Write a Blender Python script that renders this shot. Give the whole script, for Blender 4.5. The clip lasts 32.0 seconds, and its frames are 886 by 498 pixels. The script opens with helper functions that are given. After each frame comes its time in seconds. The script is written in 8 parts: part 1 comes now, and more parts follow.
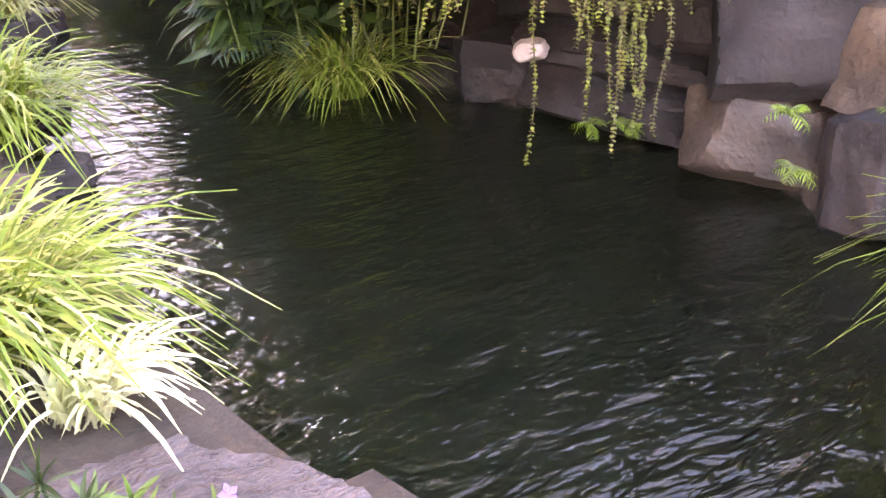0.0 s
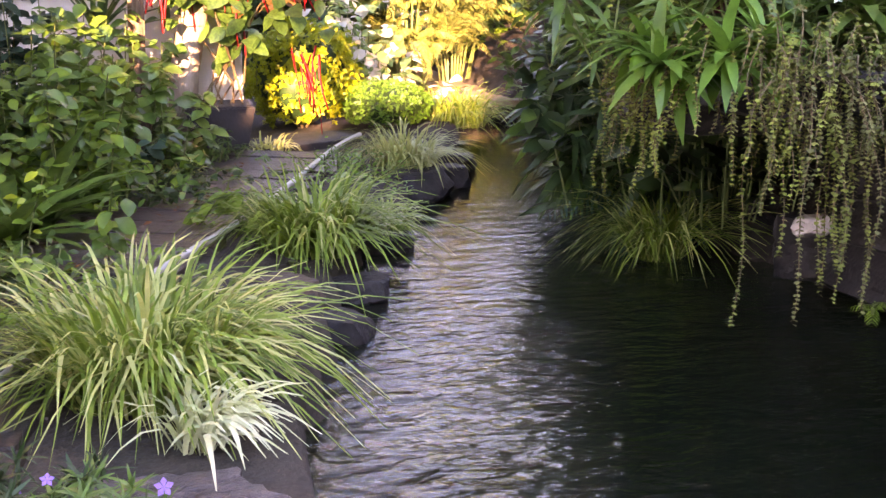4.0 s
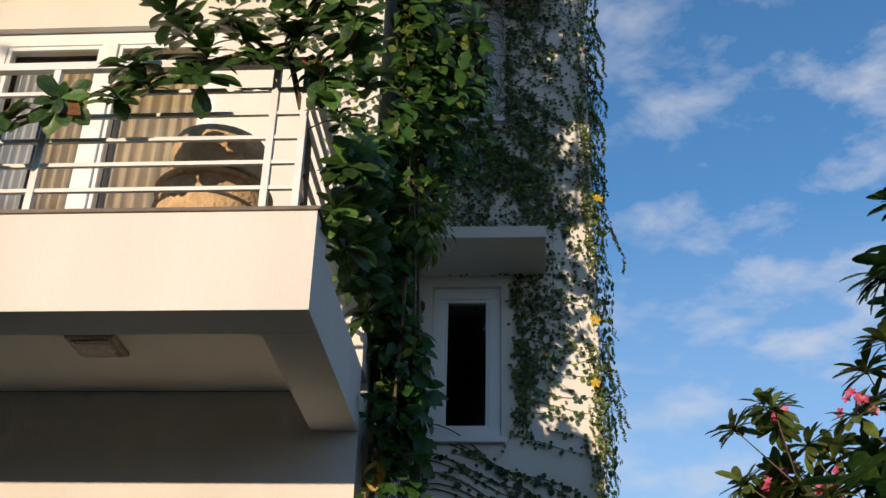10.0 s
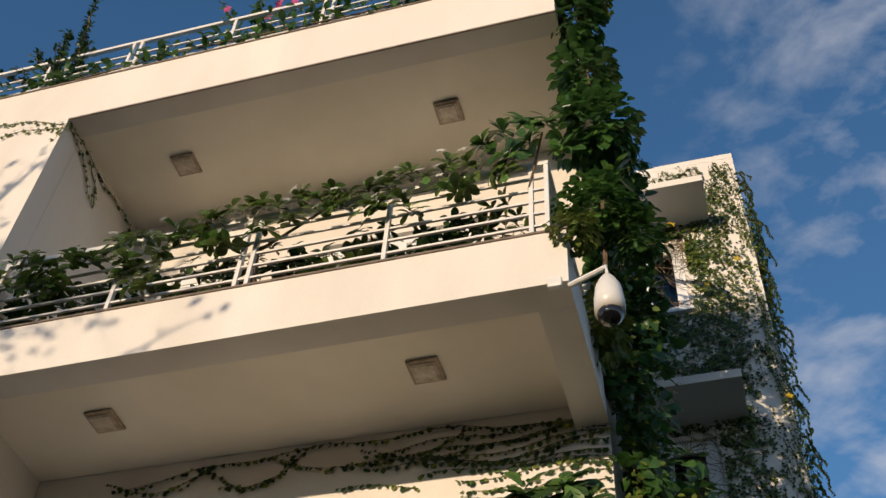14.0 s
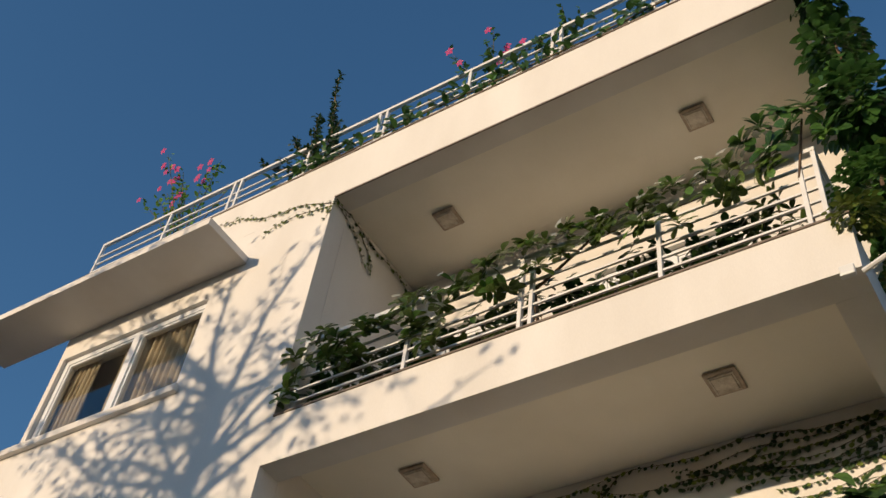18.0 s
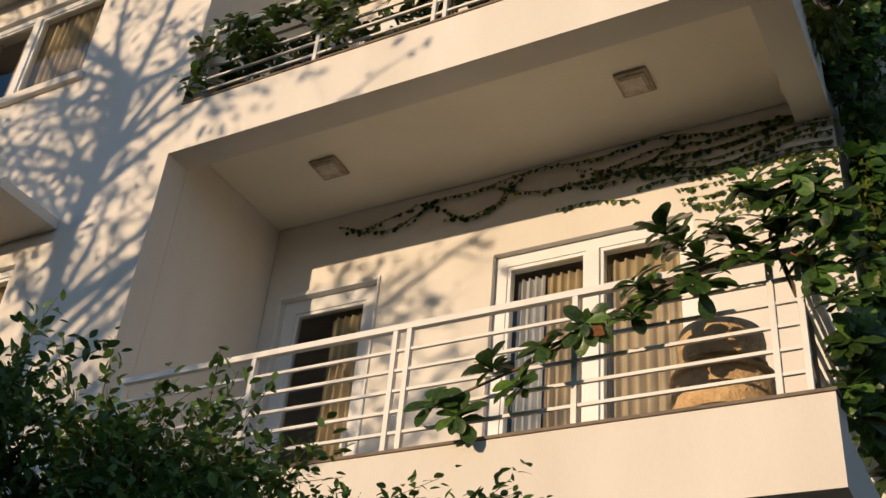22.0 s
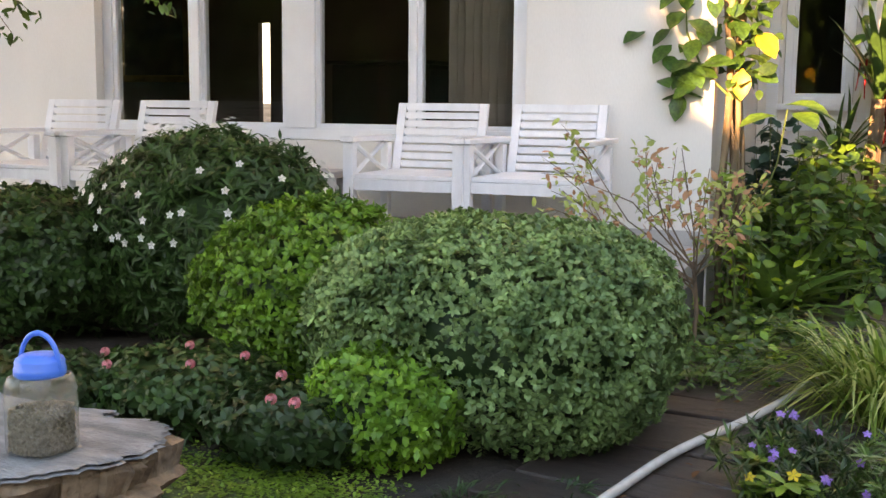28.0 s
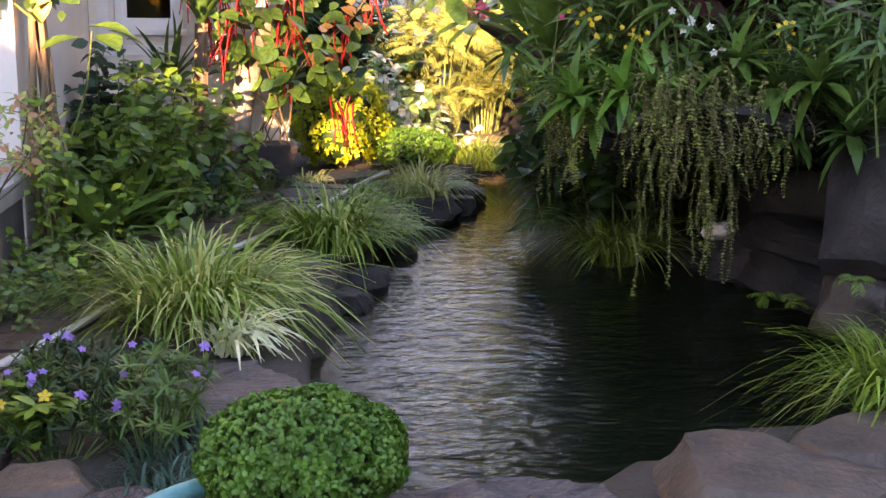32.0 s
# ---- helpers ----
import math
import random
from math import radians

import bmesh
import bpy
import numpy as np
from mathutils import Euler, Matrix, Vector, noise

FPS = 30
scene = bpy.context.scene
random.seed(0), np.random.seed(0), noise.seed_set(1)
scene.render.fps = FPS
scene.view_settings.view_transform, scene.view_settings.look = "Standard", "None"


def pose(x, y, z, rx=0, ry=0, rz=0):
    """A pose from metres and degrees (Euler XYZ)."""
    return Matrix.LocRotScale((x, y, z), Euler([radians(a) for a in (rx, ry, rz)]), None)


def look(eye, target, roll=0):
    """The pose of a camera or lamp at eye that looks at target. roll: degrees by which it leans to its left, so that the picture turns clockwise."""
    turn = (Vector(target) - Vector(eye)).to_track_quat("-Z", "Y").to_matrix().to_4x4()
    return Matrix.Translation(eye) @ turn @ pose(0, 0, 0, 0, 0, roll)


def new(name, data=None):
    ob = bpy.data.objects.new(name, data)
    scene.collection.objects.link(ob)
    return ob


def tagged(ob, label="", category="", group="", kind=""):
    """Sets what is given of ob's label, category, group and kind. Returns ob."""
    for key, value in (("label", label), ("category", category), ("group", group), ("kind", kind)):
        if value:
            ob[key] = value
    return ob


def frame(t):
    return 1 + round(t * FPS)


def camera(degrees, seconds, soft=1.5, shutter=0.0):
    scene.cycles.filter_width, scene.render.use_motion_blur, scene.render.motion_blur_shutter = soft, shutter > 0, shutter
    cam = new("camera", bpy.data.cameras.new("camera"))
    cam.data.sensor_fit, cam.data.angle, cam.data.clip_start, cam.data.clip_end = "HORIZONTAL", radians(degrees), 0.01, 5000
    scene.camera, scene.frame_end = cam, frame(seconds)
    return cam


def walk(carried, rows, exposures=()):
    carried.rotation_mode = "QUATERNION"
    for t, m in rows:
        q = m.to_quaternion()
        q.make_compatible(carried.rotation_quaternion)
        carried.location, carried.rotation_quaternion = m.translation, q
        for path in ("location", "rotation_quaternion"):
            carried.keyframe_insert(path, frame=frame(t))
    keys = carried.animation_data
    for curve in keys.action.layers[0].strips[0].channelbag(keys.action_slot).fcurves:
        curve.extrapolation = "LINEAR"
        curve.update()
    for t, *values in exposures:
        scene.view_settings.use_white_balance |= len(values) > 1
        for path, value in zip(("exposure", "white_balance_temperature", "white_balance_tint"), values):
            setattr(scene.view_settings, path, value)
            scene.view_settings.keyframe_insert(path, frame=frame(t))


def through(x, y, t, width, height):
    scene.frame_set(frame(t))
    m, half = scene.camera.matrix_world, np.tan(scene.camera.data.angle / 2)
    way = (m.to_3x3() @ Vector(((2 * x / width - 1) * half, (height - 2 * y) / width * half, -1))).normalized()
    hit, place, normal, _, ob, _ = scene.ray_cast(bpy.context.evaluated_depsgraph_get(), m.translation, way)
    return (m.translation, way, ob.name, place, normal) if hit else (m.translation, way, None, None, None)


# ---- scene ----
cam = camera(43.8, 32.0)
PATH = [
    (0, (0.384, -2.643, 1.246), (1.608, -1.275, 0.452), 1.1),
    (0.5, (0.496, -2.775, 1.209), (1.585, -1.272, 0.464), 0.9),
    (1, (0.646, -2.945, 1.222), (1.575, -1.353, 0.445), 1.8),
    (1.5, (0.720, -3.092, 1.214), (1.588, -1.459, 0.454), -0.2),
    (2, (0.787, -3.238, 1.218), (1.588, -1.567, 0.466), 0.8),
    (2.5, (0.899, -3.322, 1.199), (1.626, -1.611, 0.463), 1.0),
    (4.5, (1.164, -3.435, 1.196), (1.569, -1.511, 0.827), 0.1),
    (5, (1.149, -3.452, 1.212), (1.558, -1.511, 0.956), -0.0),
    (5.5, (1.132, -3.471, 1.233), (1.531, -1.516, 1.087), 0.1),
    (6, (1.127, -3.492, 1.255), (1.478, -1.524, 1.188), 0.1),
    (6.5, (1.095, -3.546, 1.282), (1.317, -1.562, 1.395), -0.2),
    (7, (1.020, -3.649, 1.329), (1.199, -1.674, 1.581), -1.1),
    (7.5, (0.908, -3.752, 1.398), (0.910, -1.800, 1.832), -1.2),
    (8, (0.925, -3.846, 1.445), (0.819, -1.944, 2.055), -0.8),
    (8.5, (1.011, -3.961, 1.467), (0.781, -2.110, 2.188), -0.5),
    (9, (1.038, -4.037, 1.500), (0.790, -2.206, 2.267), 1.1),
    (9.5, (0.988, -4.117, 1.534), (0.780, -2.326, 2.399), 1.5),
    (10, (0.908, -4.212, 1.564), (0.767, -2.460, 2.518), 1.6),
    (10.5, (0.882, -4.318, 1.592), (0.763, -2.637, 2.670), 1.5),
    (11, (0.922, -4.413, 1.610), (0.849, -2.784, 2.768), 0.8),
    (11.5, (0.974, -4.538, 1.613), (0.855, -2.960, 2.837), 0.3),
    (12, (1.014, -4.665, 1.595), (0.808, -3.132, 2.862), 0.1),
    (12.5, (0.989, -4.746, 1.611), (0.696, -3.267, 2.925), -0.0),
    (13, (0.905, -4.846, 1.607), (0.573, -3.427, 2.976), 0.4),
    (13.5, (0.829, -4.968, 1.644), (0.449, -3.626, 3.077), 2.6),
    (14, (0.837, -5.076, 1.647), (0.402, -3.811, 3.133), 4.2),
    (14.5, (0.843, -5.115, 1.662), (0.337, -3.947, 3.205), 6.9),
    (16.5, (0.751, -5.195, 1.599), (0.075, -4.116, 3.141), 8.7),
    (17, (0.747, -5.189, 1.604), (0.009, -4.117, 3.123), 8.7),
    (17.5, (0.741, -5.187, 1.599), (-0.037, -4.120, 3.100), 8.8),
    (18, (0.734, -5.197, 1.601), (-0.104, -4.151, 3.086), 8.8),
    (18.5, (0.727, -5.172, 1.594), (-0.147, -4.150, 3.075), 9.1),
    (19, (0.727, -5.155, 1.590), (-0.155, -4.126, 3.060), 8.9),
    (19.5, (0.707, -5.131, 1.554), (-0.185, -4.053, 2.983), 8.1),
    (20, (0.680, -5.111, 1.528), (-0.219, -3.937, 2.874), 6.9),
    (20.5, (0.659, -5.078, 1.497), (-0.264, -3.799, 2.726), 6.2),
    (21, (0.688, -5.055, 1.505), (-0.259, -3.727, 2.662), 5.7),
    (21.5, (0.712, -5.055, 1.511), (-0.223, -3.681, 2.624), 6.1),
    (22, (0.735, -5.043, 1.512), (-0.118, -3.616, 2.624), 5.6),
    (22.5, (0.733, -5.043, 1.490), (-0.034, -3.567, 2.602), 5.0),
    (23, (0.691, -5.036, 1.422), (-0.021, -3.470, 2.442), 4.0),
    (23.5, (0.686, -4.978, 1.399), (-0.149, -3.350, 2.207), 3.5),
    (24, (0.652, -4.960, 1.390), (-0.226, -3.280, 2.028), 3.1),
    (24.5, (0.670, -4.964, 1.371), (-0.200, -3.230, 1.858), 2.2),
    (25, (0.706, -4.927, 1.359), (-0.189, -3.167, 1.679), 1.4),
    (25.5, (0.727, -4.929, 1.324), (-0.186, -3.156, 1.479), 1.7),
    (27.5, (0.704, -4.829, 1.206), (-0.141, -3.034, 0.951), 0.9),
    (28, (0.750, -4.826, 1.217), (0.062, -2.966, 0.953), 0.6),
    (28.5, (0.783, -4.809, 1.219), (0.291, -2.887, 0.963), 0.7),
    (29, (0.847, -4.788, 1.222), (0.494, -2.835, 0.975), -0.1),
    (29.5, (0.910, -4.764, 1.221), (0.685, -2.790, 0.994), 0.6),
    (30, (0.964, -4.770, 1.227), (0.837, -2.785, 1.015), 0.2),
    (30.5, (1.009, -4.764, 1.215), (0.985, -2.777, 0.987), 0.1),
    (31, (1.064, -4.759, 1.203), (1.112, -2.777, 0.944), 0.1),
    (31.5, (1.147, -4.754, 1.184), (1.333, -2.786, 0.879), 0.7),
    (32, (1.214, -4.759, 1.171), (1.559, -2.825, 0.797), 0.5),
]
LIGHT_KEYS = [(0, 5.65, 11000, 58), (2.5, 4.95, 12000, 58), (5, 4.0, 7300, 48), (6, 3.4, 7000, 28), (7, 2.35, 7200, 16), (7.5, 1.8, 7000, 13), (8, 1.1, 6900, 17), (9, 0.3, 6100, 12), (11, 0.12, 5900, 11), (13, 0.05, 6200, 12), (19, -0.05, 6300, 10), (23, -0.1, 6800, 13), (24.5, 0.05, 6500, 11), (25.0, 1.35, 6900, 22), (25.5, 2.1, 7900, 28), (27.5, 3.4, 10900, 27), (30, 3.2, 9900, 37), (31, 3.15, 9500, 40), (31.5, 3.2, 9200, 40), (32, 3.5, 8800, 40)]
walk(cam, [(t, look(eye, target, roll)) for t, eye, target, roll in PATH], exposures=LIGHT_KEYS)

# ---- daylight ----
SUN_WAY = Vector((0.46, 1.56, -0.30)).normalized()
world = bpy.data.worlds.new("world")
scene.world = world
world.use_nodes = True
wn, wl = world.node_tree.nodes, world.node_tree.links
wn.clear()
sky = wn.new("ShaderNodeTexSky")
sky.sky_type, sky.sun_disc = "NISHITA", False
sky.sun_elevation = radians(10.5)
sky.sun_rotation = math.atan2(-SUN_WAY.x, -SUN_WAY.y)
sky.air_density, sky.dust_density, sky.ozone_density = 1.0, 0.12, 2.2
coord = wn.new("ShaderNodeTexCoord")
cmap = wn.new("ShaderNodeMapping")
cmap.inputs["Scale"].default_value = (3.2, 3.2, 6.4)
cmap.inputs["Rotation"].default_value = (0.0, 0.5, 0.6)
puff = wn.new("ShaderNodeTexNoise")
puff.inputs["Scale"].default_value, puff.inputs["Detail"].default_value, puff.inputs["Roughness"].default_value = 3.4, 8, 0.56
puff.inputs["Distortion"].default_value = 0.15
veil = wn.new("ShaderNodeTexNoise")
veil.inputs["Scale"].default_value, veil.inputs["Detail"].default_value = 1.1, 3
cramp = wn.new("ShaderNodeValToRGB")
cramp.color_ramp.elements[0].position, cramp.color_ramp.elements[1].position = 0.47, 0.80
vramp = wn.new("ShaderNodeValToRGB")
vramp.color_ramp.elements[0].position, vramp.color_ramp.elements[1].position = 0.30, 0.60
both = wn.new("ShaderNodeMath")
both.operation = "MULTIPLY"
cloudy = wn.new("ShaderNodeMixRGB")
cloudy.inputs["Color2"].default_value = (4.6, 4.5, 4.5, 1)
wback = wn.new("ShaderNodeBackground")
wback.inputs["Strength"].default_value = 0.137
wout = wn.new("ShaderNodeOutputWorld")
wl.new(coord.outputs["Generated"], cmap.inputs["Vector"])
wl.new(cmap.outputs["Vector"], puff.inputs["Vector"])
wl.new(coord.outputs["Generated"], veil.inputs["Vector"])
wl.new(puff.outputs["Fac"], cramp.inputs["Fac"])
wl.new(veil.outputs["Fac"], vramp.inputs["Fac"])
wl.new(cramp.outputs["Color"], both.inputs[0])
wl.new(vramp.outputs["Color"], both.inputs[1])
# the clouds keep to the eastern half of the sky
east = wn.new("ShaderNodeValToRGB")
east.color_ramp.elements[0].position, east.color_ramp.elements[1].position = 0.44, 0.60
half_x = wn.new("ShaderNodeMath")
half_x.operation = "MULTIPLY_ADD"
half_x.inputs[1].default_value, half_x.inputs[2].default_value = 0.5, 0.5
side_x = wn.new("ShaderNodeSeparateXYZ")
wl.new(coord.outputs["Generated"], side_x.inputs["Vector"])
wl.new(side_x.outputs["X"], half_x.inputs[0])
wl.new(half_x.outputs["Value"], east.inputs["Fac"])
drift = wn.new("ShaderNodeMath")
drift.operation = "MULTIPLY"
wl.new(both.outputs["Value"], drift.inputs[0])
wl.new(east.outputs["Color"], drift.inputs[1])
wl.new(drift.outputs["Value"], cloudy.inputs["Fac"])
deep = wn.new("ShaderNodeHueSaturation")
deep.inputs["Saturation"].default_value, deep.inputs["Value"].default_value = 1.16, 1.15
wl.new(sky.outputs["Color"], deep.inputs["Color"])
# thin evening haze that pales the sky towards the horizon
part_z = wn.new("ShaderNodeSeparateXYZ")
haze = wn.new("ShaderNodeValToRGB")
haze.color_ramp.elements[0].position, haze.color_ramp.elements[1].position = 0.08, 0.50
haze.color_ramp.elements[0].color, haze.color_ramp.elements[1].color = (0.7, 0.7, 0.7, 1), (0, 0, 0, 1)
hazy = wn.new("ShaderNodeMixRGB")
hazy.inputs["Color2"].default_value = (3.3, 3.7, 4.3, 1)
wl.new(coord.outputs["Generated"], part_z.inputs["Vector"])
wl.new(part_z.outputs["Z"], haze.inputs["Fac"])
wl.new(haze.outputs["Color"], hazy.inputs["Fac"])
wl.new(deep.outputs["Color"], hazy.inputs["Color1"])
wl.new(hazy.outputs["Color"], cloudy.inputs["Color1"])
wl.new(cloudy.outputs["Color"], wback.inputs["Color"])
wl.new(wback.outputs["Background"], wout.inputs["Surface"])
sun = new("sun", bpy.data.lights.new("sun", "SUN"))
sun.data.energy, sun.data.angle, sun.data.color = 4.3, radians(0.5), (1.0, 0.75, 0.48)
sun.matrix_world = look((-5, -17, 6), Vector((-5, -17, 6)) + SUN_WAY)

# ---- materials ----


def material(name, base, rough=0.6, second=None, scale=4.0, grain=60.0, bump=0.2, metal=0.0, spread=0.25, stretch=(1, 1, 1), island=0.0, spec=0.5, coat=0.0):
    """A procedural surface: two colours mixed by coarse noise, fine grain in tone and relief."""
    m = bpy.data.materials.new(name)
    m.use_nodes = True
    n, l = m.node_tree.nodes, m.node_tree.links
    b = n["Principled BSDF"]
    second = second or tuple(c * (1 - spread) for c in base)
    tc = n.new("ShaderNodeTexCoord")
    mp = n.new("ShaderNodeMapping")
    mp.inputs["Scale"].default_value = stretch
    l.new(tc.outputs["Object"], mp.inputs["Vector"])
    big, fine = n.new("ShaderNodeTexNoise"), n.new("ShaderNodeTexNoise")
    big.inputs["Scale"].default_value, big.inputs["Detail"].default_value = scale, 5
    fine.inputs["Scale"].default_value, fine.inputs["Detail"].default_value = grain, 3
    for q in (big, fine):
        l.new(mp.outputs["Vector"], q.inputs["Vector"])
    ramp = n.new("ShaderNodeValToRGB")
    ramp.color_ramp.elements[0].position, ramp.color_ramp.elements[1].position = 0.33, 0.68
    ramp.color_ramp.elements[0].color, ramp.color_ramp.elements[1].color = (*second, 1), (*base, 1)
    l.new(big.outputs["Fac"], ramp.inputs["Fac"])
    tone = n.new("ShaderNodeMixRGB")
    tone.blend_type = "MULTIPLY"
    tone.inputs["Fac"].default_value = min(1.0, spread * 1.5)
    l.new(ramp.outputs["Color"], tone.inputs["Color1"])
    l.new(fine.outputs["Color"], tone.inputs["Color2"])
    gray = n.new("ShaderNodeRGBToBW")
    l.new(fine.outputs["Color"], gray.inputs["Color"])
    lift = n.new("ShaderNodeMapRange")
    lift.inputs["From Min"].default_value, lift.inputs["From Max"].default_value = 0.3, 0.7
    lift.inputs["To Min"].default_value, lift.inputs["To Max"].default_value = 0.6, 1.15
    l.new(gray.outputs["Val"], lift.inputs["Value"])
    l.new(lift.outputs["Result"], tone.inputs["Color2"])
    last = tone.outputs["Color"]
    if island:
        geo = n.new("ShaderNodeNewGeometry")
        info = n.new("ShaderNodeObjectInfo")
        add = n.new("ShaderNodeMath")
        add.operation = "ADD"
        l.new(geo.outputs["Random Per Island"], add.inputs[0])
        l.new(info.outputs["Random"], add.inputs[1])
        mr = n.new("ShaderNodeMapRange")
        mr.inputs["From Max"].default_value = 2.0
        mr.inputs["To Min"].default_value, mr.inputs["To Max"].default_value = 1 - island, 1 + island
        l.new(add.outputs["Value"], mr.inputs["Value"])
        hsv = n.new("ShaderNodeHueSaturation")
        l.new(mr.outputs["Result"], hsv.inputs["Value"])
        l.new(last, hsv.inputs["Color"])
        last = hsv.outputs["Color"]
    l.new(last, b.inputs["Base Color"])
    b.inputs["Roughness"].default_value, b.inputs["Metallic"].default_value = rough, metal
    b.inputs["Specular IOR Level"].default_value = spec
    b.inputs["Coat Weight"].default_value = coat
    if bump:
        bp = n.new("ShaderNodeBump")
        bp.inputs["Strength"].default_value, bp.inputs["Distance"].default_value = bump, 0.01
        mixh = n.new("ShaderNodeMath")
        mixh.operation = "MULTIPLY_ADD"
        mixh.inputs[1].default_value = 2.5
        l.new(big.outputs["Fac"], mixh.inputs[0])
        l.new(fine.outputs["Fac"], mixh.inputs[2])
        l.new(mixh.outputs["Value"], bp.inputs["Height"])
        l.new(bp.outputs["Normal"], b.inputs["Normal"])
    return m


def leaf_material(name, base, tip=None, rough=0.42, island=0.35, through=0.35, spec=0.4):
    """A leaf: varied from leaf to leaf, a little light coming through."""
    m = material(name, base, rough, tip or tuple(c * 0.6 for c in base), 9.0, 70.0, 0.05, island=island, spread=0.2, spec=spec)
    n, l = m.node_tree.nodes, m.node_tree.links
    b = n["Principled BSDF"]
    src = b.inputs["Base Color"].links[0].from_socket
    tr = n.new("ShaderNodeBsdfTranslucent")
    mix = n.new("ShaderNodeMixShader")
    mix.inputs["Fac"].default_value = through
    l.new(src, tr.inputs["Color"])
    l.new(b.outputs["BSDF"], mix.inputs[1])
    l.new(tr.outputs["BSDF"], mix.inputs[2])
    l.new(mix.outputs["Shader"], n["Material Output"].inputs["Surface"])
    return m


def pane_material(name, cloudy_share=0.0):
    """Thin window glass or plastic: clear or slightly cloudy, with a mirror-like sheen that grows at a slant."""
    m = bpy.data.materials.new(name)
    m.use_nodes = True
    n, l = m.node_tree.nodes, m.node_tree.links
    n.clear()
    clear, shine, mix = n.new("ShaderNodeBsdfTransparent"), n.new("ShaderNodeBsdfGlossy"), n.new("ShaderNodeMixShader")
    clear.inputs["Color"].default_value = (0.86, 0.88, 0.87, 1)
    shine.inputs["Roughness"].default_value = 0.01
    lw, fifth, gloss = n.new("ShaderNodeLayerWeight"), n.new("ShaderNodeMath"), n.new("ShaderNodeMath")
    lw.inputs["Blend"].default_value = 0.5
    fifth.operation, gloss.operation = "POWER", "MULTIPLY_ADD"
    fifth.inputs[1].default_value = 4.5
    gloss.inputs[1].default_value, gloss.inputs[2].default_value = 0.9, 0.045
    l.new(lw.outputs["Facing"], fifth.inputs[0])
    l.new(fifth.outputs["Value"], gloss.inputs[0])
    l.new(gloss.outputs["Value"], mix.inputs["Fac"])
    dull, milk = n.new("ShaderNodeBsdfTranslucent"), n.new("ShaderNodeMixShader")
    dull.inputs["Color"].default_value = (0.85, 0.86, 0.85, 1)
    milk.inputs["Fac"].default_value = cloudy_share
    l.new(clear.outputs["BSDF"], milk.inputs[1])
    l.new(dull.outputs["BSDF"], milk.inputs[2])
    l.new(milk.outputs["Shader"], mix.inputs[1])
    l.new(shine.outputs["BSDF"], mix.inputs[2])
    l.new(mix.outputs["Shader"], n.new("ShaderNodeOutputMaterial").inputs["Surface"])
    return m


def water_material(name):
    m = bpy.data.materials.new(name)
    m.use_nodes = True
    n, l = m.node_tree.nodes, m.node_tree.links
    b = n["Principled BSDF"]
    b.inputs["Base Color"].default_value = (0.26, 0.46, 0.30, 1)
    b.inputs["Transmission Weight"].default_value = 1.0
    b.inputs["Roughness"].default_value, b.inputs["IOR"].default_value = 0.02, 1.33
    tc, mp = n.new("ShaderNodeTexCoord"), n.new("ShaderNodeMapping")
    mp.inputs["Rotation"].default_value = (0, 0, radians(8))
    mp.inputs["Scale"].default_value = (0.45, 1.0, 1.0)
    l.new(tc.outputs["Object"], mp.inputs["Vector"])
    w1, w2 = n.new("ShaderNodeTexNoise"), n.new("ShaderNodeTexNoise")
    w1.inputs["Scale"].default_value, w1.inputs["Detail"].default_value = 12.0, 3.0
    w1.inputs["Distortion"].default_value = 0.6
    w2.inputs["Scale"].default_value, w2.inputs["Detail"].default_value = 34.0, 2.0
    add = n.new("ShaderNodeMath")
    add.operation = "MULTIPLY_ADD"
    add.inputs[1].default_value = 0.30
    for q in (w1, w2):
        l.new(mp.outputs["Vector"], q.inputs["Vector"])
    l.new(w2.outputs["Fac"], add.inputs[0])
    l.new(w1.outputs["Fac"], add.inputs[2])
    bp = n.new("ShaderNodeBump")
    bp.inputs["Strength"].default_value, bp.inputs["Distance"].default_value = 1.0, 0.012
    # the breeze ruffles the open end of the pond more than its sheltered far end
    axis, calm, ruffle = n.new("ShaderNodeSeparateXYZ"), n.new("ShaderNodeMapRange"), n.new("ShaderNodeMath")
    calm.inputs["From Min"].default_value, calm.inputs["From Max"].default_value = -1.5, 4.5
    calm.inputs["To Min"].default_value, calm.inputs["To Max"].default_value = 2.4, 0.2
    ruffle.operation = "MULTIPLY"
    l.new(tc.outputs["Object"], axis.inputs["Vector"])
    l.new(axis.outputs["Y"], calm.inputs["Value"])
    l.new(add.outputs["Value"], ruffle.inputs[0])
    l.new(calm.outputs["Result"], ruffle.inputs[1])
    l.new(ruffle.outputs["Value"], bp.inputs["Height"])
    l.new(bp.outputs["Normal"], b.inputs["Normal"])
    return m


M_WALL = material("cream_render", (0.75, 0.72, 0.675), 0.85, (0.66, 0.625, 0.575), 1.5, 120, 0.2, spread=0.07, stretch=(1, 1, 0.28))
# wall cream made paler and warmer: light bounced onto soffits is in the colour
M_SOFFIT = material("bounce_lit_soffit", (0.86, 0.81, 0.70), 0.8, (0.78, 0.73, 0.62), 1.2, 110, 0.08, spread=0.06)
M_WHITE = material("white_paint", (0.80, 0.80, 0.79), 0.45, (0.74, 0.74, 0.73), 3, 90, 0.05, spread=0.05)
M_FRAME = material("white_frame", (0.78, 0.79, 0.80), 0.35, (0.72, 0.73, 0.74), 3, 90, 0.02, spread=0.04)
M_CAP = material("brown_coping", (0.22, 0.17, 0.13), 0.7, (0.13, 0.10, 0.08), 8, 80, 0.2)
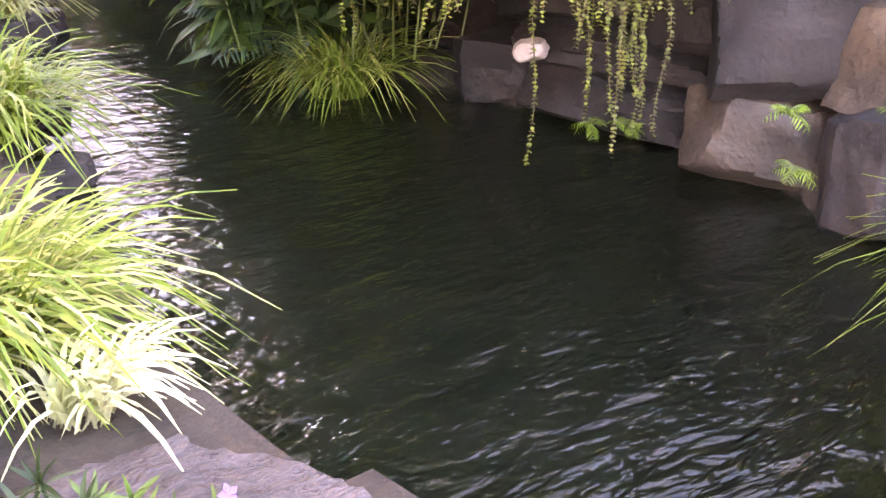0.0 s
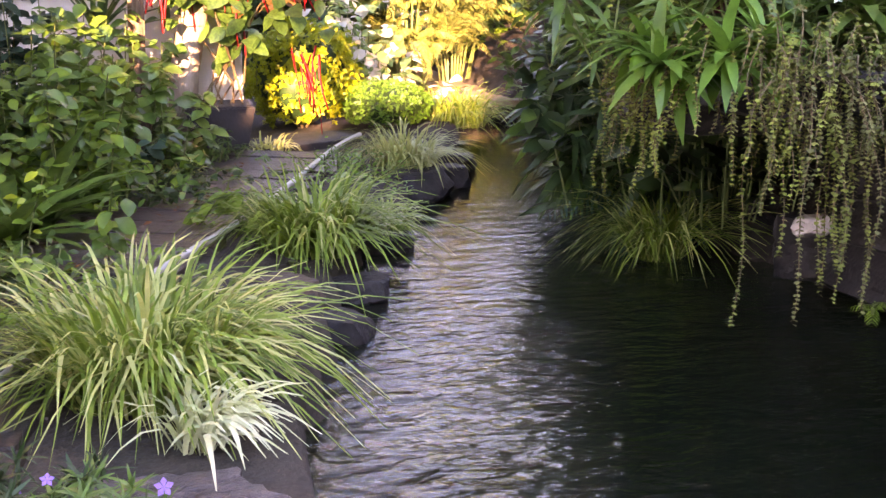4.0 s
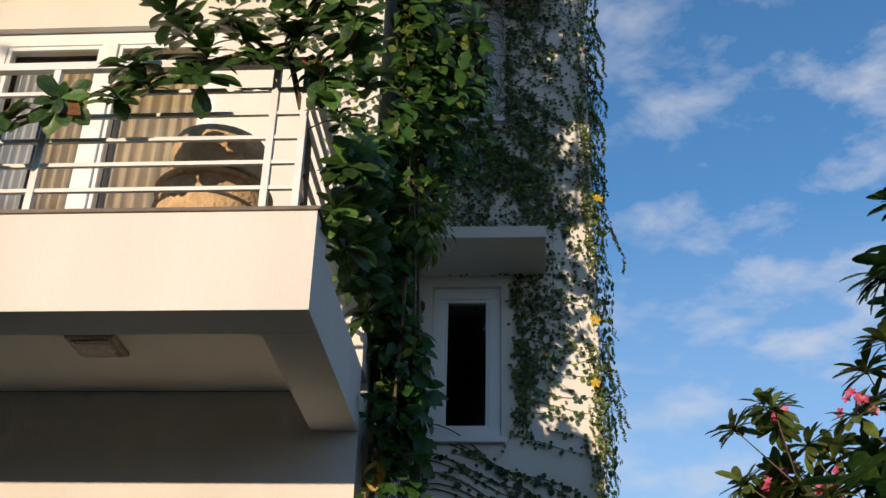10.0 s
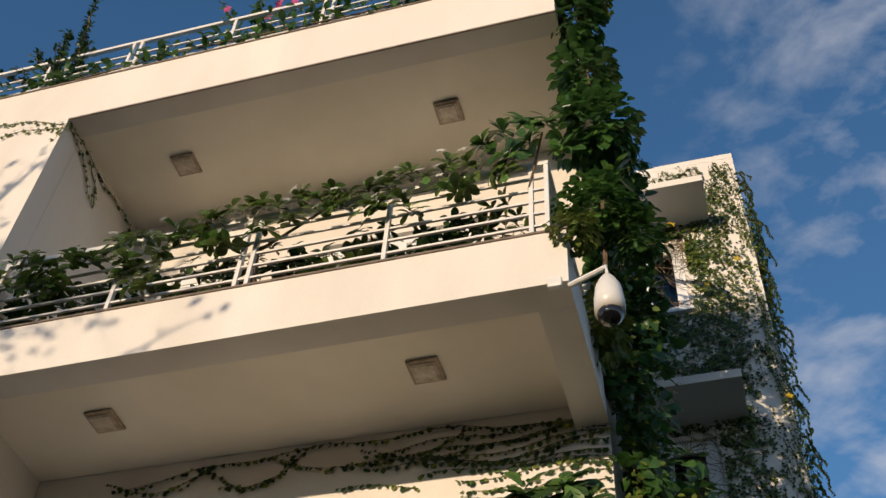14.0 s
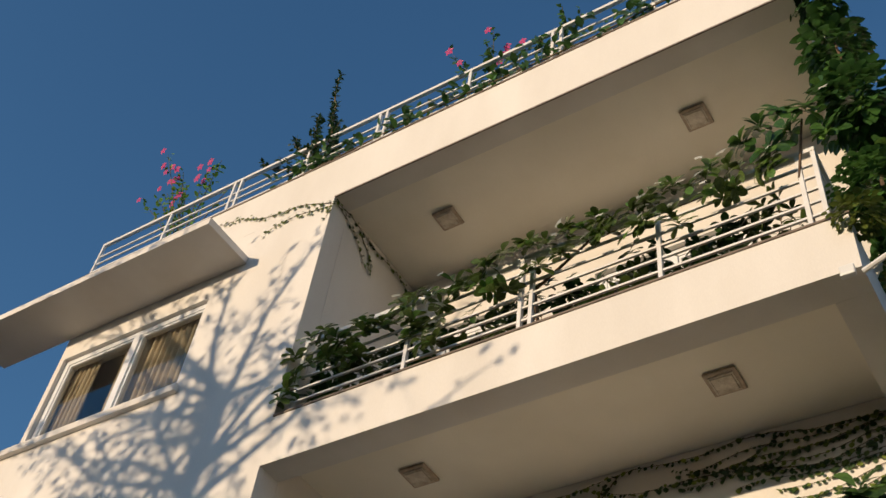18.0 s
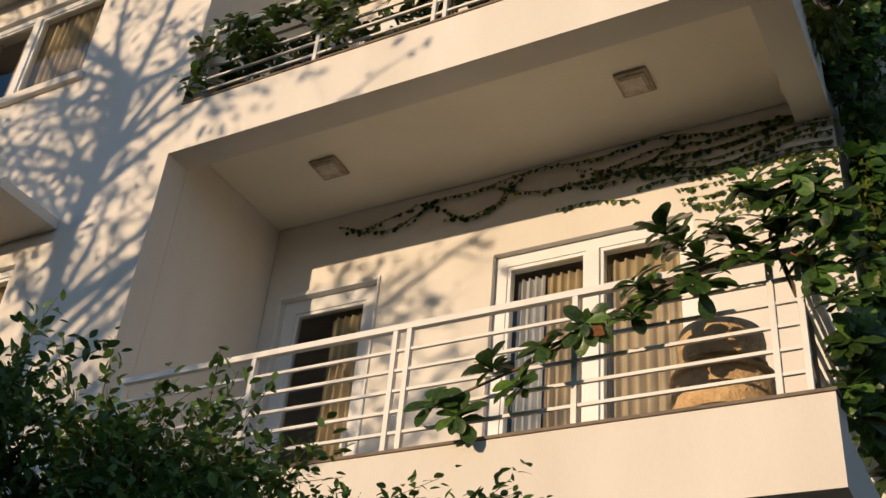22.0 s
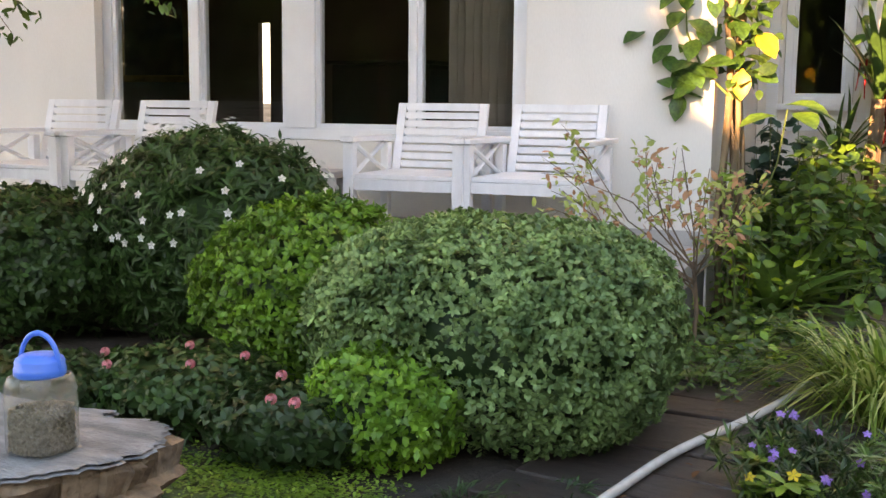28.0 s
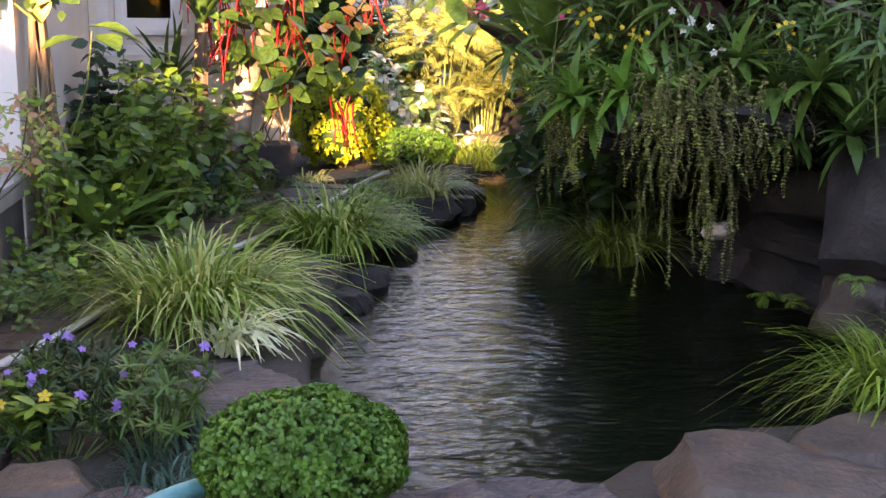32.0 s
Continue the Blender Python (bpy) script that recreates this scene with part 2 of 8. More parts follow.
M_TERRACE = material("grey_terrace", (0.42, 0.40, 0.38), 0.55, (0.33, 0.31, 0.30), 3, 90, 0.1, spread=0.15)
M_PLINTH = material("dark_plinth", (0.13, 0.12, 0.12), 0.6, (0.07, 0.07, 0.07), 5, 70, 0.3)
M_SOIL = material("garden_soil", (0.055, 0.042, 0.030), 0.95, (0.028, 0.022, 0.016), 5, 40, 0.8, spread=0.4)
M_MOSS = material("moss", (0.065, 0.10, 0.02), 0.95, (0.03, 0.045, 0.012), 14, 120, 0.9, spread=0.4)
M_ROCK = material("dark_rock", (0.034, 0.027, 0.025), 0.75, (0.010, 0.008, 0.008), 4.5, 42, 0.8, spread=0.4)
M_ROCK_BROWN = material("brown_rock", (0.105, 0.070, 0.050), 0.65, (0.038, 0.028, 0.022), 5, 42, 0.8, spread=0.4)
M_SLATE = material("purple_slate", (0.098, 0.080, 0.082), 0.5, (0.036, 0.028, 0.028), 9, 48, 1.8, spread=0.45, stretch=(1, 2.2, 1))
M_PLANK = material("dark_wet_plank", (0.054, 0.039, 0.032), 0.45, (0.022, 0.016, 0.014), 5, 60, 0.6, spread=0.35, stretch=(1, 5, 1), island=0.2)
M_TABLE = material("pale_slate_top", (0.27, 0.275, 0.27), 0.6, (0.11, 0.115, 0.115), 7, 60, 0.8, spread=0.4, stretch=(1, 2.5, 1))
M_TABLE_EDGE = material("rough_brown_edge", (0.30, 0.20, 0.12), 0.85, (0.09, 0.06, 0.04), 13, 45, 1.0, spread=0.4)
M_TIMBER = material("white_timber", (0.78, 0.78, 0.79), 0.5, (0.70, 0.70, 0.71), 4, 60, 0.12, spread=0.08, stretch=(4, 1, 1))
M_RAIL = material("white_steel", (0.76, 0.75, 0.73), 0.4, (0.68, 0.67, 0.65), 6, 90, 0.03, spread=0.06)
M_HOSE = material("grey_hose", (0.52, 0.50, 0.46), 0.5, (0.40, 0.38, 0.35), 12, 90, 0.1, spread=0.15)
M_TEAL = material("teal_hose", (0.10, 0.36, 0.34), 0.45, (0.07, 0.26, 0.25), 12, 90, 0.05)
M_BARK = material("brown_bark", (0.23, 0.15, 0.09), 0.9, (0.09, 0.06, 0.04), 14, 50, 1.0, spread=0.4, stretch=(1, 1, 0.2))
M_BARK_PALE = material("pale_bark", (0.42, 0.35, 0.27), 0.85, (0.24, 0.19, 0.14), 12, 50, 0.8, spread=0.3, stretch=(1, 1, 0.35))
M_VINE = material("fibrous_vine", (0.32, 0.22, 0.13), 0.9, (0.13, 0.09, 0.055), 14, 50, 1.0, spread=0.4, stretch=(1, 1, 0.15))
M_LIMB = material("grey_brown_limb", (0.15, 0.115, 0.085), 0.85, (0.08, 0.06, 0.045), 12, 50, 0.8, spread=0.3, stretch=(1, 1, 0.35))
M_STEM = material("thin_stem", (0.15, 0.10, 0.05), 0.8, (0.09, 0.07, 0.03), 20, 60, 0.3)
M_GREENSTEM = material("green_stem", (0.12, 0.17, 0.05), 0.6, (0.08, 0.11, 0.03), 20, 60, 0.2)
M_URN = material("ochre_glaze", (0.68, 0.47, 0.25), 0.8, (0.46, 0.30, 0.15), 9, 42, 1.2, spread=0.3)
M_TERRACOTTA = material("ochre_urn", (0.46, 0.29, 0.15), 0.85, (0.28, 0.17, 0.09), 14, 60, 0.9, spread=0.3)
M_BLACKPOT = material("black_pot", (0.035, 0.03, 0.03), 0.6, (0.02, 0.018, 0.018), 6, 60, 0.3)
M_CURTAIN = material("beige_curtain", (0.58, 0.47, 0.31), 0.9, (0.44, 0.35, 0.22), 6, 150, 0.2, spread=0.15)
M_SHEER = material("pale_curtain", (0.62, 0.62, 0.64), 0.9, (0.48, 0.48, 0.50), 6, 150, 0.2, spread=0.1)
M_BLIND = material("brown_blind", (0.40, 0.32, 0.26), 0.9, (0.32, 0.26, 0.20), 6, 150, 0.1)
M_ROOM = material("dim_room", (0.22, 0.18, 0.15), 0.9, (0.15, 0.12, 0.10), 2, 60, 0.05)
M_DARKWOOD = material("dark_wood", (0.016, 0.011, 0.009), 0.65, (0.009, 0.007, 0.006), 8, 60, 0.2)
M_PLASTIC_BLUE = material("blue_plastic", (0.02, 0.19, 0.66), 0.35, (0.016, 0.15, 0.55), 6, 60, 0.02, spread=0.05)
M_PELLETS = material("feed_pellets", (0.50, 0.40, 0.29), 0.9, (0.28, 0.22, 0.15), 110, 160, 1.0, spread=0.4)
M_LAMPCASE = material("lamp_casing", (0.42, 0.33, 0.24), 0.5, (0.30, 0.24, 0.18), 20, 80, 0.1)
M_LAMPGLASS = material("frosted_diffuser", (0.66, 0.60, 0.50), 0.25, (0.45, 0.38, 0.30), 14, 60, 0.3)
M_CAMWHITE = material("camera_housing", (0.72, 0.72, 0.70), 0.35, (0.62, 0.62, 0.60), 6, 60, 0.02, spread=0.06)
M_CAMDOME = material("smoked_dome", (0.01, 0.01, 0.012), 0.06, None, 6, 60, 0.0, coat=0.5)
M_GOLD = material("gilt_frame", (0.45, 0.26, 0.08), 0.4, (0.30, 0.17, 0.05), 12, 60, 0.2, metal=0.6)
M_GLASS = pane_material("window_glass")
M_JAR = pane_material("clear_plastic", 0.13)
M_WATER = water_material("pond_water")

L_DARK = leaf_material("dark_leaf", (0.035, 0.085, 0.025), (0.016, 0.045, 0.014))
L_MID = leaf_material("mid_leaf", (0.095, 0.20, 0.042), (0.036, 0.090, 0.02), rough=0.29, island=0.45)
L_LIGHT = leaf_material("light_leaf", (0.21, 0.37, 0.045), (0.11, 0.23, 0.03))
L_FRESH = leaf_material("fresh_leaf", (0.20, 0.45, 0.05), (0.08, 0.23, 0.03), island=0.5)
L_SHRUB = leaf_material("deep_green_leaf", (0.042, 0.115, 0.028), (0.02, 0.058, 0.016), island=0.5)
L_PALM = leaf_material("spiky_leaf", (0.20, 0.30, 0.07), (0.09, 0.16, 0.04), rough=0.35)
L_GOLD = leaf_material("golden_frond", (0.42, 0.44, 0.13), (0.14, 0.19, 0.045), rough=0.4, island=0.5)
L_LIME = leaf_material("lime_leaf", (0.40, 0.46, 0.03), (0.25, 0.34, 0.03))
L_GREY = leaf_material("grey_green_leaf", (0.28, 0.46, 0.17), (0.055, 0.13, 0.042), rough=0.5, island=0.5)
L_BOX = leaf_material("boxwood_leaf", (0.12, 0.30, 0.04), (0.06, 0.17, 0.025))
L_GRASS = leaf_material("grass_blade", (0.22, 0.34, 0.05), (0.07, 0.14, 0.02), island=0.55)
L_GRASS_PALE = leaf_material("variegated_blade", (0.54, 0.55, 0.22), (0.30, 0.38, 0.10), island=0.3)
L_STRIPED = leaf_material("white_striped_blade", (0.78, 0.78, 0.52), (0.55, 0.60, 0.28), island=0.3)
L_STRAND = leaf_material("trailing_leaf", (0.25, 0.30, 0.06), (0.13, 0.17, 0.035), island=0.4)
L_STRAND_DRY = leaf_material("dry_trailing_leaf", (0.20, 0.22, 0.07), (0.11, 0.12, 0.04), island=0.4)
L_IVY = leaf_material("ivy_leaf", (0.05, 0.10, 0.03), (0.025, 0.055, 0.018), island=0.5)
# lit copy of the ivy leaf: sunlight is put into its yellower colour
L_IVY_SUN = leaf_material("sunlit_ivy_leaf", (0.19, 0.235, 0.04), (0.09, 0.13, 0.028), island=0.5)
L_BIG = leaf_material("broad_leaf", (0.065, 0.150, 0.032), (0.026, 0.07, 0.018), rough=0.30, island=0.5)
L_RAIL = leaf_material("dark_rail_leaf", (0.06, 0.115, 0.026), (0.022, 0.05, 0.014), rough=0.32, island=0.55)
L_FRANGIPANI = leaf_material("frangipani_leaf", (0.17, 0.215, 0.05), (0.075, 0.11, 0.028), rough=0.34, island=0.5)
L_OLIVE = leaf_material("olive_broad_leaf", (0.115, 0.165, 0.035), (0.045, 0.075, 0.018), rough=0.34, island=0.55)
L_BIG_LIGHT = leaf_material("broad_pale_leaf", (0.135, 0.25, 0.045), (0.065, 0.14, 0.028), rough=0.32)
L_YELLOW = leaf_material("yellow_leaf", (0.62, 0.40, 0.05), (0.45, 0.25, 0.03))
L_BROWN = leaf_material("dead_leaf", (0.30, 0.12, 0.04), (0.16, 0.07, 0.03), rough=0.8)
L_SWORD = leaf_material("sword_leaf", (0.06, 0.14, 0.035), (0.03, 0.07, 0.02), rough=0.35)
# bright copy of sword_leaf with the sunshine put into its base colour
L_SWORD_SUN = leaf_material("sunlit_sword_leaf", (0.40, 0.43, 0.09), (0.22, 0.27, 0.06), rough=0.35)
L_BLUE = leaf_material("blue_green_leaf", (0.05, 0.14, 0.09), (0.03, 0.08, 0.05))
L_MAROON = leaf_material("maroon_leaf", (0.10, 0.015, 0.025), (0.05, 0.01, 0.012))
P_WHITE = leaf_material("white_petal", (0.80, 0.80, 0.76), (0.70, 0.70, 0.62), island=0.08)
P_PINK = leaf_material("pink_petal", (0.72, 0.16, 0.28), (0.55, 0.07, 0.16), island=0.25)
P_ROSE = leaf_material("rose_petal", (0.75, 0.30, 0.32), (0.62, 0.16, 0.20), island=0.2)
P_RED = leaf_material("red_tassel", (0.52, 0.03, 0.03), (0.32, 0.02, 0.025), island=0.25)
P_PURPLE = leaf_material("purple_petal", (0.38, 0.22, 0.60), (0.26, 0.13, 0.46), island=0.2)
P_LILAC = leaf_material("lilac_petal", (0.62, 0.42, 0.74), (0.48, 0.26, 0.62), island=0.15)
P_YELLOW = leaf_material("yellow_petal", (0.78, 0.55, 0.03), (0.62, 0.40, 0.02), island=0.15)
P_MAGENTA = leaf_material("magenta_bract", (0.68, 0.04, 0.22), (0.50, 0.02, 0.14), island=0.2)

# ---- building helpers ----


def box(bm, x0, x1, y0, y1, z0, z1, bevel=0.0):
    """Adds one box to bm, its edges rounded by bevel."""
    m = Matrix.Translation(((x0 + x1) / 2, (y0 + y1) / 2, (z0 + z1) / 2)) @ Matrix.Diagonal((abs(x1 - x0), abs(y1 - y0), abs(z1 - z0), 1))
    made = bmesh.ops.create_cube(bm, size=1, matrix=m)["verts"]
    if bevel:
        edges = list({e for v in made for e in v.link_edges})
        bmesh.ops.bevel(bm, geom=edges, offset=bevel, segments=2, profile=0.6, affect="EDGES")
    return bm


def boxes(*rows, bevel=0.0):
    bm = bmesh.new()
    for r in rows:
        box(bm, *r, bevel=bevel)
    return bm


def rod(bm, path, radius, sides=8, end=None):
    """A tube along path that tapers from radius to end."""
    end = radius if end is None else end
    path = [Vector(p) for p in path]
    rings = []
    for i, p in enumerate(path):
        way = (path[min(i + 1, len(path) - 1)] - path[max(i - 1, 0)]).normalized()
        side = way.cross(Vector((0.13, 0.31, 0.94))).normalized()
        up = side.cross(way)
        r = radius + (end - radius) * i / max(1, len(path) - 1)
        rings.append([bm.verts.new(p + r * (math.cos(a) * side + math.sin(a) * up)) for a in (2 * math.pi * k / sides for k in range(sides))])
    for a, b in zip(rings, rings[1:]):
        for k in range(sides):
            bm.faces.new((a[k], a[(k + 1) % sides], b[(k + 1) % sides], b[k]))
    bm.faces.new(rings[0][::-1])
    bm.faces.new(rings[-1])
    return bm


def link_mesh(name, me, mat, parent=None, label="", smooth=False):
    me.materials.append(mat)
    if smooth:
        me.polygons.foreach_set("use_smooth", [True] * len(me.polygons))
    ob = new(name, me)
    if parent is not None:
        ob.parent = parent
    if label:
        tagged(ob, label)
    return ob


def part(name, bm, mat, parent=None, label="", smooth=False):
    """Links bm as one mesh object, under a thing or a part where parent is given."""
    bmesh.ops.recalc_face_normals(bm, faces=bm.faces)
    me = bpy.data.meshes.new(name)
    bm.to_mesh(me)
    bm.free()
    return link_mesh(name, me, mat, parent, label, smooth)


def pydata(name, verts, faces, mat, parent=None, label="", smooth=False):
    me = bpy.data.meshes.new(name)
    me.from_pydata(verts, [], faces)
    me.update()
    return link_mesh(name, me, mat, parent, label, smooth)


def thing(name, label, category, at=(0, 0, 0), group=""):
    """An empty at the base of a thing, which its parts hang from."""
    ob = new(name)
    ob.empty_display_size = 0.1
    ob.location = at
    return tagged(ob, label, category, group)


def structure(ob, label):
    return tagged(ob, label, kind="structure")


def holed_wall(name, x0, x1, z0, z1, y0, y1, holes, mat):
    """A wall across x from y0 (front) to y1 with rectangular openings (x0, x1, z0, z1) right through it."""
    xs = sorted({x0, x1, *(h[0] for h in holes), *(h[1] for h in holes)})
    zs = sorted({z0, z1, *(h[2] for h in holes), *(h[3] for h in holes)})
    bm = bmesh.new()
    grid = {}

    def vert(i, k, y):
        if (i, k, y) not in grid:
            grid[i, k, y] = bm.verts.new((xs[i], y, zs[k]))
        return grid[i, k, y]

    def solid(i, k):
        if not (0 <= i < len(xs) - 1 and 0 <= k < len(zs) - 1):
            return False
        cx, cz = (xs[i] + xs[i + 1]) / 2, (zs[k] + zs[k + 1]) / 2
        return not any(h[0] < cx < h[1] and h[2] < cz < h[3] for h in holes)

    for i in range(len(xs) - 1):
        for k in range(len(zs) - 1):
            if not solid(i, k):
                continue
            for y in (y0, y1):
                bm.faces.new([vert(a, b, y) for a, b in ((i, k), (i + 1, k), (i + 1, k + 1), (i, k + 1))])
            for other, a, b in (((i - 1, k), (i, k), (i, k + 1)), ((i + 1, k), (i + 1, k), (i + 1, k + 1)), ((i, k - 1), (i, k), (i + 1, k)), ((i, k + 1), (i, k + 1), (i + 1, k + 1))):
                if not solid(*other):
                    bm.faces.new([vert(*a, y0), vert(*b, y0), vert(*b, y1), vert(*a, y1)])
    return part(name, bm, mat)

# ---- the house ----
WALL_Y = 1.56
GWIN = (-4.18, -1.10, 0.965, 2.79)
GDOOR = (-7.45, -6.42, 0.41, 2.55)
FWIN = (-2.73, -1.08, 3.98, 6.48)
FDOOR = (-4.82, -3.82, 3.98, 6.48)
structure(holed_wall("wall_ground", -10.4, 0.0, 0.0, 3.802, WALL_Y, 1.81, [GWIN, GDOOR], M_WALL), "cream rendered ground floor wall behind the terrace, dappled by sun")
structure(holed_wall("wall_first", -5.01, 0.0, 3.95, 7.292, WALL_Y, 1.81, [FWIN, FDOOR], M_WALL), "cream rendered wall behind the lower balcony with creeper near the top")
structure(holed_wall("wall_second", -5.01, 0.0, 7.47, 10.65, WALL_Y, 1.81, [(-4.6, -3.6, 7.5, 9.8), (-2.7, -1.1, 7.5, 9.8)], M_WALL), "cream rendered wall behind the upper balcony")
BAY_LO = (-8.72, -6.46, 5.00, 6.30)
structure(holed_wall("wall_bay", -9.40, -5.01, 3.57, 8.41, 0.0, 0.25, [BAY_LO], M_WALL), "cream rendered bay wall with tree shadows on it")
structure(holed_wall("wall_bay_upper", -8.80, -5.01, 8.41, 10.65, 0.0, 0.25, [(-8.72, -6.50, 8.50, 9.76)], M_WALL), "cream rendered upper bay wall beside the corner window")
structure(part("wall_recess_side", boxes((-5.26, -5.01, 0.253, 1.557, 3.90, 10.645)), M_WALL), "cream side wall of the balcony recess")
structure(part("wall_left", boxes((-9.40, -9.15, 0.253, 8.0, 3.57, 8.41), (-10.4, -10.15, 1.813, 8.0, 0.0, 3.57)), M_WALL), "plain cream end wall of the house")
structure(part("wall_east", boxes((-0.25, 0.0, 1.813, 4.487, 0.0, 11.36)), M_WALL), "cream side wall of the house under climbing vine")
structure(holed_wall("wall_back", -10.4, 0.0, 0.0, 11.36, 8.0, 8.25, [(-7.4, -4.6, 0.75, 2.35)], M_WALL), "plain cream back wall of the house")

# slabs and fasciae of the three balconies
for level, (lo, hi, x0) in enumerate(((3.57, 4.06, -5.01), (7.06, 7.585, -5.01))):
    word = ("lower", "upper")[level]
    slab = thing("balcony_%s" % word, "cream rendered %s balcony with a deep edge beam" % word, "balcony", (-2.5, 0.7, lo))
    tagged(slab, kind="structure")
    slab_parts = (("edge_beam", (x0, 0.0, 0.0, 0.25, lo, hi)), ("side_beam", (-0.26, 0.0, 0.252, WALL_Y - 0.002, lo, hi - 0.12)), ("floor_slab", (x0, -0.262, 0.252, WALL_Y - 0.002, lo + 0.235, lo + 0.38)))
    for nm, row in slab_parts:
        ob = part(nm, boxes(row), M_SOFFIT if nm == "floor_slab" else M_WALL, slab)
        ob.location = -Vector(slab.location)
    ob = part("coping", boxes((x0, 0.012, -0.012, 0.14, hi + 0.002, hi + 0.022), bevel=0.004), M_CAP, slab, "thin brown coping strip")
    ob.location = -Vector(slab.location)
structure(part("slab_bay", boxes((-9.40, -5.012, 0.252, 1.557, 3.77, 3.95)), M_WALL), "cream underside of the bay")
roof = thing("roof_terrace", "cream roof slab with a tall edge over the upper balcony", "roof", (-4.5, 2.0, 10.65))
tagged(roof, kind="structure")
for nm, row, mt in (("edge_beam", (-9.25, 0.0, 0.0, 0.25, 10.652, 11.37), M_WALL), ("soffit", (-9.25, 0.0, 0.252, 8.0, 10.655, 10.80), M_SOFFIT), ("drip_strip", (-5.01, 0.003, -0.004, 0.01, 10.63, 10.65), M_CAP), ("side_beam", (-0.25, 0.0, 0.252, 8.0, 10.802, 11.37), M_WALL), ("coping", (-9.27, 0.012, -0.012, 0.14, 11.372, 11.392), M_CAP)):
    ob = part(nm, boxes(row), mt, roof)
    ob.location = -Vector(roof.location)

# the stair tower
TWIN = [(0.195, 0.725, 1.225, 2.62), (0.13, 0.73, 4.52, 5.92), (0.13, 0.73, 7.70, 9.10), (0.13, 0.70, 11.0, 12.2)]
structure(holed_wall("wall_tower", 0.003, 1.56, 0.0, 13.70, 4.49, 4.74, TWIN, M_WALL), "white rendered tower wall overgrown with creeper")
structure(part("wall_tower_side", boxes((1.31, 1.56, 4.743, 8.0, 0.0, 13.70), (-2.0, 1.307, 7.75, 8.0, 11.4, 13.70), (-2.0, -1.75, 4.743, 7.747, 11.4, 13.70), (-1.75, 0.0, 4.49, 4.74, 11.4, 13.70)), M_WALL), "white rendered side of the tower")
structure(part("tower_roof", boxes((-2.0, 1.56, 4.49, 8.0, 13.703, 13.80)), M_WALL), "flat tower roof")
for lo, hi, x0, x1, y0 in ((2.805, 2.925, 0.004, 0.645, 1.82), (6.03, 6.14, 0.02, 1.12, 3.80), (9.28, 9.39, 0.02, 1.10, 3.80), (12.50, 12.61, 0.02, 1.10, 3.80)):
    ob = part("window_canopy", boxes((x0, x1, y0, 4.487, lo, hi), bevel=0.006), M_WALL)
    tagged(ob, "flat white concrete canopy over a tower window", "canopy", "tower canopies")
for lo, x0 in ((10.10, -9.95), (6.56, -9.95)):
    cn = part("bay_canopy", boxes((x0, -6.08, -0.64, -0.003, lo, lo + 0.10), bevel=0.006), M_WALL)
    tagged(cn, "flat cream canopy jutting over a bay window", "canopy", "bay canopies")
led = part("bay_ledge", boxes((-9.46, -6.44, -0.06, -0.003, 8.40, 8.49), bevel=0.006), M_WALL)
tagged(led, "cream ledge under the corner window", "ledge")


def window(name, label, hole, y, bars, depth=0.07, frame=0.06, sill=True):
    """A white window in a hole of a wall: its frame and bars, a pane in each bay, a sill."""
    x0, x1, z0, z1 = hole
    x0, x1, z0, z1 = x0 + 0.003, x1 - 0.003, z0 + 0.003, z1 - 0.003
    w = thing(name, label, "window", (0, 0, 0))
    tagged(w, kind="structure")
    bm = bmesh.new()
    box(bm, x0, x1, y, y + depth, z1 - frame, z1, 0.004)
    box(bm, x0, x1, y, y + depth, z0, z0 + frame, 0.004)
    box(bm, x0, x0 + frame, y, y + depth, z0 + frame, z1 - frame, 0.004)
    box(bm, x1 - frame, x1, y, y + depth, z0 + frame, z1 - frame, 0.004)
    part("window_frame", bm, M_FRAME, w)
    edges = [x0 + frame]
    for b0, b1 in bars:
        part("mullion", boxes((b0, b1, y - 0.012, y + depth - 0.01, z0 + frame, z1 - frame), bevel=0.004), M_FRAME, w)
        edges += [b0, b1]
    edges.append(x1 - frame)
    for a, b in zip(edges[::2], edges[1::2]):
        sash = 0.03
        bm = bmesh.new()
        for r in ((a, b, z1 - frame - sash, z1 - frame), (a, b, z0 + frame, z0 + frame + sash), (a, a + sash, z0 + frame + sash, z1 - frame - sash), (b - sash, b, z0 + frame + sash, z1 - frame - sash)):
            box(bm, r[0], r[1], y + 0.012, y + depth - 0.015, r[2], r[3], 0.003)
        part("sash", bm, M_FRAME, w)
        p = part("pane", boxes((a + sash, b - sash, y + 0.033, y + 0.037, z0 + frame + sash, z1 - frame - sash)), M_GLASS, w)
        p.visible_shadow = False
    if sill:
        part("window_sill", boxes((x0 - 0.04, x1 + 0.04, y - 0.10, y + 0.01, z0 - 0.045, z0 + 0.004), bevel=0.005), M_FRAME, w)
    return w


window("window_terrace", "wide white sliding window with four dark panes", GWIN, WALL_Y + 0.08, [(-3.461, -3.398), (-2.75, -2.532), (-1.861, -1.827)], 0.09, 0.075, False)
window("door_terrace", "white framed glass terrace door", GDOOR, WALL_Y + 0.08, [], 0.08, 0.10, False)
window("window_balcony", "white sliding balcony window with beige curtains", FWIN, WALL_Y + 0.06, [(-1.95, -1.84)], 0.10, 0.10, False)
window("door_balcony", "white glazed balcony door, closed, with a beige curtain", FDOOR, WALL_Y + 0.05, [], 0.08, 0.13, False)
window("window_balcony_upper", "white upper balcony window", (-2.7, -1.1, 7.5, 9.8), WALL_Y + 0.06, [(-1.95, -1.84)], 0.10, 0.10, False)
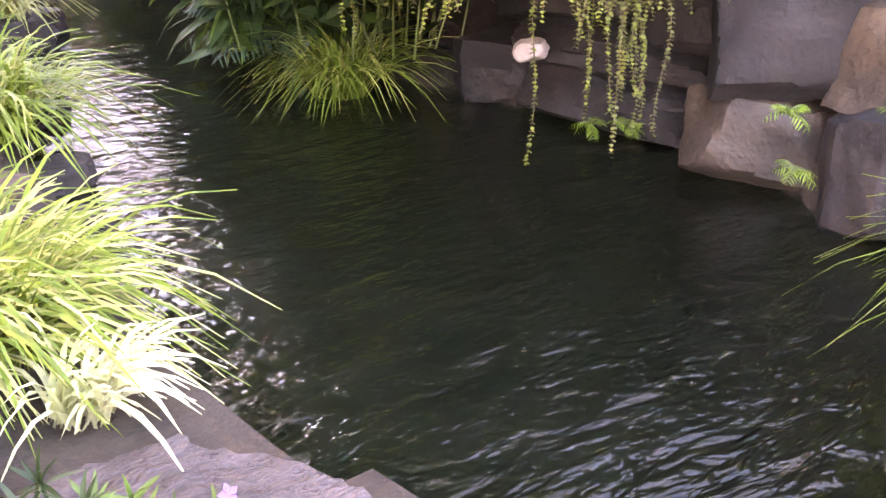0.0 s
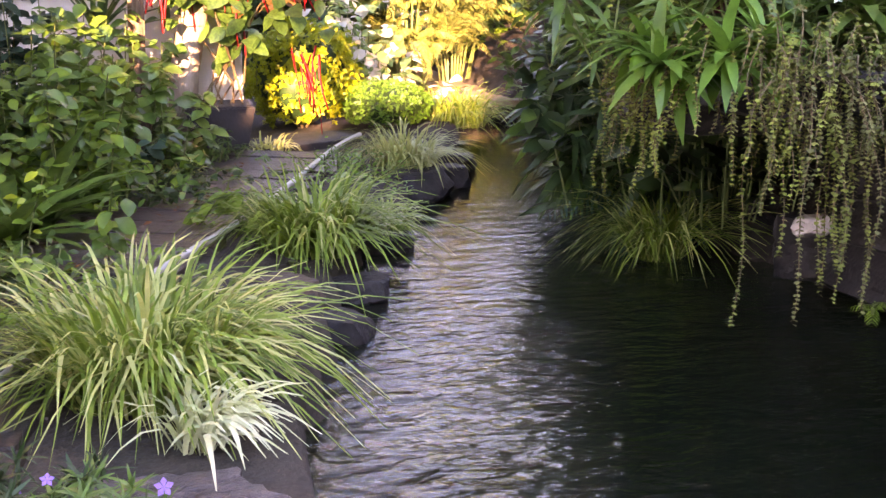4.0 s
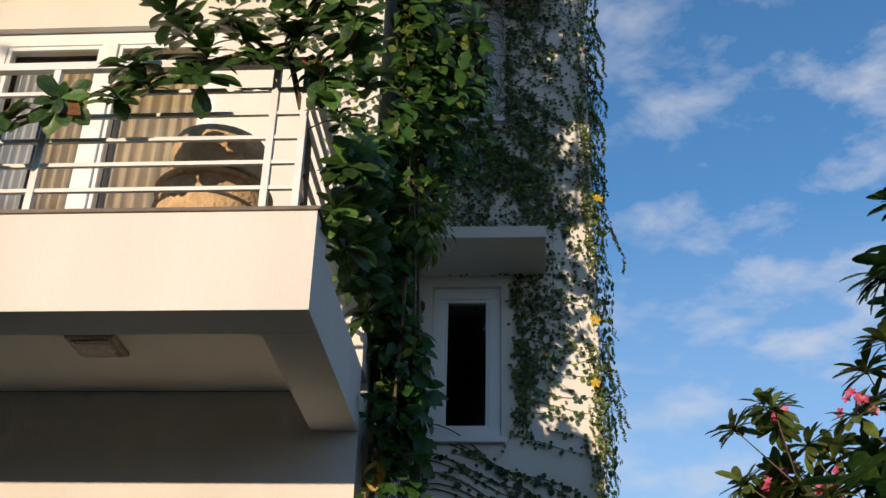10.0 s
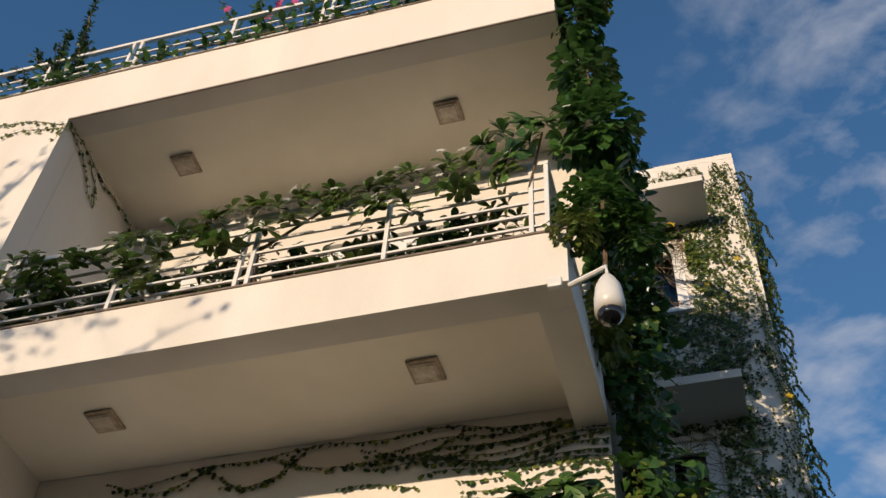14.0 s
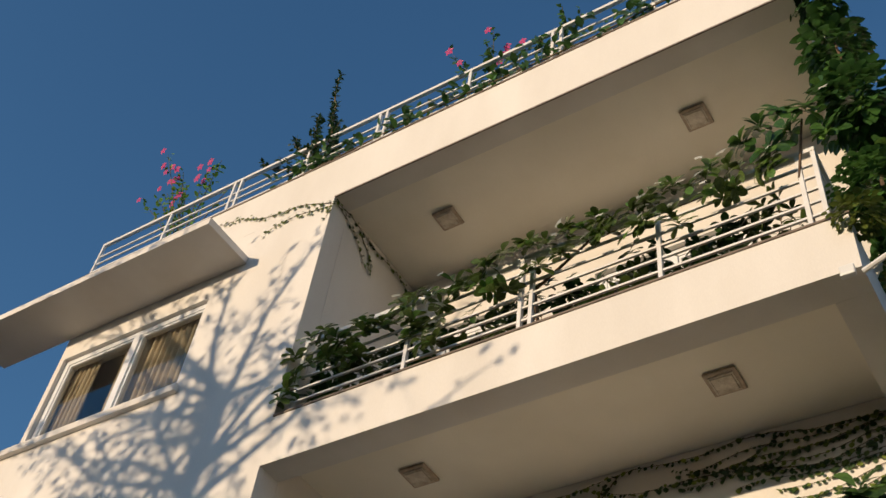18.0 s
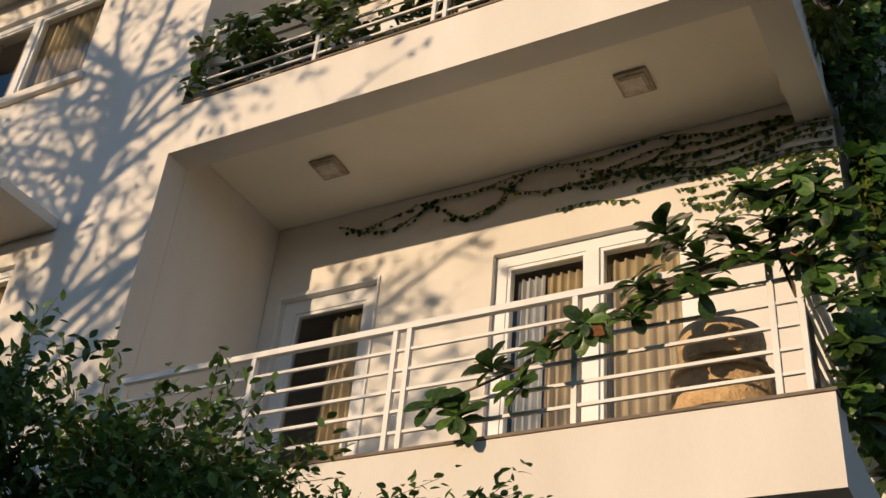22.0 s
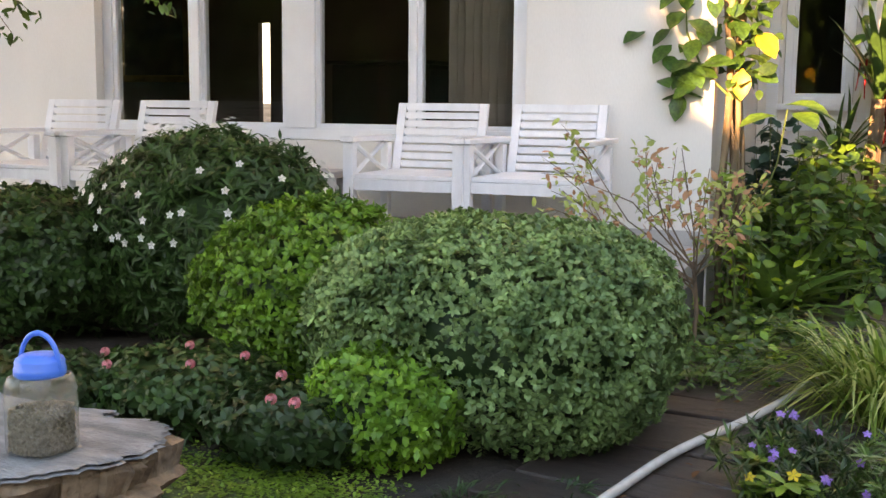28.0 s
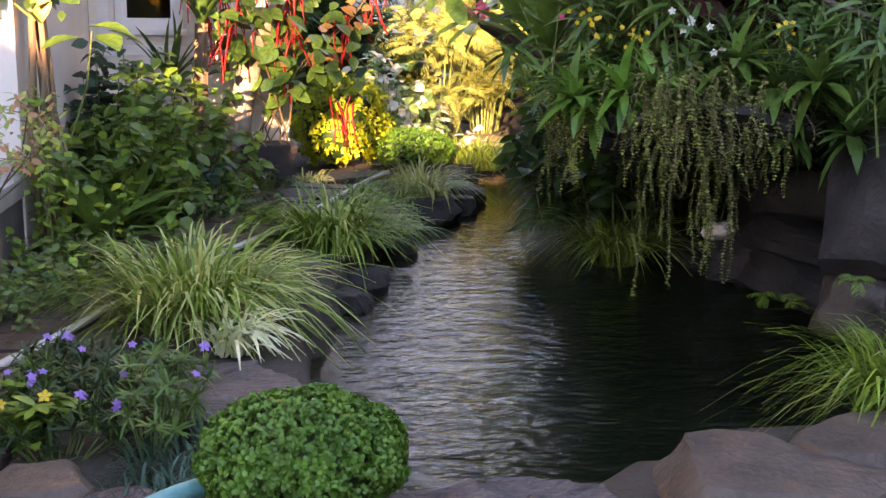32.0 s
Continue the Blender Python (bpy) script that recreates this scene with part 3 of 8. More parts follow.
window("door_balcony_upper", "white upper balcony door", (-4.6, -3.6, 7.5, 9.8), WALL_Y + 0.06, [], 0.08, 0.12, False)
window("window_bay", "white sliding bay window with tan curtains", (-8.72, -6.50, 8.50, 9.76), 0.05, [(-7.60, -7.50)], 0.09, 0.07, False)
window("window_bay_lower", "white sliding bay window half hidden by a tree", BAY_LO, 0.05, [(-7.60, -7.50)], 0.09, 0.07, False)
for h in TWIN:
    window("window_tower", "narrow white tower window with dark glass", h, 4.53, [], 0.09, 0.10 if h[2] > 3 else 0.06)
pl = part("window_panel", boxes((0.07, 0.86, 4.468, 4.488, 1.02, 1.10), (0.07, 0.16, 4.468, 4.488, 1.102, 2.72), (0.76, 0.86, 4.468, 4.488, 1.102, 2.72), bevel=0.006), M_FRAME)
tagged(pl, "white painted surround of the lowest tower window", "trim")
DOOR = bpy.data.objects["door_balcony"]
hd = part("door_head", boxes((-4.84, -3.80, WALL_Y - 0.02, WALL_Y - 0.003, 6.482, 6.52), (-4.84, -4.822, WALL_Y - 0.02, WALL_Y - 0.003, 3.98, 6.48), (-3.818, -3.80, WALL_Y - 0.02, WALL_Y - 0.003, 3.98, 6.48)), M_FRAME, DOOR)
part("door_handle", boxes((-3.98, -3.955, WALL_Y - 0.005, WALL_Y + 0.045, 4.95, 5.12), bevel=0.005), M_RAIL, DOOR, "white lever handle")


def curtain(x0, x1, z0, z1, y, mat, waves=9, depth=0.035):
    """A hanging curtain with soft folds."""
    n, bm = waves * 8, bmesh.new()
    rows = []
    for z in (z0, (z0 + z1) / 2, z1):
        rows.append([bm.verts.new((x0 + (x1 - x0) * i / n, y + depth * math.sin(2 * math.pi * waves * i / n) * (1.1 if z < z1 else 0.7) + 0.01 * math.sin(i * 1.7), z)) for i in range(n + 1)])
    for a, b in zip(rows, rows[1:]):
        for i in range(n):
            bm.faces.new((a[i], a[i + 1], b[i + 1], b[i]))
    return tagged(part("curtain", bm, mat, smooth=True), "hanging folded curtain behind the glass", "curtain", "curtains")


curtain(-2.58, -2.34, 3.98, 6.30, 1.745, M_SHEER, 4)
curtain(-2.33, -1.98, 3.98, 6.30, 1.755, M_CURTAIN, 5)
curtain(-1.82, -1.20, 3.98, 6.30, 1.745, M_CURTAIN, 7)
curtain(-4.36, -3.98, 3.98, 6.30, 1.745, M_CURTAIN, 5)
curtain(-8.68, -8.25, 8.53, 9.72, 0.19, M_CURTAIN, 6)
curtain(-7.86, -6.56, 8.53, 9.74, 0.18, M_CURTAIN, 13)
curtain(-8.64, -8.00, 5.03, 6.27, 0.19, M_CURTAIN, 6)
curtain(-7.46, -6.54, 5.03, 6.27, 0.19, M_CURTAIN, 9)
curtain(-2.6, -1.2, 7.54, 9.7, 1.75, M_SHEER, 12)
for i in range(11):
    sl = part("blind_slat", boxes((-0.0445, 0.0445, -0.002, 0.002, 1.05, 2.70)), M_BLIND)
    sl.matrix_world = pose(-1.70 + i * 0.055, 1.98 + 0.004 * (i % 2), 0, 0, 0, 55 + 6 * math.sin(i * 2.1))
    tagged(sl, "brown vertical blind slat behind the window", "blind", "vertical blind slats")


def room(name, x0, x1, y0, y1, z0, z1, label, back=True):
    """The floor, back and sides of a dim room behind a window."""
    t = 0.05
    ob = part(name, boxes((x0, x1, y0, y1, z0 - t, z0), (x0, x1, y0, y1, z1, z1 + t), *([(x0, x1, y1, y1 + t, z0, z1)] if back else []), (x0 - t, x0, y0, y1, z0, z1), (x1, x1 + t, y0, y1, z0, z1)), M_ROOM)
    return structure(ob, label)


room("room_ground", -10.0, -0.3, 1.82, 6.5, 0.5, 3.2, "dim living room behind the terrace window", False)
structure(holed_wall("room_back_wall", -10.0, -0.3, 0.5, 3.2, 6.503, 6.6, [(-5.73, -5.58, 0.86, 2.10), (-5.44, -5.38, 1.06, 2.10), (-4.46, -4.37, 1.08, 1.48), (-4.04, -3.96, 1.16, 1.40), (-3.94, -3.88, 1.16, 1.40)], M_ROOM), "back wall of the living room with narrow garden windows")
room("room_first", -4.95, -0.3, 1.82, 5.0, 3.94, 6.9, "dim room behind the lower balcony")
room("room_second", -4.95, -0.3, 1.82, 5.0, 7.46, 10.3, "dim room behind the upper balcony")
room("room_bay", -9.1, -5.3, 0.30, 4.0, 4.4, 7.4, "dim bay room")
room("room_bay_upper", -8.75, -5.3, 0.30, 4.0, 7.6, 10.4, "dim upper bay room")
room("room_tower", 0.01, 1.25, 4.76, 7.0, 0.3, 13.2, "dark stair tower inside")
glow = bpy.data.materials.new("lamp_glow")
glow.use_nodes = True
glow.node_tree.nodes["Principled BSDF"].inputs["Emission Color"].default_value = (1, 0.86, 0.6, 1)
glow.node_tree.nodes["Principled BSDF"].inputs["Emission Strength"].default_value = 4.0
for x, y in ((-3.17, 4.52), (-4.67, 4.54)):
    lp = part("ceiling_lamp", boxes((x - 0.035, x + 0.035, y - 0.045, y + 0.045, 3.17, 3.19), bevel=0.01), glow)
    tagged(lp, "small square lit ceiling lamp indoors", "lamp", "indoor lamps")
paint = thing("framed_painting", "gilt framed painting on the back wall indoors", "painting", (-7.1, 6.4, 1.5))
part("picture", boxes((-0.42, 0.42, 0.03, 0.05, 0.0, 1.0)), material("dark_painting", (0.14, 0.10, 0.07), 0.6, (0.04, 0.03, 0.03), 3, 20, 0.1), paint)
part("frame", boxes((-0.50, 0.50, 0.0, 0.06, -0.08, 0.0), (-0.50, 0.50, 0.0, 0.06, 1.0, 1.08), (-0.50, -0.42, 0.0, 0.06, 0.0, 1.0), (0.42, 0.50, 0.0, 0.06, 0.0, 1.0), bevel=0.01), M_GOLD, paint)
cab = thing("display_cabinet", "dark wooden cabinet indoors", "cabinet", (-3.9, 6.1, 0.5))
part("body", boxes((-0.55, 0.55, -0.3, 0.3, 0.0, 1.1), bevel=0.01), M_DARKWOOD, cab)
part("top", boxes((-0.6, 0.6, -0.33, 0.33, 1.1, 1.14), bevel=0.01), M_DARKWOOD, cab)
for x in (-2.6, -1.6):
    ch = thing("dining_chair", "dark dining chair indoors", "chair", (x, 4.2, 0.5), "indoor chairs")
    part("seat", boxes((-0.22, 0.22, -0.22, 0.22, 0.42, 0.47), bevel=0.01), M_DARKWOOD, ch)
    part("backrest", boxes((-0.2, 0.2, 0.19, 0.22, 0.47, 1.0), bevel=0.01), M_DARKWOOD, ch)
    for lx in (-0.19, 0.19):
        for ly in (-0.19, 0.19):
            part("leg", boxes((lx - 0.02, lx + 0.02, ly - 0.02, ly + 0.02, 0.0, 0.42)), M_DARKWOOD, ch)

# lamps under the balconies
for x, y, z in ((-1.27, 0.87, 3.805), (-4.0, 0.87, 3.805), (-1.28, 0.89, 7.295), (-4.03, 0.90, 7.295), (-1.24, 0.84, 10.652), (-4.08, 0.82, 10.652)):
    lamp = thing("bulkhead_lamp", "square weathered ceiling lamp under a balcony, unlit", "lamp", (x, y, z), "balcony lamps")
    part("casing", boxes((-0.13, 0.13, -0.13, 0.13, -0.030, -0.002), bevel=0.012), M_LAMPCASE, lamp)
    part("diffuser", boxes((-0.085, 0.085, -0.085, 0.085, -0.048, -0.025), bevel=0.010), M_LAMPGLASS, lamp, "frosted square diffuser")
    part("rim", boxes((-0.10, 0.10, -0.10, -0.087, -0.042, -0.028), (-0.10, 0.10, 0.087, 0.10, -0.042, -0.028), (-0.10, -0.087, -0.086, 0.086, -0.042, -0.028), (0.087, 0.10, -0.086, 0.086, -0.042, -0.028)), M_LAMPGLASS, lamp)


def railing(label, posts, z0, z1, bars, y, side_to):
    """White steel balcony railing: posts, a broad top rail, thinner bars, and a return along the side."""
    r = thing("balcony_railing", label, "railing", (posts[-1], y, z0))
    o = Vector(r.location)

    def put(name, row, bevel=0.004):
        ob = part(name, boxes(row, bevel=bevel), M_RAIL, r)
        ob.location = -o
    left, right = min(posts) - 0.02, max(posts) + 0.02
    put("top_rail", (left, right, y - 0.022, y + 0.022, z1 - 0.03, z1 + 0.015))
    for z in bars:
        put("bar", (left, right, y - 0.011, y + 0.011, z - 0.011, z + 0.011))
    for x in posts:
        put("post", (x - 0.018, x + 0.018, y - 0.02, y + 0.02, z0 + 0.022, z1 - 0.03))
    put("top_rail", (right - 0.04, right, y + 0.024, side_to, z1 - 0.03, z1 + 0.015))
    for z in bars:
        put("bar", (right - 0.031, right - 0.009, y + 0.024, side_to, z - 0.011, z + 0.011))
    return r


steps5 = (0.16, 0.30, 0.44, 0.58, 0.72)
railing("white steel railing of the lower balcony", (-0.12, -0.27, -1.38, -2.49, -2.59, -3.69, -4.87), 4.06, 4.95, [4.06 + s for s in steps5], 0.06, 1.50)
railing("white steel railing of the upper balcony with climbing plants", (-0.14, -0.26, -1.39, -2.50, -2.60, -3.70, -4.88), 7.585, 8.47, [7.585 + s for s in steps5], 0.06, 1.50)
railing("white steel railing along the roof edge", (-0.15, -1.28, -2.33, -2.43, -3.46, -4.58, -4.68, -5.70, -6.77, -6.88, -7.95, -9.17), 11.37, 12.05, [11.37 + s for s in (0.15, 0.29, 0.43)], 0.06, 3.0)

# the camera on its bracket at the balcony corner
cctv = thing("security_camera", "white dome security camera hung from a bracket on the balcony corner", "security camera", (0.27, -0.1, 6.99))
part("bracket", rod(bmesh.new(), [(-0.27, 0.11, 0.03), (0.0, 0.0, 0.03), (0.0, 0.0, -0.08)], 0.02, 8), M_CAMWHITE, cctv)
bm = bmesh.new()
prof = [(0.03, -0.06), (0.055, -0.10), (0.085, -0.17), (0.10, -0.30), (0.10, -0.40)]
rings = [[bm.verts.new((r * math.cos(2 * math.pi * k / 20), r * math.sin(2 * math.pi * k / 20), z)) for k in range(20)] for r, z in prof]
for a, b in zip(rings, rings[1:]):
    for k in range(20):
        bm.faces.new((a[k], a[(k + 1) % 20], b[(k + 1) % 20], b[k]))
bm.faces.new(rings[0])
bm.faces.new(rings[-1])
part("housing", bm, M_CAMWHITE, cctv, smooth=True)
bm = bmesh.new()
bmesh.ops.create_uvsphere(bm, u_segments=20, v_segments=10, radius=0.085, matrix=Matrix.Translation((0, 0, -0.41)))
part("dome", bm, M_CAMDOME, cctv, "smoked black dome", True)
jb = part("junction_box", boxes((-0.14, -0.04, -0.05, -0.004, 6.98, 7.07), bevel=0.012), M_CAMWHITE)
tagged(jb, "small white junction box on the balcony edge", "junction box")

# terrace
structure(part("terrace", boxes((-10.4, 0.0, -0.06, WALL_Y - 0.003, 0.30, 0.41), bevel=0.006), M_TERRACE), "grey stone terrace floor in front of the house")
structure(part("terrace_plinth", boxes((-10.4, -0.012, -0.045, WALL_Y - 0.003, 0.0, 0.298)), M_PLINTH), "dark rendered face of the terrace")
structure(part("floor_strip", boxes((-10.4, -0.003, 1.545, 1.558, 0.412, 0.50)), M_TERRACE), "grey skirting along the terrace wall")


def garden_chair(x, y, turn, label):
    """A white slatted armchair: two back stiles with slats, a slatted seat, arms, legs and X braces."""
    c = thing("garden_armchair", label, "chair", (x, y, 0.41), "white terrace chairs")
    c.rotation_euler = (0, 0, radians(turn))
    w, s = 0.28, 0.40
    lean = lambda z: 0.30 + (z - 0.36) * 0.30  # noqa: E731
    for sx in (-1, 1):
        bm = bmesh.new()
        xs = sx * (w - 0.025)
        for z0, z1 in ((0.36, 0.80),):
            v = [bm.verts.new(p) for p in ((xs - 0.025, lean(z0), z0), (xs + 0.025, lean(z0), z0), (xs + 0.025, lean(z0) + 0.035, z0), (xs - 0.025, lean(z0) + 0.035, z0), (xs - 0.025, lean(z1), z1), (xs + 0.025, lean(z1), z1), (xs + 0.025, lean(z1) + 0.035, z1), (xs - 0.025, lean(z1) + 0.035, z1))]
            for f in ((0, 1, 2, 3), (4, 5, 6, 7), (0, 1, 5, 4), (1, 2, 6, 5), (2, 3, 7, 6), (3, 0, 4, 7)):
                bm.faces.new([v[i] for i in f])
        part("back_stile", bm, M_TIMBER, c)
        part("front_leg", boxes((sx * 0.315 - 0.03, sx * 0.315 + 0.03, -0.27, -0.21, 0.0, 0.585), bevel=0.004), M_TIMBER, c)
        part("rear_leg", boxes((sx * 0.315 - 0.025, sx * 0.315 + 0.025, 0.28, 0.34, 0.0, 0.57), bevel=0.004), M_TIMBER, c)
        part("armrest", boxes((sx * 0.315 - 0.04, sx * 0.315 + 0.04, -0.29, 0.40, 0.587, 0.615), bevel=0.006), M_TIMBER, c)
        part("side_rail", boxes((sx * 0.315 - 0.015, sx * 0.315 + 0.015, -0.208, 0.278, 0.33, 0.385), bevel=0.004), M_TIMBER, c)
        part("cross_brace", rod(bmesh.new(), [(sx * 0.315, -0.19, 0.40), (sx * 0.315, 0.26, 0.57)], 0.014, 6), M_TIMBER, c)
        part("cross_brace", rod(bmesh.new(), [(sx * 0.305, -0.19, 0.57), (sx * 0.305, 0.26, 0.40)], 0.014, 6), M_TIMBER, c)
    for k in range(9):
        z = 0.395 + k * 0.0475
        y0 = lean(z) - 0.003
        part("back_slat", boxes((-w + 0.052, w - 0.052, y0, y0 + 0.044, z - 0.0185, z + (0.0185 if k < 8 else 0.026)), bevel=0.0025), M_TIMBER, c)
    for k in range(7):
        y0 = -0.25 + k * 0.078
        part("seat_slat", boxes((-0.283, 0.283, y0, y0 + 0.068, s - 0.012, s + 0.012), bevel=0.004), M_TIMBER, c)
    part("front_apron", boxes((-0.283, 0.283, -0.262, -0.242, 0.325, 0.385), bevel=0.004), M_TIMBER, c)
    part("rear_apron", boxes((-0.283, 0.283, 0.29, 0.31, 0.325, 0.385), bevel=0.004), M_TIMBER, c)
    return c


garden_chair(-1.54, 0.95, 2, "white painted slatted garden armchair beside its twin")
garden_chair(-0.86, 0.98, -2, "white painted slatted garden armchair near the house corner")
garden_chair(-3.99, 0.75, 0, "white painted slatted garden armchair at the shaded end")
garden_chair(-3.30, 0.78, -1, "white painted slatted garden armchair beside the flowering bush")
tb = thing("terrace_table", "low grey table between the chairs", "table", (-2.45, 0.95, 0.41))
part("tabletop", boxes((-0.38, 0.38, -0.3, 0.3, 0.36, 0.40), bevel=0.006), M_TERRACE, tb)
for lx in (-0.32, 0.32):
    for ly in (-0.24, 0.24):
        part("leg", boxes((lx - 0.025, lx + 0.025, ly - 0.025, ly + 0.025, 0.0, 0.36), bevel=0.004), M_TERRACE, tb)

# ---- plants: helpers ----
RNG = np.random.default_rng(7)


def blade_shape(stations, droop=0.25, fold=0.12):
    """A leaf of length 1 along y: rows of left, middle and right points. stations: (how far, half width)."""
    v, f = [], []
    for t, w in stations:
        z = -droop * t * t
        v += [(-w, t, z + fold * w), (0, t, z), (w, t, z + fold * w)]
    for i in range(len(stations) - 1):
        a = 3 * i
        f += [(a, a + 1, a + 4, a + 3), (a + 1, a + 2, a + 5, a + 4)]
    return np.array(v, float), f


DIAMOND = (np.array([(0, 0, 0), (-0.28, 0.5, 0.06), (0, 1, -0.05), (0.28, 0.5, 0.06), (0, 0.5, -0.02)], float), [(0, 4, 1), (1, 4, 2), (0, 3, 4), (4, 3, 2)])
ROUND = (np.array([(0, 0, 0), (-0.42, 0.35, 0.05), (-0.34, 0.75, 0.0), (0, 1, -0.1), (0.34, 0.75, 0.0), (0.42, 0.35, 0.05), (0, 0.5, -0.04)], float), [(0, 6, 1), (1, 6, 2), (2, 6, 3), (3, 6, 4), (4, 6, 5), (5, 6, 0)])
OVAL = blade_shape(((0, 0.03), (0.2, 0.2), (0.5, 0.27), (0.8, 0.17), (1, 0.01)))
BROAD = blade_shape(((0, 0.02), (0.12, 0.10), (0.3, 0.27), (0.55, 0.33), (0.8, 0.22), (0.95, 0.07), (1, 0.0)), 0.30, 0.25)
PADDLE = blade_shape(((0, 0.03), (0.25, 0.09), (0.55, 0.17), (0.82, 0.15), (0.95, 0.08), (1, 0.01)), 0.22, 0.25)
SWORD = blade_shape(((0, 0.03), (0.3, 0.045), (0.6, 0.04), (0.85, 0.022), (1, 0.0)), 0.25, 0.4)
NARROW = blade_shape(((0, 0.03), (0.35, 0.12), (0.7, 0.09), (1, 0.0)), 0.25, 0.3)
STRAP = blade_shape(((0, 0.05), (0.25, 0.075), (0.5, 0.08), (0.75, 0.06), (1, 0.0)), 0.55, 0.3)
PETAL = (np.array([(0, 0, 0), (-0.33, 0.55, 0.12), (0, 1, 0.02), (0.33, 0.55, 0.12), (0, 0.55, 0.03)], float), [(0, 4, 1), (1, 4, 2), (0, 3, 4), (4, 3, 2)])


def unit(a):
    a = np.asarray(a, float)
    return a / np.maximum(np.linalg.norm(a, axis=-1, keepdims=True), 1e-9)


def rand_dirs(n, rng=RNG):
    return unit(rng.normal(size=(n, 3)))


def leaf_mesh(name, shape, places, ways, ups, sizes, mat, parent=None, label="", widths=None):
    """All leaves of one plant as one mesh: each a copy of shape at a place, along a way, its face towards up."""
    places, y = np.asarray(places, float), unit(ways)
    x = unit(np.cross(y, ups))
    z = np.cross(x, y)
    tv, tf = shape
    s = np.broadcast_to(np.asarray(sizes, float), (len(places),))[:, None, None]
    w = np.ones_like(s) if widths is None else np.asarray(widths, float)[:, None, None]
    v = places[:, None] + s * (w * tv[None, :, 0:1] * x[:, None] + tv[None, :, 1:2] * y[:, None] + tv[None, :, 2:3] * z[:, None])
    n, k = len(places), len(tv)
    me = bpy.data.meshes.new(name)
    loops, starts, totals = [], [], []
    face = [np.array(f) for f in tf]
    flat = np.concatenate(face)
    lens = np.array([len(f) for f in face])
    all_loops = (np.arange(n)[:, None] * k + flat[None]).ravel()
    all_tot = np.tile(lens, n)
    all_start = np.concatenate([[0], np.cumsum(all_tot)[:-1]])
    me.vertices.add(n * k)
    me.vertices.foreach_set("co", v.reshape(-1))
    me.loops.add(len(all_loops))
    me.loops.foreach_set("vertex_index", all_loops.astype(np.int32))
    me.polygons.add(len(all_tot))
    me.polygons.foreach_set("loop_start", all_start.astype(np.int32))
    me.polygons.foreach_set("loop_total", all_tot.astype(np.int32))
    me.update(calc_edges=True)
    me.validate()
    ob = link_mesh(name, me, mat, parent, label)
    if n > 120 and parent is not None:
        tagged(ob, kind="stuff")
    return ob


def strip_mesh(name, roots, headings, lengths, lifts, droops, width, mat, parent=None, label="", stations=6):
    """Grass blades: each rises from its root at an angle and arches over under its own weight."""
    n = len(roots)
    t = np.linspace(0, 1, stations)
    h = np.stack([np.cos(headings), np.sin(headings), 0 * headings], -1)
    side = np.stack([-np.sin(headings), np.cos(headings), 0 * headings], -1)
    out = lengths[:, None] * (np.cos(lifts)[:, None] * t + 0.35 * droops[:, None] * t ** 2)
    up = lengths[:, None] * (np.sin(lifts)[:, None] * t - droops[:, None] * t ** 2.2)
    mid = roots[:, None] + out[..., None] * h[:, None] + up[..., None] * np.array((0, 0, 1.0))
    wid = np.broadcast_to(np.asarray(width, float), (n,))[:, None] * np.array([0.7, 1, 1, 0.85, 0.55, 0.05])[None, :stations]
    v = np.stack([mid - wid[..., None] * side[:, None], mid + wid[..., None] * side[:, None] + np.array((0, 0, 0.002))], 2).reshape(n, -1, 3)
    k = 2 * stations
    base = [(2 * i, 2 * i + 1, 2 * i + 3, 2 * i + 2) for i in range(stations - 1)]
    faces = (np.arange(n)[:, None, None] * k + np.array(base)[None]).reshape(-1, 4)
    return pydata(name, v.reshape(-1, 3).tolist(), faces.tolist(), mat, parent, label)


def tuft(x, y, z, spread, height, n, mat, label, pale=0.0, seed=0, root=0.35, lean=None, wide=0.006, sway=0.35):
    """A clump of arching grass."""
    rng = np.random.default_rng(seed + 11)
    g = thing("grass_clump", label, "grass", (x, y, z), "waterside grasses")
    for nm, m, cnt in (("grass", mat, int(n * (1 - pale))), ("pale_grass", L_GRASS_PALE, int(n * pale))):
        if not cnt:
            continue
        a = rng.uniform(0, 2 * math.pi, cnt)
        r = spread * root * np.sqrt(rng.uniform(0, 1, cnt))
        roots = np.stack([r * np.cos(a), r * np.sin(a), np.full(cnt, -0.02)], -1)
        head = a + rng.normal(0, 0.6, cnt)
        if lean is not None:
            head = np.where(rng.uniform(size=cnt) < sway, lean + rng.normal(0, 0.5, cnt), head)
        lift = np.clip(rng.normal(1.26, 0.18, cnt), 0.6, 1.52)
        ln = height * rng.uniform(0.7, 1.35, cnt)
        tagged(strip_mesh(nm, roots, head, ln, lift, rng.uniform(0.40, 0.98, cnt), rng.uniform(0.6, 1.3, cnt) * wide, m, g), kind="stuff")
    return g


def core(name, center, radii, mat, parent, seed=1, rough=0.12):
    """A lumpy solid body; inside shrubs its dark colour stands in for shade."""
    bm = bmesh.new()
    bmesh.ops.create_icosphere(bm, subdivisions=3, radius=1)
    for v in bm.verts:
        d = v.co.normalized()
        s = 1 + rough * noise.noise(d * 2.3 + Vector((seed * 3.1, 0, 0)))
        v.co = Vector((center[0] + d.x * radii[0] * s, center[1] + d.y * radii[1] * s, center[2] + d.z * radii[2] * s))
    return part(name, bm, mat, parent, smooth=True)


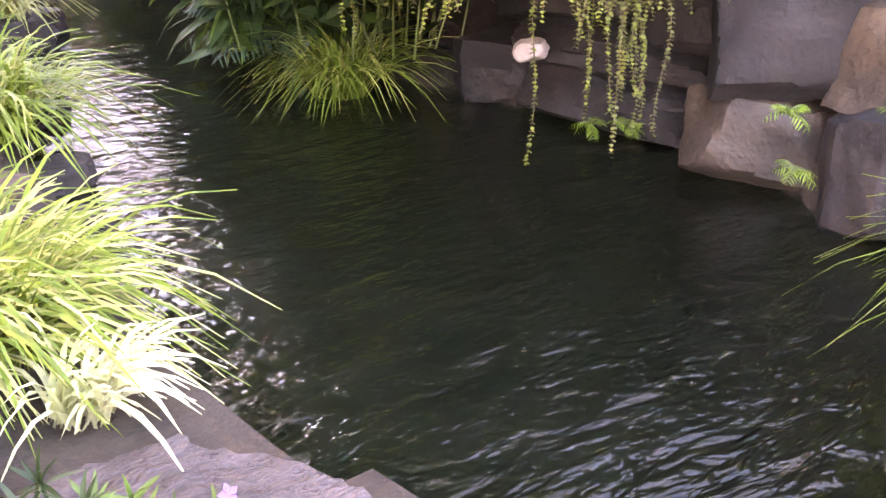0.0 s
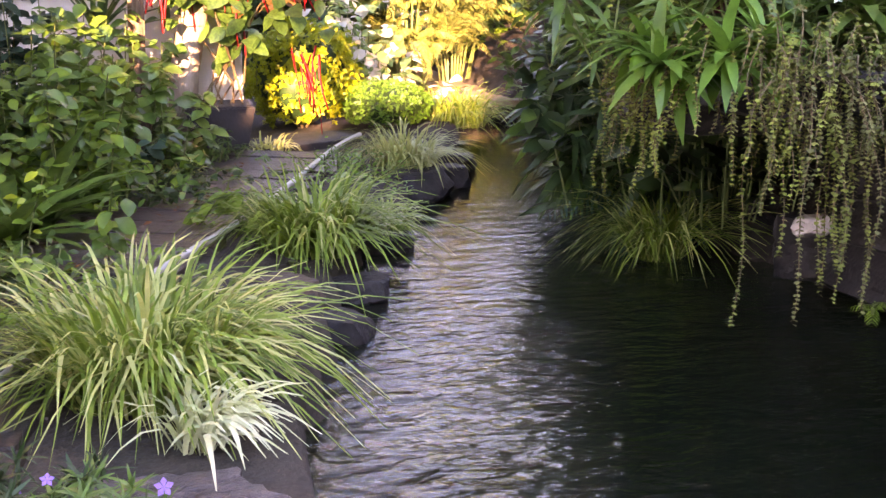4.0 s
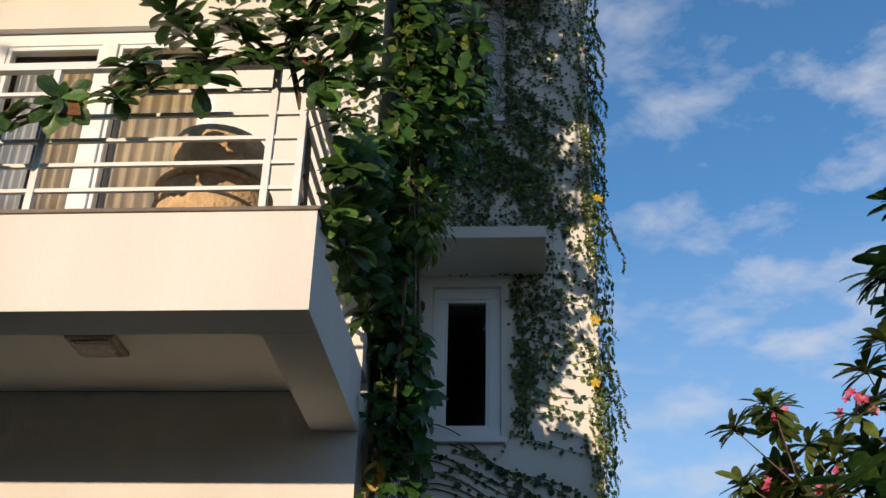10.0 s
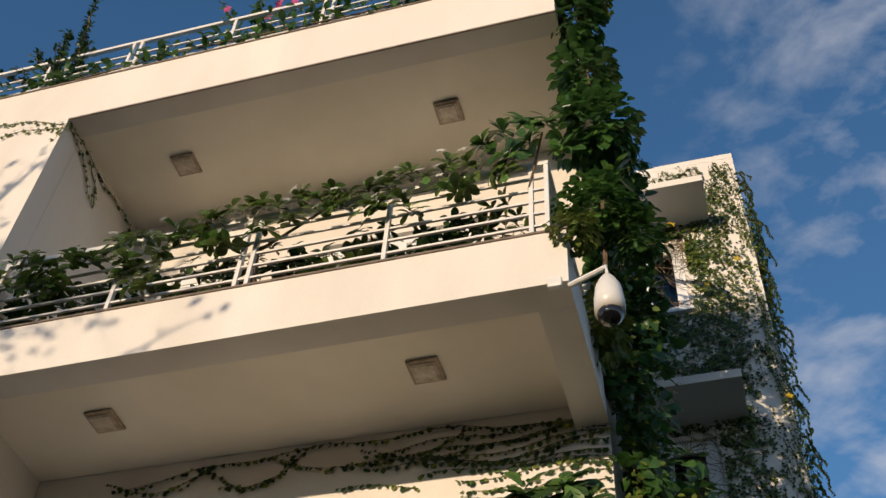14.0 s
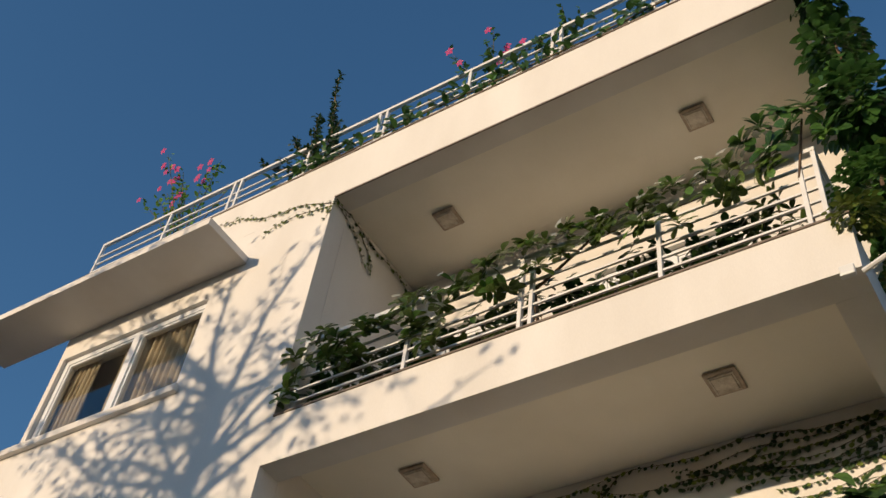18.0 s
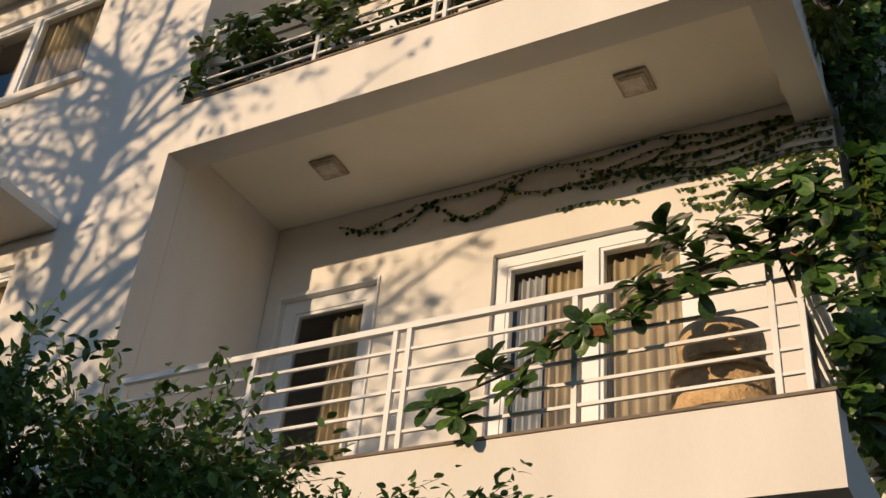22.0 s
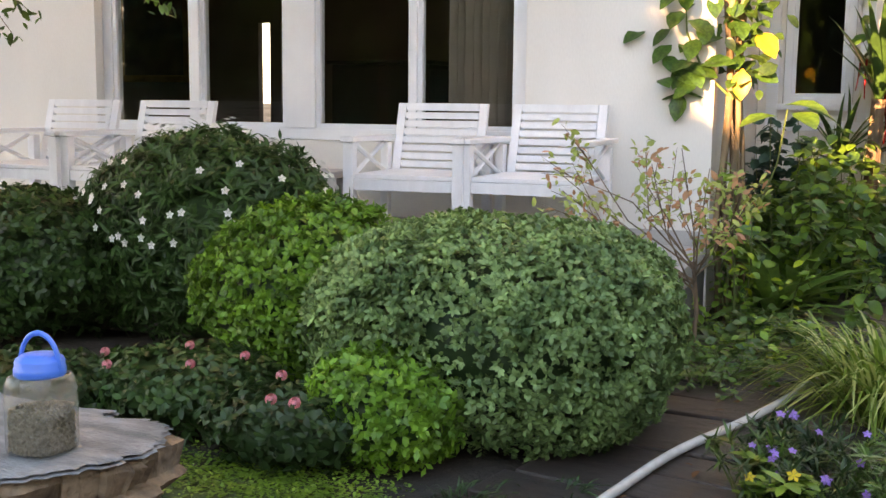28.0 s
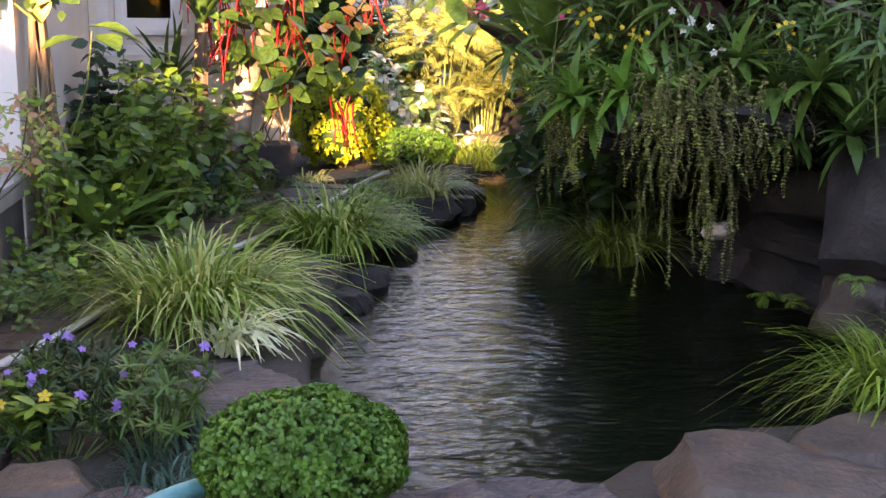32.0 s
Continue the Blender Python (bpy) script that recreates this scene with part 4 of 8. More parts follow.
def shrub(name, label, at, radii, sprigs, leaf, mat, shape=DIAMOND, per=7, seed=0, lump=0.10, flat_bottom=True, flowers=None, category="shrub", inner=None, spray=0.9, squash=1.0):
    """A rounded shrub: sprigs of small leaves all over a lumpy body, with a dark solid core for the shade inside, and
    stems. flowers: (material, count, size).
    """
    rng = np.random.default_rng(seed + 101)
    g = thing(name, label, category, at)
    d = rand_dirs(sprigs * 2, rng)
    if flat_bottom:
        d = d[d[:, 2] > -0.8]
    d = d[:sprigs]
    n = len(d)
    bump = np.array([noise.noise(Vector(p * 2.6) + Vector((seed * 1.7, 3, 1))) + 0.5 * noise.noise(Vector(p * 6.5) + Vector((seed, 0, 9))) for p in d])
    depth = 1 - 0.22 * rng.uniform(0, 1, n) ** 2
    sq = np.sign(d) * np.abs(d) ** squash
    body = sq * np.array(radii) * ((1 + lump * bump) * depth)[:, None] + np.array((0, 0, radii[2] * 0.92))
    body[:, 2] = np.maximum(body[:, 2], 0.03)
    normal = unit(d / np.array(radii))
    p = np.repeat(body, per, 0)
    nn = np.repeat(normal, per, 0)
    side = unit(np.cross(nn, rand_dirs(n * per, rng)))
    ways = unit(side * spray + nn * rng.uniform(0.15, 1.0, n * per)[:, None])
    ups = unit(nn + 0.55 * rand_dirs(n * per, rng))
    leaf_mesh("foliage", shape, p + nn * rng.uniform(-0.5, 0.4, n * per)[:, None] * leaf, ways, ups, leaf * rng.uniform(0.65, 1.25, n * per), mat, g)
    # solid dark filler: the shade between the leaves is put into its colour
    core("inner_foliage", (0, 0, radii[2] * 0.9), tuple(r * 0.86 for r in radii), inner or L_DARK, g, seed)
    bm = bmesh.new()
    for k in range(4):
        a = k * 1.7 + seed
        rod(bm, [(0.03 * math.cos(a), 0.03 * math.sin(a), -0.03), (radii[0] * 0.3 * math.cos(a), radii[1] * 0.3 * math.sin(a), radii[2] * 0.6)], 0.012, 6, 0.006)
    tagged(part("stem", bm, M_STEM, g), kind="stuff")
    if flowers:
        up = d[:, 2] > 0.0
        blossoms(g, (sq * np.array(radii) * (1 + lump * bump)[:, None] + np.array((0, 0, radii[2] * 0.92)) + normal * leaf * 0.75)[up], normal[up], *flowers, rng)
    return g


def blossoms(g, body, normal, mat, count, size, rng, petals=5):
    """Small open flowers set on the outside of a plant."""
    pick = rng.choice(len(body), min(count, len(body)), replace=False)
    c, nn = body[pick] + normal[pick] * size * 0.8, normal[pick]
    a = unit(np.cross(nn, np.array((0.3, 0.2, 0.93))))
    b = np.cross(nn, a)
    ang = np.arange(petals) * 2 * math.pi / petals
    if count <= 60:
        one = np.concatenate([PETAL[0] @ np.array(((math.cos(t), math.sin(t), 0), (-math.sin(t), math.cos(t), 0), (0, 0, 1))) + np.array((0, 0, 0.02)) for t in ang])
        faces = [tuple(i + 5 * k for i in f) for k in range(petals) for f in PETAL[1]]
        big_leaves(g, (one, faces), c, a, nn, size * rng.uniform(0.8, 1.2, len(c)), mat, "flower")
        return
    ways = (np.cos(ang)[None, :, None] * a[:, None] + np.sin(ang)[None, :, None] * b[:, None] + 0.25 * nn[:, None]).reshape(-1, 3)
    leaf_mesh("flower", PETAL, np.repeat(c, petals, 0), ways, np.repeat(nn, petals, 0), size, mat, g)


def rosettes(centers, axes, per, length, rng, lift=0.5, jitter=0.3):
    """Places, ways and faces for leaves that radiate round each axis."""
    c, ax = np.asarray(centers, float), unit(axes)
    n = len(c)
    a = unit(np.cross(ax, np.array((0.21, 0.93, 0.29))))
    b = np.cross(ax, a)
    ang = (np.arange(per)[None] * 2.4 + rng.uniform(0, 6.28, (n, 1)))
    el = lift + jitter * rng.normal(size=(n, per))
    rad = np.cos(ang)[..., None] * a[:, None] + np.sin(ang)[..., None] * b[:, None]
    ways = np.cos(el)[..., None] * rad + np.sin(el)[..., None] * ax[:, None]
    ups = np.cos(el)[..., None] * ax[:, None] - np.sin(el)[..., None] * rad
    off = ax[:, None] * (np.linspace(-0.2, 0.2, per) * length)[None, :, None]
    return (c[:, None] + off).reshape(-1, 3), ways.reshape(-1, 3), ups.reshape(-1, 3)


def big_leaves(parent, shape, places, ways, ups, sizes, mat, name="leaf"):
    """Large leaves, each an object of its own on a shared mesh."""
    me = bpy.data.meshes.new(name)
    me.from_pydata(shape[0].tolist(), [], shape[1])
    me.update()
    me.materials.append(mat)
    me.polygons.foreach_set("use_smooth", [True] * len(me.polygons))
    y = unit(ways)
    x = unit(np.cross(y, ups))
    z = np.cross(x, y)
    sizes = np.broadcast_to(sizes, (len(places),))
    for p, a, b, c, s in zip(places, x, y, z, sizes):
        ob = new(name, me)
        ob.parent = parent
        ob.matrix_local = Matrix(((a[0] * s, b[0] * s, c[0] * s, p[0]), (a[1] * s, b[1] * s, c[1] * s, p[1]), (a[2] * s, b[2] * s, c[2] * s, p[2]), (0, 0, 0, 1)))


def stone(x, y, z, size, mat, label, seed=0, cut=0.55, turn=0, name="rock", group="pond rocks", rough=0.16):
    """A weathered block of rock with planed sides and worn edges."""
    bm = bmesh.new()
    bmesh.ops.create_icosphere(bm, subdivisions=4, radius=1)
    rng = np.random.default_rng(seed + 5)
    planes = [(Vector(d), rng.uniform(cut, 0.92)) for d in rand_dirs(11, rng)] + [(Vector((0, 0, 1)), cut), (Vector((0, 0, -1)), 0.8)]
    for v in bm.verts:
        p = v.co.copy()
        for n, h in planes:
            over = p.dot(n) - h
            if over > 0:
                p -= n * over * 0.985
        q = p * 2.1 + Vector((seed * 2.3, 1, 4))
        p += p.normalized() * (rough * 0.5 * noise.noise(q) + rough * 0.28 * noise.noise(q * 3.1) + rough * 0.12 * noise.noise(q * 8))
        v.co = Vector((p.x * size[0], p.y * size[1], p.z * size[2]))
    bm.normal_update()
    for e in bm.edges:
        e.smooth = e.calc_face_angle(0.0) < radians(24)
    ob = part(name, bm, mat, smooth=True)
    ob.matrix_world = pose(x, y, z, 0, 0, turn)
    return tagged(ob, label, "rock", group)


def block(x, y, z, size, mat, label, seed=0, turn=0, tilt=0, name="rock", group="pond rocks"):
    """A quarried block of rock: broad split faces, chipped edges, a little out of square."""
    bm = bmesh.new()
    bmesh.ops.create_cube(bm, size=2)
    bmesh.ops.subdivide_edges(bm, edges=list(bm.edges), cuts=15, use_grid_fill=True)
    rng = np.random.default_rng(seed + 3)
    planes = [(Vector(unit(np.array(d) + rng.normal(0, 0.16, 3))), h) for d, h in (((1, 0.6, 0.2), 1.02), ((-1, 0.7, 0.3), 0.98), ((-0.8, -0.8, 0.5), 1.12), ((0.7, -0.9, -0.2), 1.1), ((-0.3, -0.7, 0.9), 1.15), ((0.2, 0.6, 1.0), 1.1), ((-0.9, 0.0, -0.8), 1.12))]
    for v in bm.verts:
        c = v.co.copy()
        p = c * (1 + 0.10 * (1 / max(1.0, c.length) - 1))
        for n, h in planes:
            over = p.dot(n) - h
            if over > 0:
                p -= n * over
        q = p * 1.7 + Vector((seed * 2.3, 1, 4))
        d = p.normalized()
        p += d * (0.09 * noise.noise(q) + 0.035 * noise.noise(q * 3.3) + 0.018 * noise.noise(Vector((q.x * 4, q.y * 4, q.z * 14))))
        v.co = Vector((p.x * size[0], p.y * size[1], p.z * size[2]))
    bm.normal_update()
    for e in bm.edges:
        e.smooth = e.calc_face_angle(0.0) < radians(20)
    ob = part(name, bm, mat, smooth=True)
    ob.matrix_world = pose(x, y, z, tilt, 0.4 * tilt, turn)
    return tagged(ob, label, "rock", group)


def frond(origin, way, length, drop, pairs, leaflet, rng, width=1.0):
    """Points of a frond: its midrib, and its leaflets as places, ways, faces and sizes."""
    way = unit(way)
    t = np.linspace(0, 1, pairs)
    mid = np.asarray(origin) + length * (t[:, None] * way + np.array((0, 0, -1.0)) * drop * (t ** 2)[:, None])
    tang = unit(np.gradient(mid, axis=0))
    side = unit(np.cross(tang, np.array((0, 0, 1.0))))
    up = np.cross(side, tang)
    p, w, u, s = [], [], [], []
    for sg in (-1, 1):
        p.append(mid)
        w.append(unit(sg * side * width + tang * 0.75 - np.array((0, 0, 0.25)) + 0.08 * rng.normal(size=mid.shape)))
        u.append(up)
        s.append(leaflet * np.sin(np.pi * np.clip(0.12 + 0.86 * t, 0, 1)) ** 0.6)
    return mid, np.concatenate(p), np.concatenate(w), np.concatenate(u), np.concatenate(s)


LEAFLET = blade_shape(((0, 0.03), (0.4, 0.06), (0.8, 0.04), (1, 0.0)), 0.25, 0.3)


def palm(name, label, at, fronds, length, leaflet, mat, trunk=0.0, seed=0, lift=0.7, drop=0.45, pairs=34, category="palm", stemmat=None):
    rng = np.random.default_rng(seed + 31)
    g = thing(name, label, category, at)
    if trunk:
        part("trunk", rod(bmesh.new(), [(0, 0, -0.05), (0.03, 0.02, trunk * 0.5), (0, 0, trunk)], 0.06, 10, 0.045), stemmat or M_BARK, g)
    P, W, U, S, bm = [], [], [], [], bmesh.new()
    for k in range(fronds):
        a = k * 2.4 + rng.normal(0, 0.2)
        el = lift + rng.uniform(-0.55, 0.6)
        mid, p, w, u, s = frond((0, 0, trunk), (math.cos(a) * math.cos(el), math.sin(a) * math.cos(el), math.sin(el)), length * rng.uniform(0.8, 1.15), drop * rng.uniform(0.7, 1.3), pairs, leaflet, rng)
        P.append(p), W.append(w), U.append(u), S.append(s)
        rod(bm, mid[::4], 0.012, 5, 0.003)
    leaf_mesh("frond_foliage", LEAFLET, np.concatenate(P), np.concatenate(W), np.concatenate(U), np.concatenate(S), mat, g)
    tagged(part("midrib", bm, M_GREENSTEM, g), kind="stuff")
    return g


def strands(name, label, at, starts, rng, drop, out, mats, leaf=0.016):
    """Trailing stems that arch over an edge and hang, set with pairs of small round leaves. starts: roots; drop: lengths."""
    g = thing(name, label, "trailing plant", at)
    sets = {0: [[], [], [], []], 1: [[], [], [], []]}
    bm = bmesh.new()
    for k, s in enumerate(np.asarray(starts, float)):
        ln = drop[k]
        ow = unit(out[k])
        m = max(6, int(ln / 0.013))
        t = np.linspace(0, 1, m)
        bow = 0.10 + 0.10 * rng.uniform()
        reach = bow * (1 - np.exp(-t * ln * 9))
        path = s + ow * reach[:, None] + np.array((0, 0, 1.0)) * (0.06 * np.exp(-t * ln * 10) * np.sin(t * ln * 25) - t * ln)[:, None]
        path += 0.012 * np.stack([np.sin(t * 9 + k), np.cos(t * 7 + 2 * k), 0 * t], -1)
        pick = 0 if rng.uniform() < 0.7 else 1
        for q in range(3):
            a = rng.uniform(0, 6.28, m) + q * 2.1
            w = np.stack([np.cos(a), np.sin(a), np.full(m, -0.5)], -1)
            sets[pick][0].append(path)
            sets[pick][1].append(w)
            sets[pick][2].append(np.tile((0.1, 0.1, 1.0), (m, 1)))
            sets[pick][3].append(leaf * rng.uniform(0.7, 1.3, m) * (1.1 - 0.35 * t))
        rod(bm, path[:: max(1, m // 9)], 0.0025, 4, 0.0015)
    for key, mat in zip((0, 1), mats):
        if sets[key][0]:
            leaf_mesh("trailing_leaves" if key == 0 else "dry_leaves", ROUND, *(np.concatenate(x) for x in sets[key]), mat, g)
    tagged(part("stem", bm, M_STEM, g), kind="stuff")
    return g


# ---- ground, pond and path ----
POND = [(1.62, -2.15), (1.53, -1.3), (1.40, -0.8), (1.44, -0.45), (1.55, 0.0), (1.68, 0.6), (1.80, 1.2), (1.95, 1.7), (2.2, 2.4), (2.5, 3.1), (2.75, 3.6), (3.05, 4.4), (3.4, 5.6), (3.6, 6.6),
        (4.4, 6.9), (4.2, 5.2), (3.95, 3.4), (3.75, 2.4), (3.7, 1.6), (3.85, 1.0), (3.95, 0.45), (4.1, 0.0), (3.95, -0.35), (3.75, -0.95), (3.95, -1.3), (3.6, -1.65), (2.8, -1.62), (2.35, -1.85), (2.05, -2.05)]


def pond_depth(px, py):
    """Signed distance to the pond's edge, positive inside."""
    poly = np.array(POND)
    a, b = poly, np.roll(poly, -1, 0)
    p = np.stack([px, py], -1)[..., None, :]
    ab = b - a
    t = np.clip(((p - a) * ab).sum(-1) / (ab ** 2).sum(-1), 0, 1)
    dist = np.linalg.norm(p - (a + t[..., None] * ab), axis=-1).min(-1)
    cross = ((a[:, 1] > py[..., None]) != (b[:, 1] > py[..., None])) & (px[..., None] < (b[:, 0] - a[:, 0]) * (py[..., None] - a[:, 1]) / (b[:, 1] - a[:, 1] + 1e-12) + a[:, 0])
    return np.where(cross.sum(-1) % 2 == 1, dist, -dist)


gx, gy = np.meshgrid(np.arange(-9, 10.01, 0.1), np.arange(-9, 14.01, 0.1), indexing="ij")
dp = pond_depth(gx, gy)
gz = np.where(dp > 0.0, -0.25 - 0.75 * np.clip(dp / 0.35, 0, 1), 0.0)
gz += np.where(dp < 0, 0.012 * np.sin(gx * 7.1) * np.cos(gy * 6.3) - 0.012, 0.03 * np.sin(gx * 5 + gy * 3))
rise = np.clip((gx - 4.15) / 1.2, 0, 1) * np.clip((gy + 2.5) / 1.0, 0, 1)
gz += np.where(dp < 0, 0.75 * rise, 0)
nx, ny = gx.shape
gv = np.stack([gx, gy, gz], -1).reshape(-1, 3).tolist()
gi = np.arange(nx * ny).reshape(nx, ny)
gf = np.stack([gi[:-1, :-1], gi[1:, :-1], gi[1:, 1:], gi[:-1, 1:]], -1).reshape(-1, 4).tolist()
far = 400.0
o = len(gv)
edge = [(-9, -9), (10, -9), (10, 14), (-9, 14)]
gv += [(x, y, -0.03) for x, y in edge] + [(-far, -far, -0.03), (far, -far, -0.03), (far, far, -0.03), (-far, far, -0.03)]
gf += [(o + i, o + 4 + i, o + 4 + (i + 1) % 4, o + (i + 1) % 4) for i in range(4)]
ground = pydata("ground", gv, gf, M_SOIL, smooth=True)
structure(ground, "dark damp garden soil sinking into the pond bed")
wx, wy = np.meshgrid(np.arange(1.2, 4.9, 0.1), np.arange(-2.5, 7.3, 0.1), indexing="ij")
keep = pond_depth(wx, wy) > -0.16
wv = np.stack([wx, wy, np.full_like(wx, -0.15)], -1).reshape(-1, 3).tolist()
wi = np.arange(wx.size).reshape(wx.shape)
ok = keep[:-1, :-1] & keep[1:, :-1] & keep[1:, 1:] & keep[:-1, 1:]
wf = np.stack([wi[:-1, :-1], wi[1:, :-1], wi[1:, 1:], wi[:-1, 1:]], -1)[ok].tolist()
structure(pydata("water", wv, wf, M_WATER, smooth=True), "dark rippled pond water reflecting the garden")

CENTER = [(-0.30, -3.4), (-0.05, -2.3), (0.17, -1.45), (0.32, -0.5), (0.47, 0.4), (0.80, 1.5), (1.17, 2.4), (1.55, 3.2), (1.95, 4.1)]
path_walk = thing("garden_path", "dark weathered timber path beside the pond", "path")
tagged(path_walk, kind="structure")
plank_me = bpy.data.meshes.new("plank")
pb = boxes((-0.40, 0.40, -0.115, 0.115, -0.05, 0.0), bevel=0.008)
for v in pb.verts:
    v.co.z += 0.003 * math.sin(v.co.x * 9)
pb.to_mesh(plank_me)
pb.free()
plank_me.materials.append(M_PLANK)
cl = np.array(CENTER)
seg = np.concatenate([[0], np.cumsum(np.linalg.norm(np.diff(cl, axis=0), axis=1))])
for k, d in enumerate(np.arange(0.05, seg[-1], 0.245)):
    px, py = np.interp(d, seg, cl[:, 0]), np.interp(d, seg, cl[:, 1])
    qx, qy = np.interp(d + 0.1, seg, cl[:, 0]), np.interp(d + 0.1, seg, cl[:, 1])
    ob = new("plank", plank_me)
    ob.parent = path_walk
    ob.matrix_local = pose(px, py, 0.024 + 0.004 * math.sin(k * 2.7), 0, 0.6 * math.sin(k * 1.9), math.degrees(math.atan2(qy - py, qx - px)) - 90 + 5 * math.sin(k * 1.3)) @ Matrix.Diagonal((1 + 0.10 * math.sin(k * 3.1), 1, 1, 1))
step = part("stone_step", boxes((-0.46, 0.46, -0.24, 0.24, -0.06, 0.022), bevel=0.012), M_ROCK)
step.matrix_world = pose(1.95, 4.55, 0.01, 0, 0, 32)
tagged(step, "flat grey stone step across the path", "step")
pv = thing("far_paving", "worn paving at the sunny end of the garden", "paving")
tagged(pv, kind="structure")
slab_mat = material("warm_paving", (0.22, 0.165, 0.09), 0.75, (0.22, 0.17, 0.12), 4, 50, 0.5, island=0.2)
for k in range(40):
    a, b = k % 5, k // 5
    ob = part("paving_slab", boxes((-0.24, 0.24, -0.24, 0.24, -0.04, 0.02), bevel=0.01), slab_mat, pv)
    ob.location = (2.75 + 0.50 * a + 0.14 * b, 6.95 + 0.5 * b, 0.005 + 0.004 * math.sin(k * 2.2))


def hose(name, label, pts, radius, mat):
    """A hose that lies in a smooth line through points."""
    cu = bpy.data.curves.new(name, "CURVE")
    cu.dimensions, cu.bevel_depth, cu.bevel_resolution, cu.resolution_u = "3D", radius, 3, 8
    sp = cu.splines.new("NURBS")
    sp.points.add(len(pts) - 1)
    for p, c in zip(sp.points, pts):
        p.co = (*c, 1)
    sp.use_endpoint_u, sp.order_u = True, 4
    cu.materials.append(mat)
    return tagged(new(name, cu), label, "hose")


hose("garden_hose", "pale grey garden hose lying along the timber path", [(0.0, -2.35, 0.045), (0.06, -1.9, 0.045), (0.14, -1.55, 0.045), (0.23, -1.13, 0.045), (0.38, -0.80, 0.045), (0.53, -0.38, 0.045), (0.66, 0.1, 0.045), (0.80, 0.45, 0.05), (1.02, 0.98, 0.045), (1.21, 1.42, 0.045), (1.42, 1.9, 0.045), (1.58, 2.36, 0.045), (1.90, 3.3, 0.045), (2.17, 4.15, 0.045), (2.4, 4.6, 0.045)], 0.0165, M_HOSE)
hose("teal_hose", "short teal hose by the clipped box ball", [(0.80, -2.45, 0.06), (0.95, -2.24, 0.10), (1.08, -2.15, 0.10), (1.22, -2.04, 0.06)], 0.024, M_TEAL)

# rocks round the pond
BLOCKS = {12: 28, 13: 34, 14: 12, 15: 18, 16: 25, 17: 30, 18: 20, 19: 15, 20: 35}
